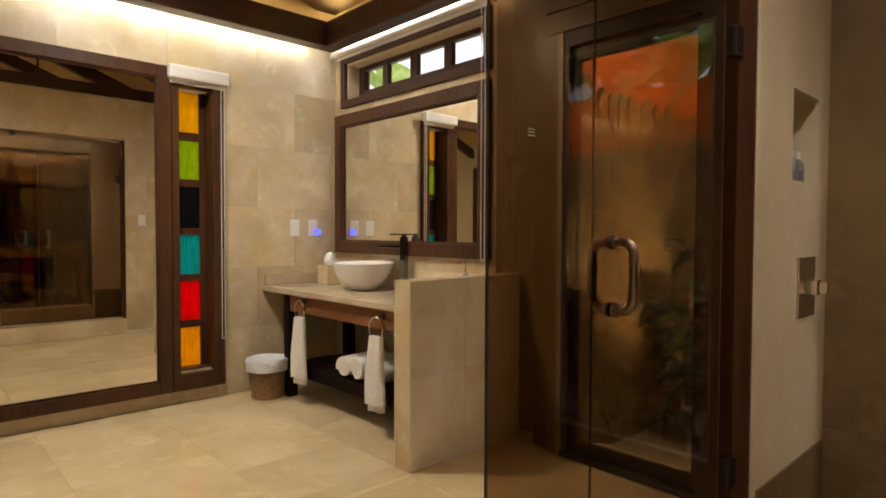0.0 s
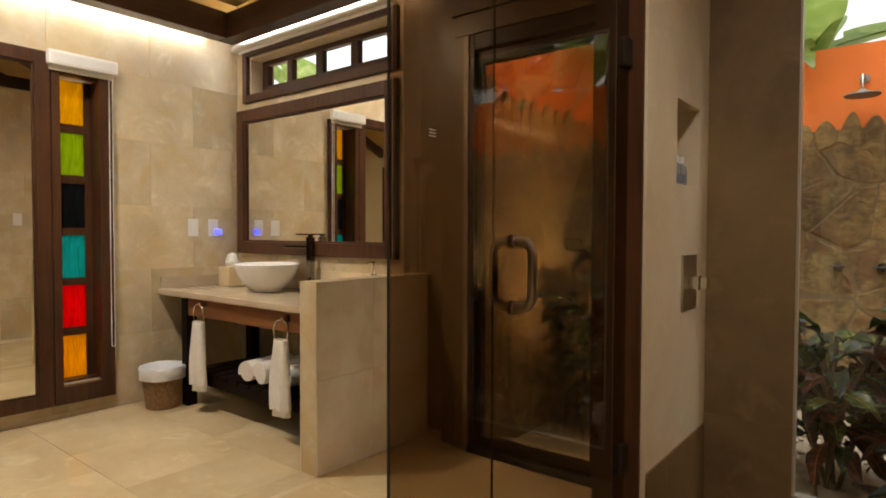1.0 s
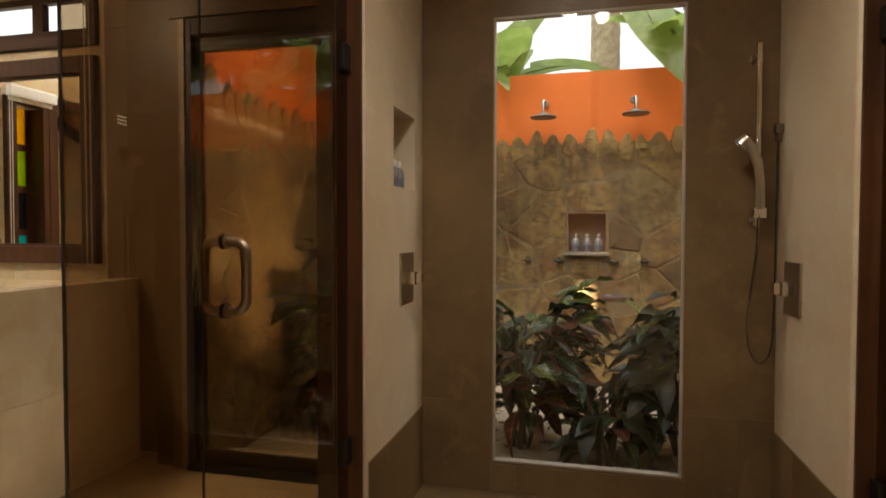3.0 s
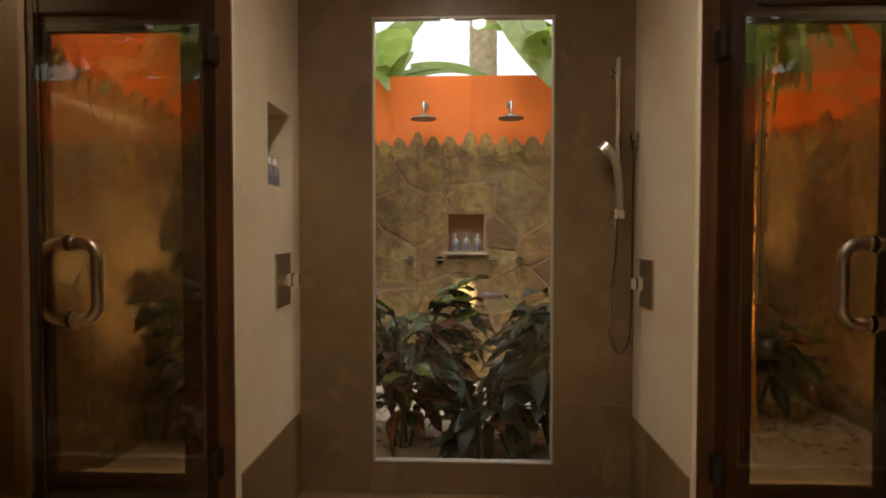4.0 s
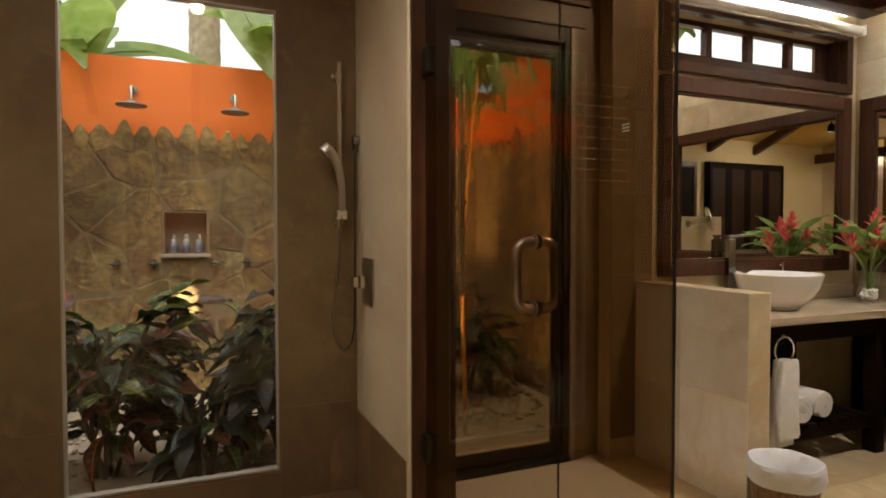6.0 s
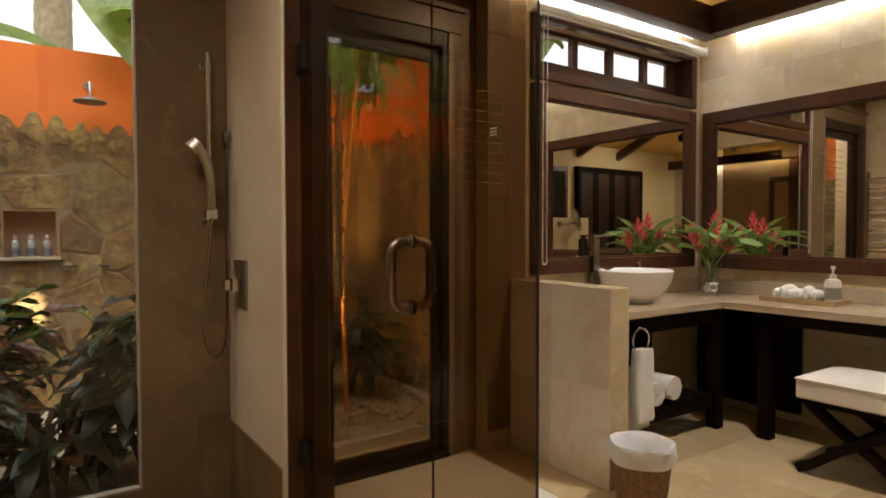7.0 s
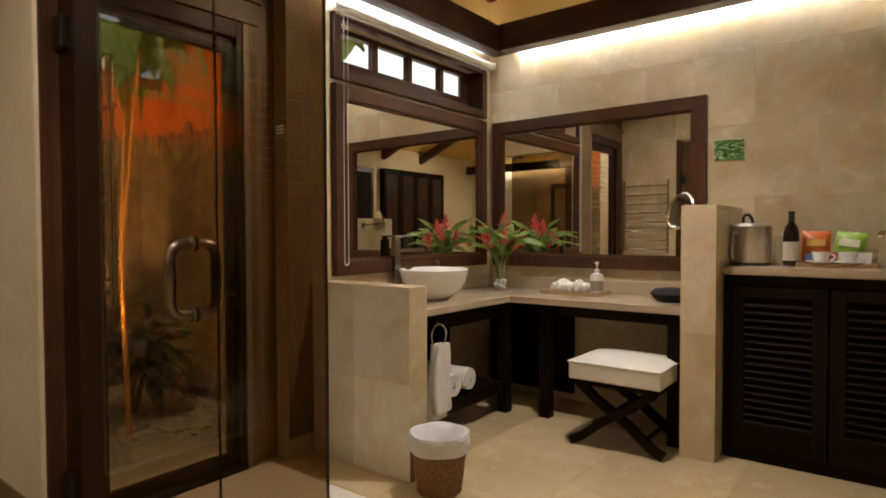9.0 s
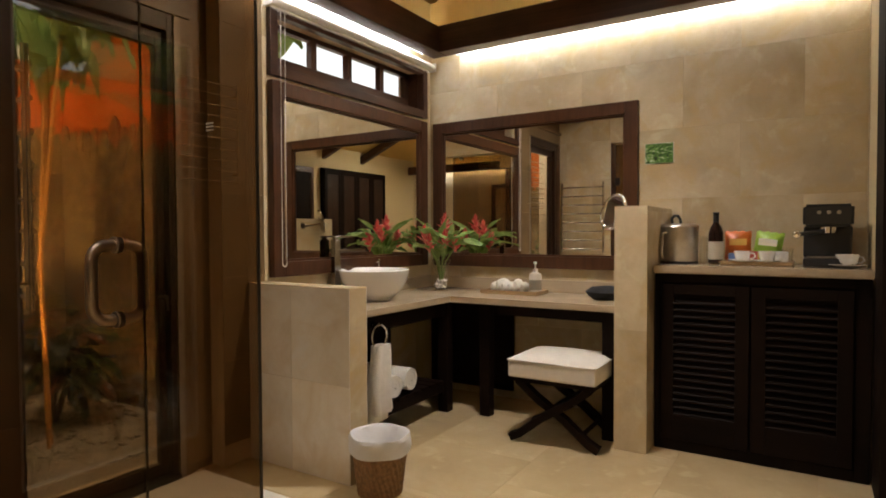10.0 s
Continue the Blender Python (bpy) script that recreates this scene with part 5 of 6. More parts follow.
# ---- bath things ----
def vessel_sink(x, y, z):
    s = empty("vessel_sink", (x, y, z), "round white ceramic vessel sink on the vanity top", "sink", "vessel sinks")
    bm = B()
    lathe(bm, [(0.0, 0.0), (0.088, 0.0), (0.094, 0.004), (0.096, 0.014), (0.112, 0.020), (0.160, 0.062), (0.192, 0.115), (0.208, 0.172), (0.211, 0.180), (0.207, 0.185), (0.200, 0.180), (0.182, 0.118), (0.14, 0.060), (0.06, 0.033), (0.0, 0.031)], (x, y, z), 56)
    part("bowl", bm, M_CERAMIC, s, smooth=True)
    bm = B()
    lathe(bm, [(0.0, 0.036), (0.022, 0.036), (0.024, 0.031)], (x, y, z), 20)
    part("drain", bm, M_CHROME, s, smooth=True)
    return s


def faucet(x, y, z, tox, toy):
    """A tall square-cut faucet with a flat lever, its spout towards (tox, toy)."""
    f = empty("faucet", (x, y, z), "tall square chrome faucet with a flat lever", "faucet", "faucets")
    a = math.degrees(math.atan2(toy, tox))
    def put(bm, nm, label=""):
        bmesh.ops.transform(bm, matrix=pose(x, y, z, 0, 0, a), verts=bm.verts)
        part(nm, bm, M_DARKCHROME, f, label)
    put(boxes((-0.028, -0.028, 0, 0.028, 0.028, 0.012), (-0.021, -0.021, 0.011, 0.021, 0.021, 0.36), bev=0.003), "post")
    put(boxes((0.015, -0.018, 0.285, 0.205, 0.018, 0.305), bev=0.003), "spout")
    put(boxes((-0.02, -0.016, 0.372, 0.11, 0.016, 0.382), (-0.012, -0.012, 0.359, 0.012, 0.012, 0.373), bev=0.002), "lever")
    return f


vessel_sink(-3.40, 2.425, 0.753)
vessel_sink(2.855, 2.262, 0.753)
faucet(-3.17, 2.60, 0.753, -1, -0.25)
faucet(2.72, 2.44, 0.753, 1, -0.25)


def pump_bottle(x, y, z, h, r, body, label, wrap=None):
    b = empty("soap_dispenser", (x, y, z), label, "dispenser", "soap dispensers")
    bm = B()
    lathe(bm, [(0.0, 0.0), (r * 0.95, 0.0), (r, 0.006), (r, h * 0.55), (r * 0.8, h * 0.63), (r * 0.35, h * 0.66)], (x, y, z + 0.001), 24)
    part("body", bm, body, b, smooth=True)
    bm = B()
    lathe(bm, [(r * 0.4, h * 0.65), (r * 0.4, h * 0.76), (r * 0.14, h * 0.77), (r * 0.14, h * 0.92), (r * 0.3, h * 0.93), (r * 0.3, h), (0, h)], (x, y, z + 0.001), 16)
    tube(bm, [(x, y, z + h * 0.97), (x - 0.02, y - 0.01, z + h * 0.97), (x - 0.042, y - 0.02, z + h * 0.93)], 0.005, 8)
    part("pump", bm, M_WHITE if wrap else M_CHROME, b, smooth=True)
    if wrap:
        bm = B()
        lathe(bm, [(r * 1.01, h * 0.10), (r * 1.01, h * 0.42)], (x, y, z + 0.001), 24)
        part("paper_label", bm, wrap, b)
    return b


pump_bottle(-2.55, 2.57, 0.753, 0.22, 0.03, M_CHROME, "small chrome soap pump beside the sink")
pump_bottle(3.10, 2.42, 0.753, 0.23, 0.03, M_CHROME, "small chrome soap pump beside the sink")

tb = empty("tissue_box", (-3.93, 2.50, 0.753), "cream stone tissue box with a white tissue pulled out", "tissue box")
part("box", boxes((-4.00, 2.43, 0.754, -3.86, 2.57, 0.895), bev=0.006), M_TILE, tb)
bm = B()
lathe(bm, [(0.035, 0.0), (0.05, 0.03), (0.038, 0.06), (0.03, 0.085), (0.008, 0.10), (0.0, 0.10)], (-3.93, 2.50, 0.893), 14, 0.16)
part("tissue", bm, M_TOWEL, tb, smooth=True)


def vanity_stand(name, label, legs, aprons, shelf, slat_axis):
    v = empty(name, legs[0], label, "vanity", "vanity stands")
    for x, y, _ in legs:
        part("leg", boxes((x - 0.035, y - 0.035, 0.0, x + 0.035, y + 0.035, 0.714), bev=0.004), M_BLACK, v)
    for r, m in aprons:
        part("apron", boxes(r, bev=0.003), m, v)
    x0, y0, x1, y1, z = shelf
    part("shelf_rail", boxes((x0, y0, z - 0.07, x1, y0 + 0.03, z - 0.012), (x0, y1 - 0.03, z - 0.07, x1, y1, z - 0.012), bev=0.003), M_BLACK, v)
    n = 12
    for k in range(n):
        if slat_axis == "y":
            a = x0 + (x1 - x0) * k / n
            part("slat", boxes((a + 0.006, y0 - 0.004, z - 0.011, a + (x1 - x0) / n - 0.006, y1, z + 0.008), bev=0.002), M_BLACK, v)
    return v


vanity_stand("vanity_stand", "dark wooden vanity stand with slatted shelf and brown apron", [(-3.80, 2.10, 0), (-2.40, 2.10, 0), (-3.80, 2.58, 0), (-2.40, 2.58, 0)],
             [((-3.765, 2.075, 0.60, -2.435, 2.10, 0.714), M_APRON), ((-3.765, 2.56, 0.60, -2.435, 2.585, 0.714), M_BLACK), ((-3.81, 2.135, 0.60, -3.79, 2.545, 0.714), M_BLACK)], (-3.80, 2.09, -2.40, 2.59, 0.232), "y")
vanity_stand("vanity_stand", "near black wooden vanity stand with a slatted shelf", [(2.32, 2.07, 0), (3.34, 2.07, 0), (2.32, 2.43, 0), (3.40, 1.80, 0), (3.36, 1.01, 0)],
             [((2.355, 2.05, 0.62, 3.305, 2.075, 0.714), M_BLACK), ((3.33, 1.045, 0.65, 3.355, 1.685, 0.714), M_BLACK)], (2.32, 2.06, 3.30, 2.45, 0.20), "y")


def towel_ring(x, y, z, facing, drop, width=0.13, depth=0.05):
    """A chrome ring on a square wall plate with a hand towel through it; facing: the way it stands off."""
    t = empty("towel_ring", (x, y, z), "chrome towel ring with a square plate", "towel ring", "towel rings")
    bm = boxes((x - 0.022, y + 0.045, z - 0.022, x + 0.022, y + 0.055, z + 0.022), (x - 0.009, y, z - 0.009, x + 0.009, y + 0.046, z + 0.009), bev=0.002)
    part("plate", bm, M_CHROME, t)
    bm = B()
    tube(bm, arc((x, y - 0.004, z - 0.062), 0.062, 90, 450, 33)[:-1], 0.0045, 8, True)
    part("ring", bm, M_CHROME, t, smooth=True)
    w = tagged(part("hand_towel", hung_towel(x, y - 0.004, z - 0.118, drop, width, depth), M_TOWEL, smooth=True), "white hand towel hanging folded through the ring", "towel", "hand towels")
    return t


def hung_towel(x, y, ztop, drop, width, depth):
    """A folded towel: a longer back layer and a shorter front one, gathered at the ring."""
    bm = B()
    n, m = 14, 22
    for dx, dy, dd, ww, ph in ((0.0, depth * 0.16, 1.0, 0.92, 0.0), (0.008, -depth * 0.20, 0.90, 1.0, 1.7)):
        rows = []
        for i in range(n + 1):
            t = i / n
            half = width * ww * 0.5 * (0.66 + 0.34 * min(1, t * 1.5) ** 0.8)
            th = depth * 0.34 * (0.9 + 0.1 * t)
            ring = []
            for k in range(m):
                q = 2 * math.pi * k / m
                c, s = math.cos(q), math.sin(q)
                px = math.copysign(abs(c) ** 0.45, c) * half
                py = math.copysign(abs(s) ** 0.6, s) * th + 0.010 * math.sin(px * 70 + ph + 1.5 * t) * (0.4 + 0.6 * t)
                ring.append(bm.verts.new((x + dx + px + 0.006 * math.sin(5 * t + ph), y + dy * (0.7 + 0.5 * t) + py, ztop + 0.012 - drop * dd * t + 0.05 * px * t)))
            rows.append(ring)
        for ra, rb in zip(rows, rows[1:]):
            for k in range(m):
                bm.faces.new((ra[k], ra[(k + 1) % m], rb[(k + 1) % m], rb[k]))
        bm.faces.new(rows[0][::-1])
        bm.faces.new(rows[-1])
    return bm


towel_ring(-3.55, 2.03, 0.69, -1, 0.44, 0.15)
towel_ring(-2.71, 2.03, 0.675, -1, 0.42, 0.15)
towel_ring(2.57, 2.005, 0.665, -1, 0.40, 0.16, 0.065)


def rolled_towel(x, y, z, r, length, turn):
    bm = B()
    n = 56
    outer = []
    for i in range(n):
        a = i / n * 2 * math.pi * 2.6
        rr = r * (0.18 + 0.82 * i / (n - 1))
        outer.append((rr * math.cos(a), rr * math.sin(a)))
    rings = []
    for yy, s in ((0, 0.97), (0.012, 1.0), (length - 0.012, 1.0), (length, 0.97)):
        rings.append([bm.verts.new((px * s, yy - length / 2, pz * s)) for px, pz in outer])
    for a, b in zip(rings, rings[1:]):
        for k in range(n - 1):
            bm.faces.new((a[k], a[k + 1], b[k + 1], b[k]))
    res = bmesh.ops.extrude_face_region(bm, geom=list(bm.faces))
    for v in [g for g in res["geom"] if isinstance(g, bmesh.types.BMVert)]:
        d = math.hypot(v.co.x, v.co.z)
        if d > 1e-5:
            f = max(0.0, d - r * 0.28) / d
            v.co.x, v.co.z = v.co.x * f, v.co.z * f
    bmesh.ops.transform(bm, matrix=pose(x, y, z + r, 0, 0, turn), verts=bm.verts)
    return tagged(part("rolled_towel", bm, M_TOWEL, smooth=True), "white bath towel rolled up on the vanity shelf", "towel", "rolled towels")


rolled_towel(-3.16, 2.26, 0.241, 0.072, 0.34, 8)
rolled_towel(-3.00, 2.27, 0.241, 0.078, 0.34, -3)
rolled_towel(-2.84, 2.30, 0.241, 0.075, 0.34, 4)
rolled_towel(2.76, 2.20, 0.209, 0.078, 0.34, -6)
rolled_towel(2.92, 2.22, 0.209, 0.080, 0.34, 3)


def waste_bin(x, y, s=1.0):
    w = empty("waste_bin", (x, y, 0), "woven brown waste bin with a white liner folded over its rim", "bin", "waste bins")
    bm = B()
    rows, n = [], 108
    for i in range(19):
        t = i / 18
        r0 = (0.095 + 0.030 * t) * s
        rows.append([bm.verts.new((x + (r0 + 0.0032 * s * math.sin(30 * q + 22 * t)) * math.cos(q), y + (r0 + 0.0032 * s * math.sin(30 * q + 22 * t)) * math.sin(q), (0.004 + 0.245 * t) * s)) for q in (2 * math.pi * k / n for k in range(n))])
    for ra, rb in zip(rows, rows[1:]):
        for k in range(n):
            bm.faces.new((ra[k], ra[(k + 1) % n], rb[(k + 1) % n], rb[k]))
    lathe(bm, [(0.0, 0.02 * s), (0.090 * s, 0.02 * s), (0.115 * s, 0.247 * s), (0.121 * s, 0.249 * s)], (x, y, 0), 40, 0.0, False)
    part("basket", bm, M_WICKER, w, smooth=False)
    bm = B()
    lathe(bm, [(0.132 * s, 0.185 * s), (0.135 * s, 0.215 * s), (0.134 * s, 0.25 * s), (0.128 * s, 0.262 * s), (0.118 * s, 0.258 * s), (0.100 * s, 0.23 * s), (0.080 * s, 0.20 * s), (0.066 * s, 0.15 * s), (0.058 * s, 0.06 * s), (0, 0.052 * s)], (x, y, 0), 60, 0.030, False)
    part("liner", bm, M_LINER, w, "white plastic liner", True)
    return w


waste_bin(-3.88, 1.96, 1.05)
waste_bin(2.16, 1.68, 1.02)


def switch_plate(x, y, z, usb=False):
    s = empty("wall_socket" if usb else "wall_switch", (x, y, z), "white wall plate with a blue night light" if usb else "white wall switch plate", "socket" if usb else "switch", "wall plates")
    part("plate", boxes((x, y - 0.04, z - 0.062, x + 0.008, y + 0.04, z + 0.062), bev=0.003), M_WHITE, s)
    part("rocker", boxes((x + 0.0085, y - 0.018, z - 0.035, x + 0.011, y + 0.018, z + 0.035), bev=0.001), M_WHITE, s)
    if usb:
        part("night_light", boxes((x + 0.0115, y + 0.005, z - 0.055, x + 0.04, y + 0.055, z - 0.01), bev=0.006), glow_mat("blue night light", (0.12, 0.14, 1.0), 0.5), s, "glowing blue night light")
    return s


switch_plate(XL, 2.30, 1.175)
switch_plate(XL, 2.455, 1.175, True)

# roller blind cassette over the coloured window, with its bead chain
rb = empty("roller_blind", (XL, 1.56, 2.12), "rolled up roller blind in a cream cassette with bead chain", "blind", "roller blinds")
part("cassette", boxes((XL + 0.043, 1.375, 2.125, XL + 0.105, 1.765, 2.215), bev=0.02), M_WHITE, rb)
part("fabric_edge", boxes((XL + 0.055, 1.39, 2.10, XL + 0.062, 1.75, 2.126)), M_CLOTH, rb)
bm = B()
for y in (1.722, 1.742):
    tube(bm, [(XL + 0.06, y, 2.13), (XL + 0.055, y, 1.3), (XL + 0.055, y, 0.42)], 0.0028, 6)
tube(bm, arc((XL + 0.055, 1.732, 0.42), 0.010, 180, 360, 9, "yz"), 0.0028, 6)
part("chain", bm, M_WHITE, rb, smooth=True)
for y, x0, x1, z, xc in ((YL, -4.06, -2.42, 2.515, -2.47), (YR, 2.26, 3.79, 2.365, 2.315)):
    rb = empty("roller_blind", ((x0 + x1) / 2, y, z), "rolled up white roller blind above the strip window", "blind", "roller blinds")
    bm = B()
    cyl(bm, (x0, y - 0.045, z), (x1, y - 0.045, z), 0.026, n=20)
    part("roll", bm, M_CLOTH, rb, smooth=True)
    part("bottom_bar", boxes((x0 + 0.02, y - 0.03, z - 0.045, x1 - 0.02, y - 0.02, z - 0.022), bev=0.003), M_WHITE, rb)
    for xa in (x0 - 0.012, x1 + 0.001):
        part("bracket", boxes((xa, y - 0.075, z - 0.03, xa + 0.011, y, z + 0.03), bev=0.002), M_WHITE, rb)
    bm = B()
    for dx in (0, 0.03):
        tube(bm, [(xc + dx, y - 0.06, z), (xc + dx, y - 0.055, z - 0.7), (xc + dx, y - 0.055, 0.99)], 0.0020, 6)
    tube(bm, arc((xc + 0.015, y - 0.055, 0.99), 0.015, 180, 360, 9), 0.0028, 6)
    part("chain", bm, M_WHITE, rb, smooth=True)


# shower fittings
def mixer(sx, y0, y1, z0, z1):
    x = sx * 0.727
    m = empty("shower_mixer", (x, (y0 + y1) / 2, z0), "square chrome shower mixer plate with a block lever", "shower mixer", "shower mixers")
    yc, zc = (y0 + y1) / 2, (z0 + z1) / 2
    part("plate", boxes((x, y0, z0, x - sx * 0.008, y1, z1), bev=0.002), M_STEEL, m)
    part("valve", boxes((x - sx * 0.008, yc - 0.024, zc - 0.026, x - sx * 0.045, yc + 0.024, zc + 0.026), bev=0.004), M_CHROME, m)
    part("lever", boxes((x - sx * 0.045, yc - 0.015, zc - 0.02, x - sx * 0.072, yc + 0.02, zc + 0.02), bev=0.004), M_CHROME, m)
    return m


mixer(-1, 2.35, 2.53, 0.855, 1.066)
mixer(1, 2.405, 2.575, 0.849, 1.042)
hs = empty("hand_shower", (0.64, 2.687, 1.2), "chrome hand shower on a slide rail with a long hose", "hand shower")
bm = B()
cyl(bm, (0.640, 2.635, 1.17), (0.640, 2.635, 1.88), 0.010)
for z in (1.20, 1.83):
    cyl(bm, (0.640, 2.687, z), (0.640, 2.635, z), 0.012)
    cyl(bm, (0.640, 2.686, z), (0.640, 2.680, z), 0.024)
part("rail", bm, M_CHROME, hs, smooth=True)
part("slider", boxes((0.615, 2.60, 1.205, 0.665, 2.66, 1.245), bev=0.006), M_CHROME, hs)
bm = B()
pts = [(0.640, 2.585, 1.24), (0.636, 2.58, 1.33), (0.625, 2.575, 1.41), (0.603, 2.57, 1.465), (0.575, 2.56, 1.495)]
for i, p in enumerate(pts[:-1]):
    cyl(bm, p, pts[i + 1], 0.013 + 0.002 * i, 0.015 + 0.002 * i, 12)
cyl(bm, (0.588, 2.57, 1.508), (0.560, 2.575, 1.480), 0.024, 0.027, 18)
part("handset", bm, M_STEEL, hs, smooth=True)
bm = B()
ctrl = [(0.640, 2.605, 1.22), (0.628, 2.60, 1.05), (0.606, 2.60, 0.86), (0.610, 2.61, 0.72), (0.640, 2.62, 0.65), (0.672, 2.63, 0.645), (0.700, 2.64, 0.70), (0.708, 2.642, 0.85), (0.710, 2.642, 1.15), (0.712, 2.642, 1.50)]
pts = []
for i in range(len(ctrl) - 1):
    q = [Vector(ctrl[max(0, min(len(ctrl) - 1, i + k))]) for k in (-1, 0, 1, 2)]
    for j in range(6):
        t = j / 6
        pts.append(0.5 * (2 * q[1] + (q[2] - q[0]) * t + (2 * q[0] - 5 * q[1] + 4 * q[2] - q[3]) * t * t + (3 * q[1] - q[0] - 3 * q[2] + q[3]) * t ** 3))
pts.append(Vector(ctrl[-1]))
tube(bm, pts, 0.0055, 8)
cyl(bm, (0.727, 2.645, 1.55), (0.700, 2.645, 1.55), 0.022)
cyl(bm, (0.712, 2.642, 1.56), (0.712, 2.642, 1.50), 0.013)
part("hose", bm, M_DARKCHROME, hs, smooth=True)

# heated towel rail on the outer side of the right shower pillar
tr = empty("towel_warmer", (0.897, 2.3, 0.9), "chrome ladder towel warmer on the stone pillar", "towel warmer")
bm = B()
for y in (2.06, 2.54):
    cyl(bm, (0.955, y, 0.92), (0.955, y, 1.72), 0.012)
    for z in (1.0, 1.64):
        cyl(bm, (0.901, y, z), (0.955, y, z), 0.010)
part("upright", bm, M_CHROME, tr, smooth=True)
for k in range(8):
    bm = B()
    cyl(bm, (0.962, 2.05, 0.96 + k * 0.10), (0.962, 2.55, 0.96 + k * 0.10), 0.010)
    part("bar", bm, M_CHROME, tr, smooth=True)
switch_plate(-0.905, 2.14, 1.262).rotation_euler = (0, 0, 0)

# thin rods added by the door imitate faint lines reflected in the shower glass
sr = empty("towel_rack", (2.0, 2.45, 1.5), "added thin rods imitating lines reflected in the shower glass", "towel rack")
for k in range(10):
    bm = B()
    cyl(bm, (1.73, 2.455, 1.40 + k * 0.051), (2.05, 2.455, 1.40 + k * 0.051), 0.0026, n=8)
    part("rod", bm, M_ROD, sr, smooth=True)
for x in (2.045,):
    bm = B()
    cyl(bm, (x, 2.460, 1.39), (x, 2.460, 1.88), 0.002, n=8)
    for z in (1.44, 1.82):
        cyl(bm, (x, 2.462, z), (x, 2.5005, z), 0.003, n=8)
    part("upright", bm, M_ROD, sr, smooth=True)


# ---- vanity and bar things ----
vase = empty("flower_vase", (3.55, 2.23, 0.753), "clear glass vase with red ginger flowers and green leaves", "flower vase")
VX, VY, VZ = 3.55, 2.23, 0.753
bm = B()
lathe(bm, [(0.0, 0.0), (0.055, 0.0), (0.062, 0.01), (0.060, 0.05), (0.045, 0.10), (0.048, 0.15), (0.066, 0.215), (0.062, 0.215), (0.043, 0.15), (0.040, 0.10), (0.055, 0.05), (0.05, 0.015), (0.0, 0.013)], (VX, VY, VZ), 32)
part("glass_body", bm, M_VASE, vase, "clear glass body", True)
bm = B()
rng = random.Random(21)
for i in range(60):
    a, r = rng.uniform(0, 6.28), rng.uniform(0, 0.040)
    bmesh.ops.create_icosphere(bm, subdivisions=1, radius=0.012, matrix=Matrix.Translation((VX + r * math.cos(a), VY + r * math.sin(a), VZ + rng.uniform(0.024, 0.075))))
part("white_pebbles", bm, M_CERAMIC, vase, "white pebbles in the vase", True)
L_BOUQUET = leaf_mat("bouquet leaf", (0.12, 0.21, 0.04), (0.24, 0.37, 0.09), (0.40, 0.50, 0.18), 0.3, 12, 0.4)
M_REDFLOWER = leaf_mat("red ginger bract", (0.60, 0.040, 0.060), (0.82, 0.10, 0.12), (0.88, 0.34, 0.26), 0.25, 20, 0.4)
leafm = [leaf_mesh("leaf", 0.26, 0.075, L_BOUQUET, 0.5, seed=31), leaf_mesh("leaf", 0.20, 0.055, L_BOUQUET, 0.25, seed=32)]
bract = leaf_mesh("petal", 0.065, 0.034, M_REDFLOWER, 0.1, 0.5, 0.003, 4, 33)
heads = [(-0.15, 0.0, 0.30), (-0.08, -0.08, 0.33), (-0.02, -0.03, 0.40), (0.05, 0.0, 0.44), (0.12, 0.05, 0.34), (-0.10, 0.07, 0.36), (0.06, 0.09, 0.32), (0.02, -0.10, 0.30)]
for hx, hy, hz in heads:
    bm = B()
    tube(bm, [(VX, VY, VZ + 0.03), (VX + hx * 0.3, VY + hy * 0.3, VZ + 0.2), (VX + hx, VY + hy, VZ + hz)], 0.005, 6)
    part("stalk", bm, L_BOUQUET, vase, smooth=True)
    fl = new("flower_head")
    fl.matrix_basis = Matrix.Translation((VX + hx, VY + hy, VZ + hz - 0.03))
    fl.parent = vase
    fl.matrix_parent_inverse = vase.matrix_basis.inverted()
    for k in range(16):
        ob = new("petal", bract)
        ob.matrix_basis = pose(VX + hx, VY + hy, VZ + hz - 0.03 + k * 0.0062, 0, -25 - k * 3.2, k * 137.5) @ Matrix.Scale(1.15 - 0.035 * k, 4)
        ob.parent = fl
        ob.matrix_parent_inverse = (vase.matrix_basis @ vase.matrix_basis.inverted() @ fl.matrix_basis).inverted()
for k in range(34):
    a = k * 137.5 + rng.uniform(-15, 15)
    ob = new("leaf", leafm[k % 2])
    ob.matrix_basis = pose(VX + 0.03 * math.cos(radians(a)), VY + 0.03 * math.sin(radians(a)), VZ + rng.uniform(0.20, 0.33), rng.uniform(-20, 20), rng.uniform(-68, -12), a) @ Matrix.Scale(rng.uniform(0.7, 1.15), 4)
    ob.parent = vase
    ob.matrix_parent_inverse = vase.matrix_basis.inverted()

M_TRAY = wood_mat("light bamboo", (0.38, 0.24, 0.11), (0.55, 0.37, 0.19), 0.45, 1)
TX0, TX1, TY0, TY1 = 3.53, 3.73, 1.52, 1.92
tray = empty("amenity_tray", (3.63, 1.72, 0.753), "small light bamboo tray on the vanity top", "tray")
part("tray_base", boxes((TX0, TY0, 0.754, TX1, TY1, 0.762), bev=0.002), M_TRAY, tray)
part("tray_rim", boxes((TX0, TY0, 0.763, TX0 + 0.01, TY1, 0.778), (TX1 - 0.01, TY0, 0.763, TX1, TY1, 0.778), (TX0 + 0.01, TY0, 0.763, TX1 - 0.01, TY0 + 0.01, 0.778), (TX0 + 0.01, TY1 - 0.01, 0.763, TX1 - 0.01, TY1, 0.778)), M_TRAY, tray)


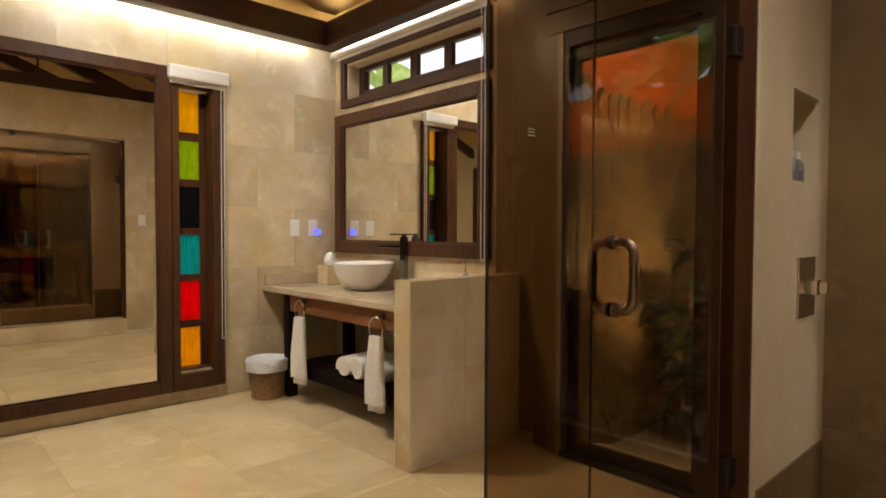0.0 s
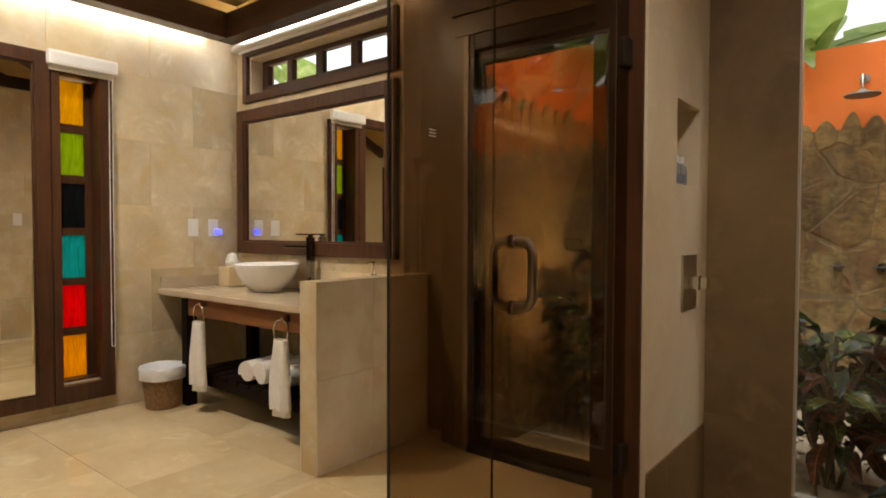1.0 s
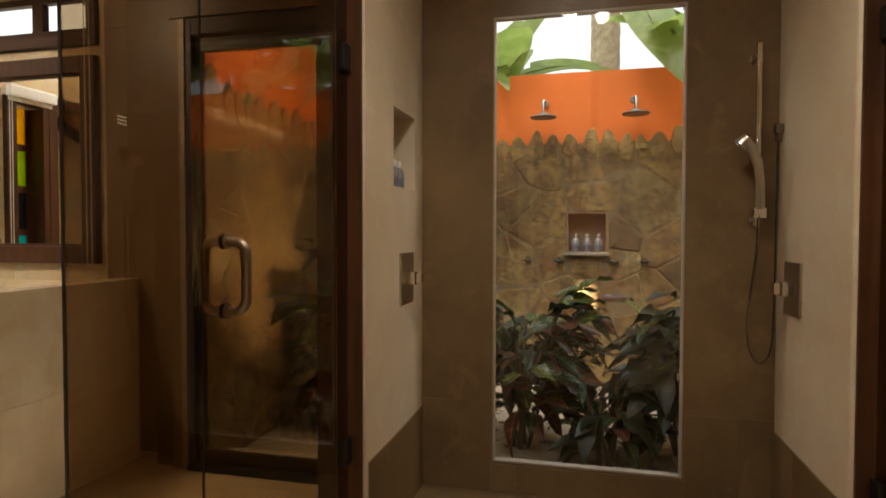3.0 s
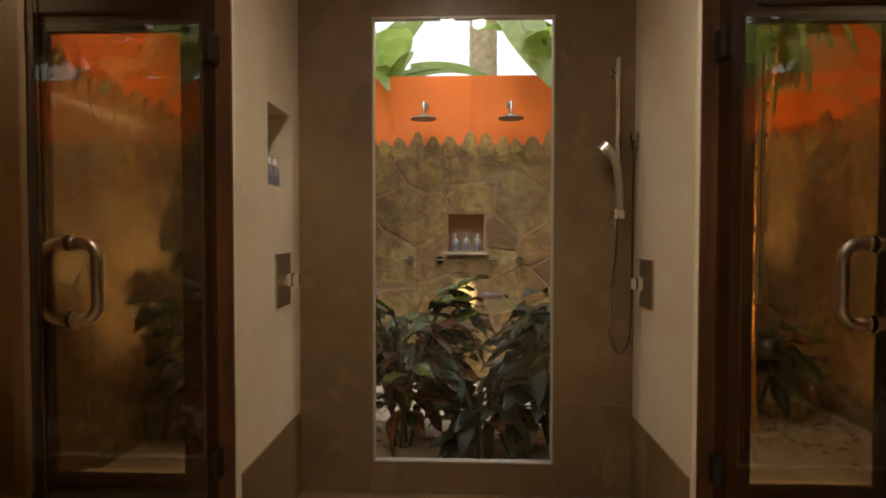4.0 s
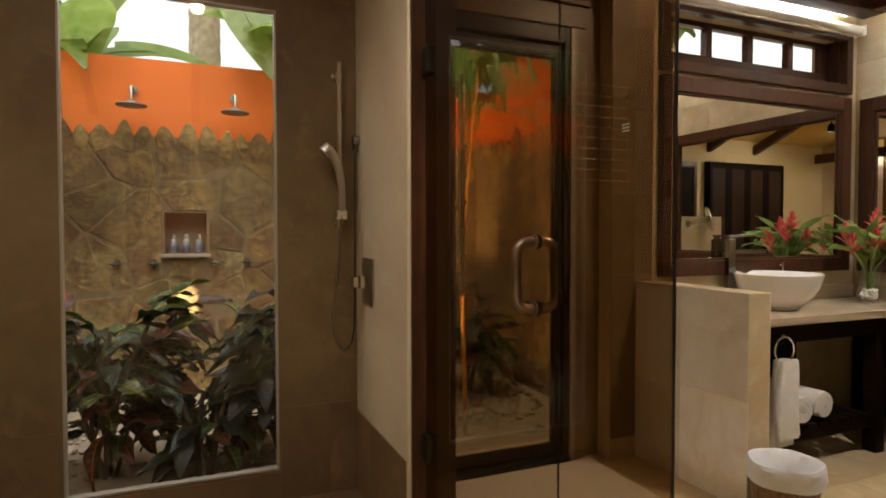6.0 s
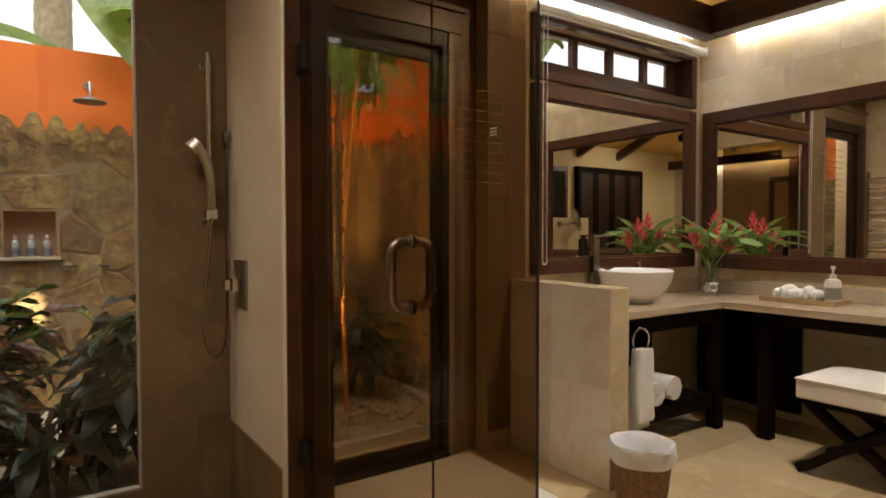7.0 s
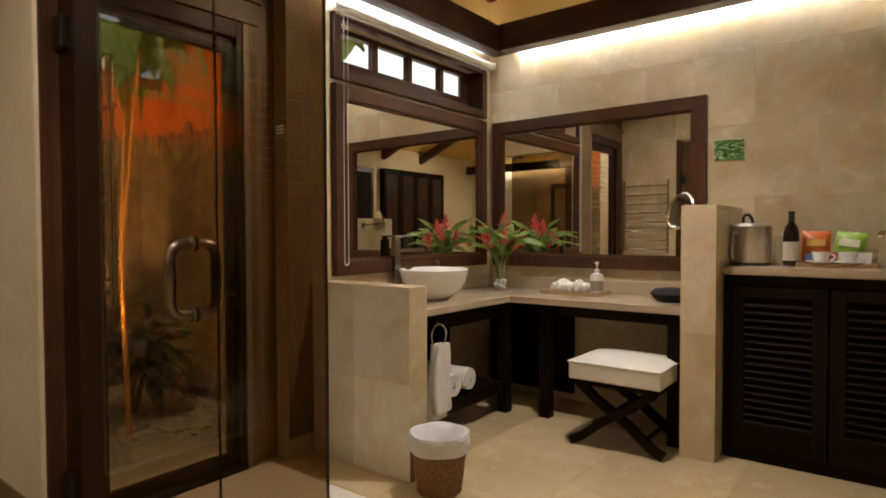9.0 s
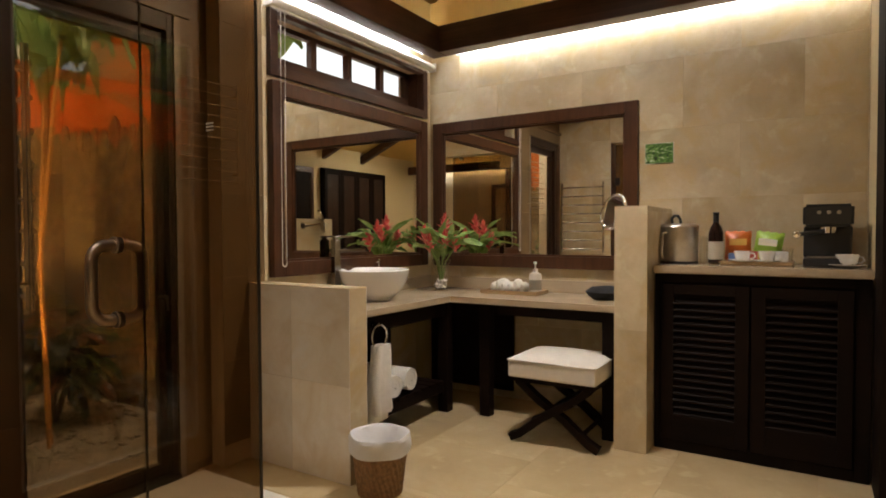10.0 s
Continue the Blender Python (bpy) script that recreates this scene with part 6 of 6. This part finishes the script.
def face_cloth(x, y, z, turn):
    bm = B()
    for k, (dx, h) in enumerate(((-0.035, 0.050), (0.0, 0.065), (0.035, 0.050))):
        rows = []
        for i in range(9):
            t = i / 8
            r = 0.026 * math.sin(math.pi * (0.1 + 0.8 * t)) * (1.1 if k == 1 else 1)
            rows.append([bm.verts.new((dx + r * math.cos(a), (t - 0.5) * 0.11, h * 0.5 + h * 0.5 * math.sin(a) * (0.5 + 0.5 * math.sin(math.pi * (0.1 + 0.8 * t))))) for a in (2 * math.pi * q / 12 for q in range(12))])
        for a, b in zip(rows, rows[1:]):
            for q in range(12):
                bm.faces.new((a[q], a[(q + 1) % 12], b[(q + 1) % 12], b[q]))
        bm.faces.new(rows[0])
        bm.faces.new(rows[-1])
    bmesh.ops.transform(bm, matrix=pose(x, y, z, 0, 0, turn) @ Matrix.Diagonal((1.2, 1.2, 1.35, 1)), verts=bm.verts)
    return tagged(part("face_cloth", bm, M_TOWEL, smooth=True), "small white face cloth folded into a fan", "towel", "face cloths")


face_cloth(3.63, 1.80, 0.763, 80)
face_cloth(3.63, 1.69, 0.763, 100)
pump_bottle(3.63, 1.57, 0.763, 0.20, 0.04, plain_mat("cream lotion bottle", (0.62, 0.56, 0.46), 0.3, 0, 0.04), "cream lotion pump bottle with an olive paper wrap", plain_mat("olive grey paper", (0.24, 0.22, 0.17), 0.6))
bm = B()
lathe(bm, [(0.0, 0.0), (0.08, 0.0), (0.11, 0.02), (0.12, 0.045), (0.09, 0.07), (0.03, 0.078), (0.0, 0.078)], (3.60, 1.10, 0.753), 24, 0.05)
tagged(part("hairdryer_bag", bm, plain_mat("black cloth", (0.012, 0.012, 0.013), 0.85, 0, 0.3, 30, 0.3), smooth=True), "soft black cloth bag lying on the vanity top", "bag")

# near black panels added here cover the pale wall under the vanity
tagged(part("vanity_back_panel", boxes((2.37, 2.47, 0.06, 3.29, 2.485, 0.712)), M_BLACK), "added near black panel behind the vanity shelf", "panel")

sp = empty("vanity_side_panel", (XR - 0.04, 2.13, 0.06), "added near black panel under the corner of the vanity", "panel")
part("board", boxes((XR - 0.045, 1.84, 0.10, XR - 0.03, 2.43, 0.67)), M_BLACK, sp)
part("stile", boxes((XR - 0.05, 1.80, 0.06, XR - 0.03, 1.839, 0.712), bev=0.002), M_BLACK, sp)
part("stile", boxes((XR - 0.05, 2.431, 0.06, XR - 0.03, 2.468, 0.712), bev=0.002), M_BLACK, sp)
part("rail", boxes((XR - 0.05, 1.84, 0.06, XR - 0.03, 2.43, 0.099), bev=0.002), M_BLACK, sp)
part("rail", boxes((XR - 0.05, 1.84, 0.671, XR - 0.03, 2.43, 0.712), bev=0.002), M_BLACK, sp)
tagged(part("low_rail", boxes((XR - 0.09, 0.97, 0.22, XR - 0.06, 1.79, 0.29), bev=0.003), M_BLACK), "near black wooden rail low under the vanity", "rail")

# folding stool
st = empty("vanity_stool", (3.22, 1.235, 0), "dark wooden crossed-leg stool with a white padded seat", "stool")
SX0, SX1, SY0, SY1 = 3.04, 3.46, 0.99, 1.48
bm = B()
rows = []
for i in range(13):
    for_t = i / 12
    row = []
    for k in range(13):
        s = k / 12
        edge = (math.sin(math.pi * for_t) * math.sin(math.pi * s)) ** 0.28
        row.append(bm.verts.new((SX0 + (SX1 - SX0) * s, SY0 + (SY1 - SY0) * for_t, 0.452 + 0.034 * edge)))
    rows.append(row)
for a, b in zip(rows, rows[1:]):
    for k in range(12):
        bm.faces.new((a[k], a[k + 1], b[k + 1], b[k]))
part("seat_cushion", bm, M_CLOTH, st, "white padded cushion", True)
part("seat_box", boxes((SX0, SY0, 0.360, SX1, SY1, 0.4535), bev=0.012), M_CLOTH, st)
bm = B()
pip = [(SX0, SY0, 0.454), (SX1, SY0, 0.454), (SX1, SY1, 0.454), (SX0, SY1, 0.454)]
for a, b in zip(pip, pip[1:] + pip[:1]):
    tube(bm, [a, b], 0.005, 6)
part("piping", bm, M_CLOTH, st, smooth=True)
part("seat_rail", boxes((SX0 + 0.01, SY0 + 0.01, 0.336, SX1 - 0.01, SY1 - 0.01, 0.3595)), M_BLACK, st)
for x in (SX0 + 0.05, SX1 - 0.05):
    for sgn in (-1, 1):
        pts = [(x + 0.012 * sgn, 1.235 + sgn * 0.21, 0.338), (x + 0.012 * sgn, 1.235 + sgn * 0.10, 0.25), (x + 0.012 * sgn, 1.235 - sgn * 0.06, 0.15), (x + 0.012 * sgn, 1.235 - sgn * 0.19, 0.045), (x + 0.012 * sgn, 1.235 - sgn * 0.245, 0.018)]
        bm = B()
        tube(bm, pts, 0.029, 4)
        part("leg", bm, M_BLACK, st)
for sgn in (-1, 1):
    bm = B()
    cyl(bm, (SX0 + 0.05, 1.235 + sgn * 0.15, 0.08), (SX1 - 0.05, 1.235 + sgn * 0.15, 0.08), 0.012)
    part("stretcher", bm, M_BLACK, st)

# magnifying mirror on the pier
mm = empty("magnifying_mirror", (3.45, 0.95, 1.2), "round chrome magnifying mirror on a swing arm", "mirror")
bm = B()
tube(bm, [(3.62, 0.951, 1.22), (3.60, 1.0, 1.22), (3.47, 1.02, 1.24)], 0.009, 10)
cyl(bm, (3.62, 0.9505, 1.22), (3.62, 0.958, 1.22), 0.03)
part("arm", bm, M_CHROME, mm, smooth=True)
nrm = Vector((-0.75, 0.55, 0.25)).normalized()
mc = Vector((3.45, 1.02, 1.265))
bm = B()
tube(bm, ring_pts(mc, nrm, 0.098, 40), 0.010, 10, True)
part("rim", bm, M_CHROME, mm, smooth=True)
bm = B()
cyl(bm, mc - nrm * 0.006, mc + nrm * 0.004, 0.095, n=40)
part("mirror_glass", bm, M_MIRROR, mm)

# small picture of foliage
M_PRINT, pnt, pb = mat("foliage print")
pn = noise_tex(pnt, coords(pnt, (1.0, 1.0, 1.8)), 17, 5, 0.6, 2.0)
link(pnt, ramp(pnt, pn, [(0.36, (0.010, 0.022, 0.008)), (0.47, (0.06, 0.15, 0.025)), (0.56, (0.16, 0.30, 0.07)), (0.66, (0.62, 0.68, 0.52))]), pb.inputs["Base Color"])
pb.inputs["Roughness"].default_value = 0.35
pic = empty("picture_card", (XR, 0.853, 1.56), "small green foliage print mounted on the tiled wall", "picture")
part("board", boxes((XR, 0.771, 1.562, XR - 0.006, 0.936, 1.684)), M_WHITE, pic)
part("print", boxes((XR - 0.0065, 0.773, 1.564, XR - 0.008, 0.934, 1.682)), M_PRINT, pic)

BZ = 0.976
bk = empty("ice_bucket", (3.60, 0.69, BZ), "brushed steel ice bucket with a lid and a curled black handle", "ice bucket")
bm = B()
lathe(bm, [(0.0, 0.0), (0.098, 0.0), (0.102, 0.006), (0.104, 0.19), (0.107, 0.20), (0.104, 0.206), (0.0, 0.208)], (3.60, 0.70, BZ), 40)
part("body", bm, M_STEEL, bk, smooth=True)
bm = B()
lathe(bm, [(0.106, 0.0), (0.106, 0.012), (0.1045, 0.013)], (3.60, 0.70, BZ), 40)
part("base_ring", bm, M_BLACKPLASTIC, bk, smooth=True)
bm = B()
lathe(bm, [(0.105, 0.2065), (0.095, 0.216), (0.0, 0.222)], (3.60, 0.70, BZ), 40)
part("lid", bm, M_STEEL, bk, smooth=True)
bm = B()
tube(bm, [(3.54, 0.72, BZ + 0.221), (3.535, 0.722, BZ + 0.245), (3.54, 0.712, BZ + 0.262), (3.55, 0.695, BZ + 0.262), (3.558, 0.684, BZ + 0.246), (3.562, 0.68, BZ + 0.221)], 0.008, 8)
part("lid_handle", bm, M_BLACKPLASTIC, bk, smooth=True)
bm = B()
tube(bm, [(3.51, 0.745, BZ + 0.17), (3.485, 0.76, BZ + 0.165), (3.48, 0.765, BZ + 0.06), (3.485, 0.76, BZ + 0.03)], 0.008, 8)
part("tongs", bm, M_STEEL, bk, smooth=True)


def drinking_glass(x, y, h, r):
    bm = B()
    lathe(bm, [(0.0, 0.0), (r * 0.82, 0.0), (r * 0.85, 0.006), (r, h), (r - 0.003, h), (r * 0.8, 0.012), (0.0, 0.011)], (x, y, BZ), 28)
    return tagged(part("drinking_glass", bm, M_VASE, smooth=True), "clear straight drinking glass on the bar top", "glass", "drinking glasses")


drinking_glass(3.63, 0.565, 0.15, 0.032)
drinking_glass(3.72, 0.545, 0.15, 0.032)
wb = empty("wine_bottle", (3.60, 0.508, BZ), "dark brown wine bottle with a pale paper label", "bottle")
bm = B()
lathe(bm, [(0.0, 0.004), (0.034, 0.0), (0.037, 0.006), (0.037, 0.165), (0.030, 0.195), (0.0145, 0.22), (0.0135, 0.265), (0.0155, 0.267), (0.0155, 0.277), (0.0, 0.278)], (3.60, 0.508, BZ), 28)
part("body", bm, plain_mat("dark bottle glass", (0.020, 0.008, 0.006), 0.08), wb, smooth=True)
bm = B()
lathe(bm, [(0.0378, 0.026), (0.0378, 0.122)], (3.60, 0.508, BZ), 28)
part("paper_label", bm, plain_mat("pale bottle paper", (0.62, 0.56, 0.44), 0.6), wb)
bm = B()
lathe(bm, [(0.0150, 0.225), (0.0142, 0.266), (0.0160, 0.2675), (0.0160, 0.2785), (0.0, 0.2795)], (3.60, 0.508, BZ), 20)
part("capsule", bm, M_BLACKPLASTIC, wb, smooth=True)


def snack_bag(x, y, z, w, h, color, accent, tilt, lbl):
    s = empty("snack_bag", (x, y, z), lbl, "snack bag", "snack bags")
    bm = B()
    rows = []
    for i in range(13):
        t = i / 12
        th = 0.028 * math.sin(math.pi * t) ** 0.6
        rows.append([[bm.verts.new((sx * th * math.sin(math.pi * (k / 10)) ** 0.5, (k / 10 - 0.5) * w * (1 - 0.04 * math.sin(math.pi * t)), h * t + 0.004 * math.sin(k * 2.3) * (t > 0.9))) for k in range(11)] for sx in (-1, 1)])
    for a, b in zip(rows, rows[1:]):
        for side in (0, 1):
            for k in range(10):
                bm.faces.new((a[side][k], a[side][k + 1], b[side][k + 1], b[side][k]))
    bmesh.ops.remove_doubles(bm, verts=bm.verts, dist=0.0004)
    bmesh.ops.transform(bm, matrix=pose(x, y, z + 0.003, tilt[0], tilt[1], tilt[2]), verts=bm.verts)
    part("bag", bm, plain_mat(lbl.split()[0] + " foil", color, 0.3, 0, 0.2, 25), s, smooth=True)
    bm = B()
    box(bm, -0.032, -w * 0.32, h * 0.5, -0.029, w * 0.32, h * 0.72)
    bmesh.ops.transform(bm, matrix=pose(x, y, z + 0.003, tilt[0], tilt[1], tilt[2]), verts=bm.verts)
    part("print_bar", bm, plain_mat(lbl.split()[0] + " print", accent, 0.4), s)
    return s


tray2 = empty("tea_tray", (3.62, 0.30, BZ), "low brown tray with cups and sachets on the bar top", "tray")
part("tray_base", boxes((3.50, 0.145, BZ, 3.76, 0.475, BZ + 0.010), bev=0.003), M_TRAY, tray2)
part("tray_rim", boxes((3.50, 0.145, BZ + 0.0105, 3.51, 0.475, BZ + 0.02), (3.75, 0.145, BZ + 0.0105, 3.76, 0.475, BZ + 0.02), (3.51, 0.145, BZ + 0.0105, 3.75, 0.175, BZ + 0.02), (3.51, 0.465, BZ + 0.0105, 3.75, 0.475, BZ + 0.02)), M_TRAY, tray2)
snack_bag(3.70, 0.410, BZ + 0.011, 0.132, 0.165, (0.60, 0.14, 0.02), (0.75, 0.45, 0.10), (0, 10, 4), "orange foil snack bag standing on the tray")
snack_bag(3.70, 0.278, BZ + 0.011, 0.138, 0.162, (0.30, 0.48, 0.06), (0.75, 0.72, 0.55), (7, 12, -6), "green foil snack bag leaning on the tray")


def cup_saucer(x, y, z, s=1.0):
    c = empty("cup_and_saucer", (x, y, z), "white ceramic coffee cup on its saucer", "cup", "coffee cups")
    bm = B()
    lathe(bm, [(0.0, 0.0), (0.035 * s, 0.0), (0.072 * s, 0.014), (0.073 * s, 0.017), (0.030 * s, 0.006), (0.0, 0.006)], (x, y, z + 0.001), 32)
    part("saucer", bm, M_CERAMIC, c, smooth=True)
    bm = B()
    lathe(bm, [(0.0, 0.008), (0.024 * s, 0.008), (0.036 * s, 0.025), (0.042 * s, 0.062), (0.039 * s, 0.062), (0.032 * s, 0.026), (0.0, 0.016)], (x, y, z + 0.001), 32)
    part("cup", bm, M_CERAMIC, c, smooth=True)
    bm = B()
    tube(bm, [(x + p, y - 0.036 * s - q, z + r) for p, q, r in ((0, 0, 0.052), (0, 0.02, 0.050), (0, 0.026, 0.036), (0, 0.012, 0.022), (0, 0, 0.024))], 0.004, 8)
    part("handle", bm, M_CERAMIC, c, smooth=True)
    return c


cup_saucer(3.55, 0.375, BZ + 0.011, 0.95)
cup_saucer(3.55, 0.262, BZ + 0.011, 0.95)
cup_saucer(3.50, -0.075, BZ + 0.001, 1.15)
for k, (y, c) in enumerate(((0.42, (0.10, 0.16, 0.35)), (0.34, (0.45, 0.08, 0.06)), (0.28, (0.55, 0.40, 0.10)), (0.20, (0.70, 0.68, 0.62)))):
    tagged(part("sachet", boxes((3.62, y - 0.03, BZ + 0.012, 3.66, y + 0.03, BZ + 0.06 + 0.01 * (k % 2)), bev=0.005), plain_mat("sachet paper", c, 0.5, 0, 0.2, 40)), "small paper drink sachet on the tray", "sachet", "drink sachets")
drinking_glass(3.66, 0.185, 0.085, 0.038)

cm = empty("coffee_machine", (3.62, 0.0, BZ), "black espresso machine with a steel filter handle", "coffee machine")
part("base", boxes((3.47, -0.10, BZ + 0.001, 3.76, 0.105, BZ + 0.045), bev=0.012), M_BLACKPLASTIC, cm)
part("drip_grid", boxes((3.475, -0.085, BZ + 0.046, 3.585, 0.09, BZ + 0.051), bev=0.001), M_STEEL, cm)
part("tower", boxes((3.60, -0.10, BZ + 0.045, 3.76, 0.105, BZ + 0.20), bev=0.010), M_BLACKPLASTIC, cm)
bm = B()
vs = box(bm, 3.485, -0.102, BZ + 0.195, 3.76, 0.107, BZ + 0.305)
for v in vs:
    if v.co.x < 3.6 and v.co.z < BZ + 0.25:
        v.co.x += 0.03
bmesh.ops.bevel(bm, geom=list(bm.edges), offset=0.014, segments=3, affect="EDGES")
part("head", bm, M_BLACKPLASTIC, cm)
bm = B()
cyl(bm, (3.55, 0.0, BZ + 0.195), (3.55, 0.0, BZ + 0.165), 0.036, 0.03, 24)
part("brew_group", bm, M_CHROME, cm, smooth=True)
bm = B()
tube(bm, [(3.53, 0.02, BZ + 0.175), (3.47, 0.085, BZ + 0.165), (3.43, 0.125, BZ + 0.16)], 0.011, 10)
part("filter_handle", bm, M_BLACKPLASTIC, cm, smooth=True)
bm = B()
bmesh.ops.create_uvsphere(bm, u_segments=16, v_segments=10, radius=0.018, matrix=Matrix.Translation((3.425, 0.13, BZ + 0.16)))
part("handle_cap", bm, M_CHROME, cm, smooth=True)
for y in (-0.04, 0.0, 0.04):
    bm = B()
    cyl(bm, (3.4855, y, BZ + 0.265), (3.478, y, BZ + 0.265), 0.009)
    part("button", bm, M_STEEL, cm)

# ---- the back of the room, seen in the mirrors ----
wd = empty("wardrobe", (-1.9, YB, 0), "tall dark stained wooden wardrobe with folding doors, closed", "wardrobe")
part("body", boxes((-2.86, YB + 0.002, 0, -0.94, YB + 0.10, 2.42)), M_BLACK, wd)
for k in range(4):
    a = -2.84 + k * 0.475
    dr = part("wardrobe_door", boxes((a, YB + 0.101, 0.03, a + 0.07, YB + 0.13, 2.40), (a + 0.395, YB + 0.101, 0.03, a + 0.465, YB + 0.13, 2.40), (a + 0.07, YB + 0.101, 0.03, a + 0.395, YB + 0.13, 0.16), (a + 0.07, YB + 0.101, 2.3, a + 0.395, YB + 0.13, 2.40), bev=0.004), M_BLACK, wd)
    part("door_panel", boxes((a + 0.06, YB + 0.102, 0.15, a + 0.405, YB + 0.115, 2.31)), M_DOOR, dr)
bd = empty("door_4", (-0.35, YB, 0), "dark stained wooden door in the back wall, closed", "door", kind="structure")
part("door_frame", boxes((-0.72, YB + 0.002, 0, -0.65, YB + 0.06, 2.4), (-0.05, YB + 0.002, 0, 0.02, YB + 0.06, 2.4), (-0.65, YB + 0.002, 2.3, -0.05, YB + 0.06, 2.4), bev=0.004), M_WOOD, bd)
part("door_leaf", boxes((-0.648, YB + 0.003, 0.01, -0.052, YB + 0.04, 2.298)), M_BLACK, bd)

# ---- stone pieces: floor, walls, half walls, shower skirting, garden ----
tiles(floor, "z", -0.003, 1, (XL, -1.6, -0.897, YL), [(-2.333, 1.859, -2.211, YL + 1), (-2.06, YD, 0, 9)], 0.61, 0.61, XL - 0.2, -1.8, M_FLOOR, gap=0.0008)
tiles(floor, "z", -0.003, 1, (0.897, -1.6, XR, YD), [(2.136, 1.831, 2.262, 9), (2.262, YR, 9, 9), (3.227, 0.781, 9, 0.95), (3.36, -0.265, 9, -0.175)], 0.61, 0.61, 0.70, -1.8, M_FLOOR, gap=0.0008)
tiles(floor, "z", -0.003, 1, (-0.897, -1.6, 0.897, 2.687), [(-0.897, 0.78, -0.727, 9), (0.727, 0.78, 0.897, 9), (-9, 0.78, 9, 9)], 0.61, 0.61, -0.91, -1.8, M_FLOOR, gap=0.0008)
tiles(floor, "z", -0.003, 1, (-0.727, 0.78, 0.727, 2.687), [], 0.30, 0.30, -0.76, 0.6, M_SHOWER)
tiles(wall_left, "x", XL - 0.003, 1, (-1.2, 0, YL, 2.70), [(1.40, 0.21, 1.70, 2.10)], 0.61, 0.43, -1.35, 0.03, M_TILE)
tiles(wall_right, "x", XR + 0.003, -1, (-0.17, 0, YR, 2.54), [], 0.61, 0.415, -0.50, 0.105, M_TILE)
tiles(wall_vanity_left, "y", YL + 0.003, -1, (XL, 0, -2.40, 2.70), [(-3.93, 2.16, -2.49, 2.42)], 0.61, 0.43, XL - 0.1, 0.03, M_TILE)
tiles(wall_vanity_left, "y", YL + 0.003, -1, (-2.40, 0, -2.06, 2.70), [], 0.61, 0.43, -2.40, 0.03, M_SHOWER)
tiles(wall_vanity_right, "y", YR + 0.003, -1, (2.24, 0, XR, 2.54), [(2.34, 2.03, 3.71, 2.315)], 0.61, 0.415, 1.8, 0.105, M_TILE)
tiles(wall_vanity_right, "y", YR + 0.003, -1, (1.98, 0, 2.24, 2.54), [], 0.61, 0.415, 1.98, 0.105, M_SHOWER)
# sides get the daylight-lightened stone, the near end plain wall stone
for par, x0, x1, y0, y1, h in ((half_left, -2.333, -2.211, 1.859, YL, 0.910), (half_right, 2.136, 2.262, 1.831, YR, 0.897)):
    tiles(par, "x", x1 - 0.003, 1, (y0, 0, y1, h), [], 0.42, 0.50, y0 - 0.05, -0.05, M_HALF_LIT, 0.0)
    tiles(par, "x", x0 + 0.003, -1, (y0, 0, y1, h), [], 0.42, 0.50, y0 - 0.05, -0.05, M_HALF_LIT, 0.0)
    tiles(par, "y", y0 + 0.003, -1, (x0 + 0.003, 0, x1 - 0.003, h), [], 0.5, 0.96, x0, -0.05, M_TILE, 0)
    tiles(par, "z", h, 1, (x0, y0, x1, y1), [], 0.5, 0.42, x0, y0, M_TILE, 0)
tiles(pier, "x", 3.230, -1, (0.781, 0, 0.95, 1.283), [], 0.5, 0.64, 0.7, 0, M_TILE, 0)
tiles(pier, "y", 0.784, -1, (3.230, 0, XR, 1.283), [], 0.5, 0.42, 3.2, 0, M_TILE, 0)
tiles(pier, "y", 0.947, 1, (3.230, 0, XR, 1.283), [], 0.5, 0.42, 3.2, 0, M_TILE, 0)
tiles(pier, "z", 1.283, 1, (3.227, 0.781, XR, 0.95), [], 0.45, 0.4, 3.2, 0.7, M_TILE, 0)
tiles(pillar_right, "x", 0.897, 1, (2.0, 0, 2.598, 2.6), [], 0.61, 0.43, 1.9, 0.03, M_TILE)
tiles(pillar_left, "x", -0.897, -1, (1.98, 0, 2.598, 2.6), [], 0.61, 0.43, 1.9, 0.03, M_TILE)
tiles(wall_shower, "y", 2.687, -1, (-0.727, 0, 0.727, 0.40), [(-0.412, 0.126, 0.393, 1)], 0.45, 0.40, -0.75, 0, M_SHOWER, 0, thick=0.006)
tiles(pillar_left, "x", -0.727, 1, (2.0, 0, 2.68, 0.36), [], 0.45, 0.36, 2.0, 0, M_SHOWER, 0, thick=0.006)
tiles(pillar_right, "x", 0.727, -1, (2.02, 0, 2.68, 0.36), [], 0.45, 0.36, 2.0, 0, M_SHOWER, 0, thick=0.006)
flagstones(garden_back, "y", GY, -1, GX0, GX1, -0.05, 1.83, (-0.16, 0.95, 0.17, 1.31), 3)
flagstones(garden_left, "x", GX0, 1, 2.68, GY - 0.04, -0.05, 1.83, None, 5, 0.21, 0.24)
flagstones(garden_right, "x", GX1, -1, 2.88, GY - 0.04, -0.05, 1.83, None, 7, 0.30, 0.48)
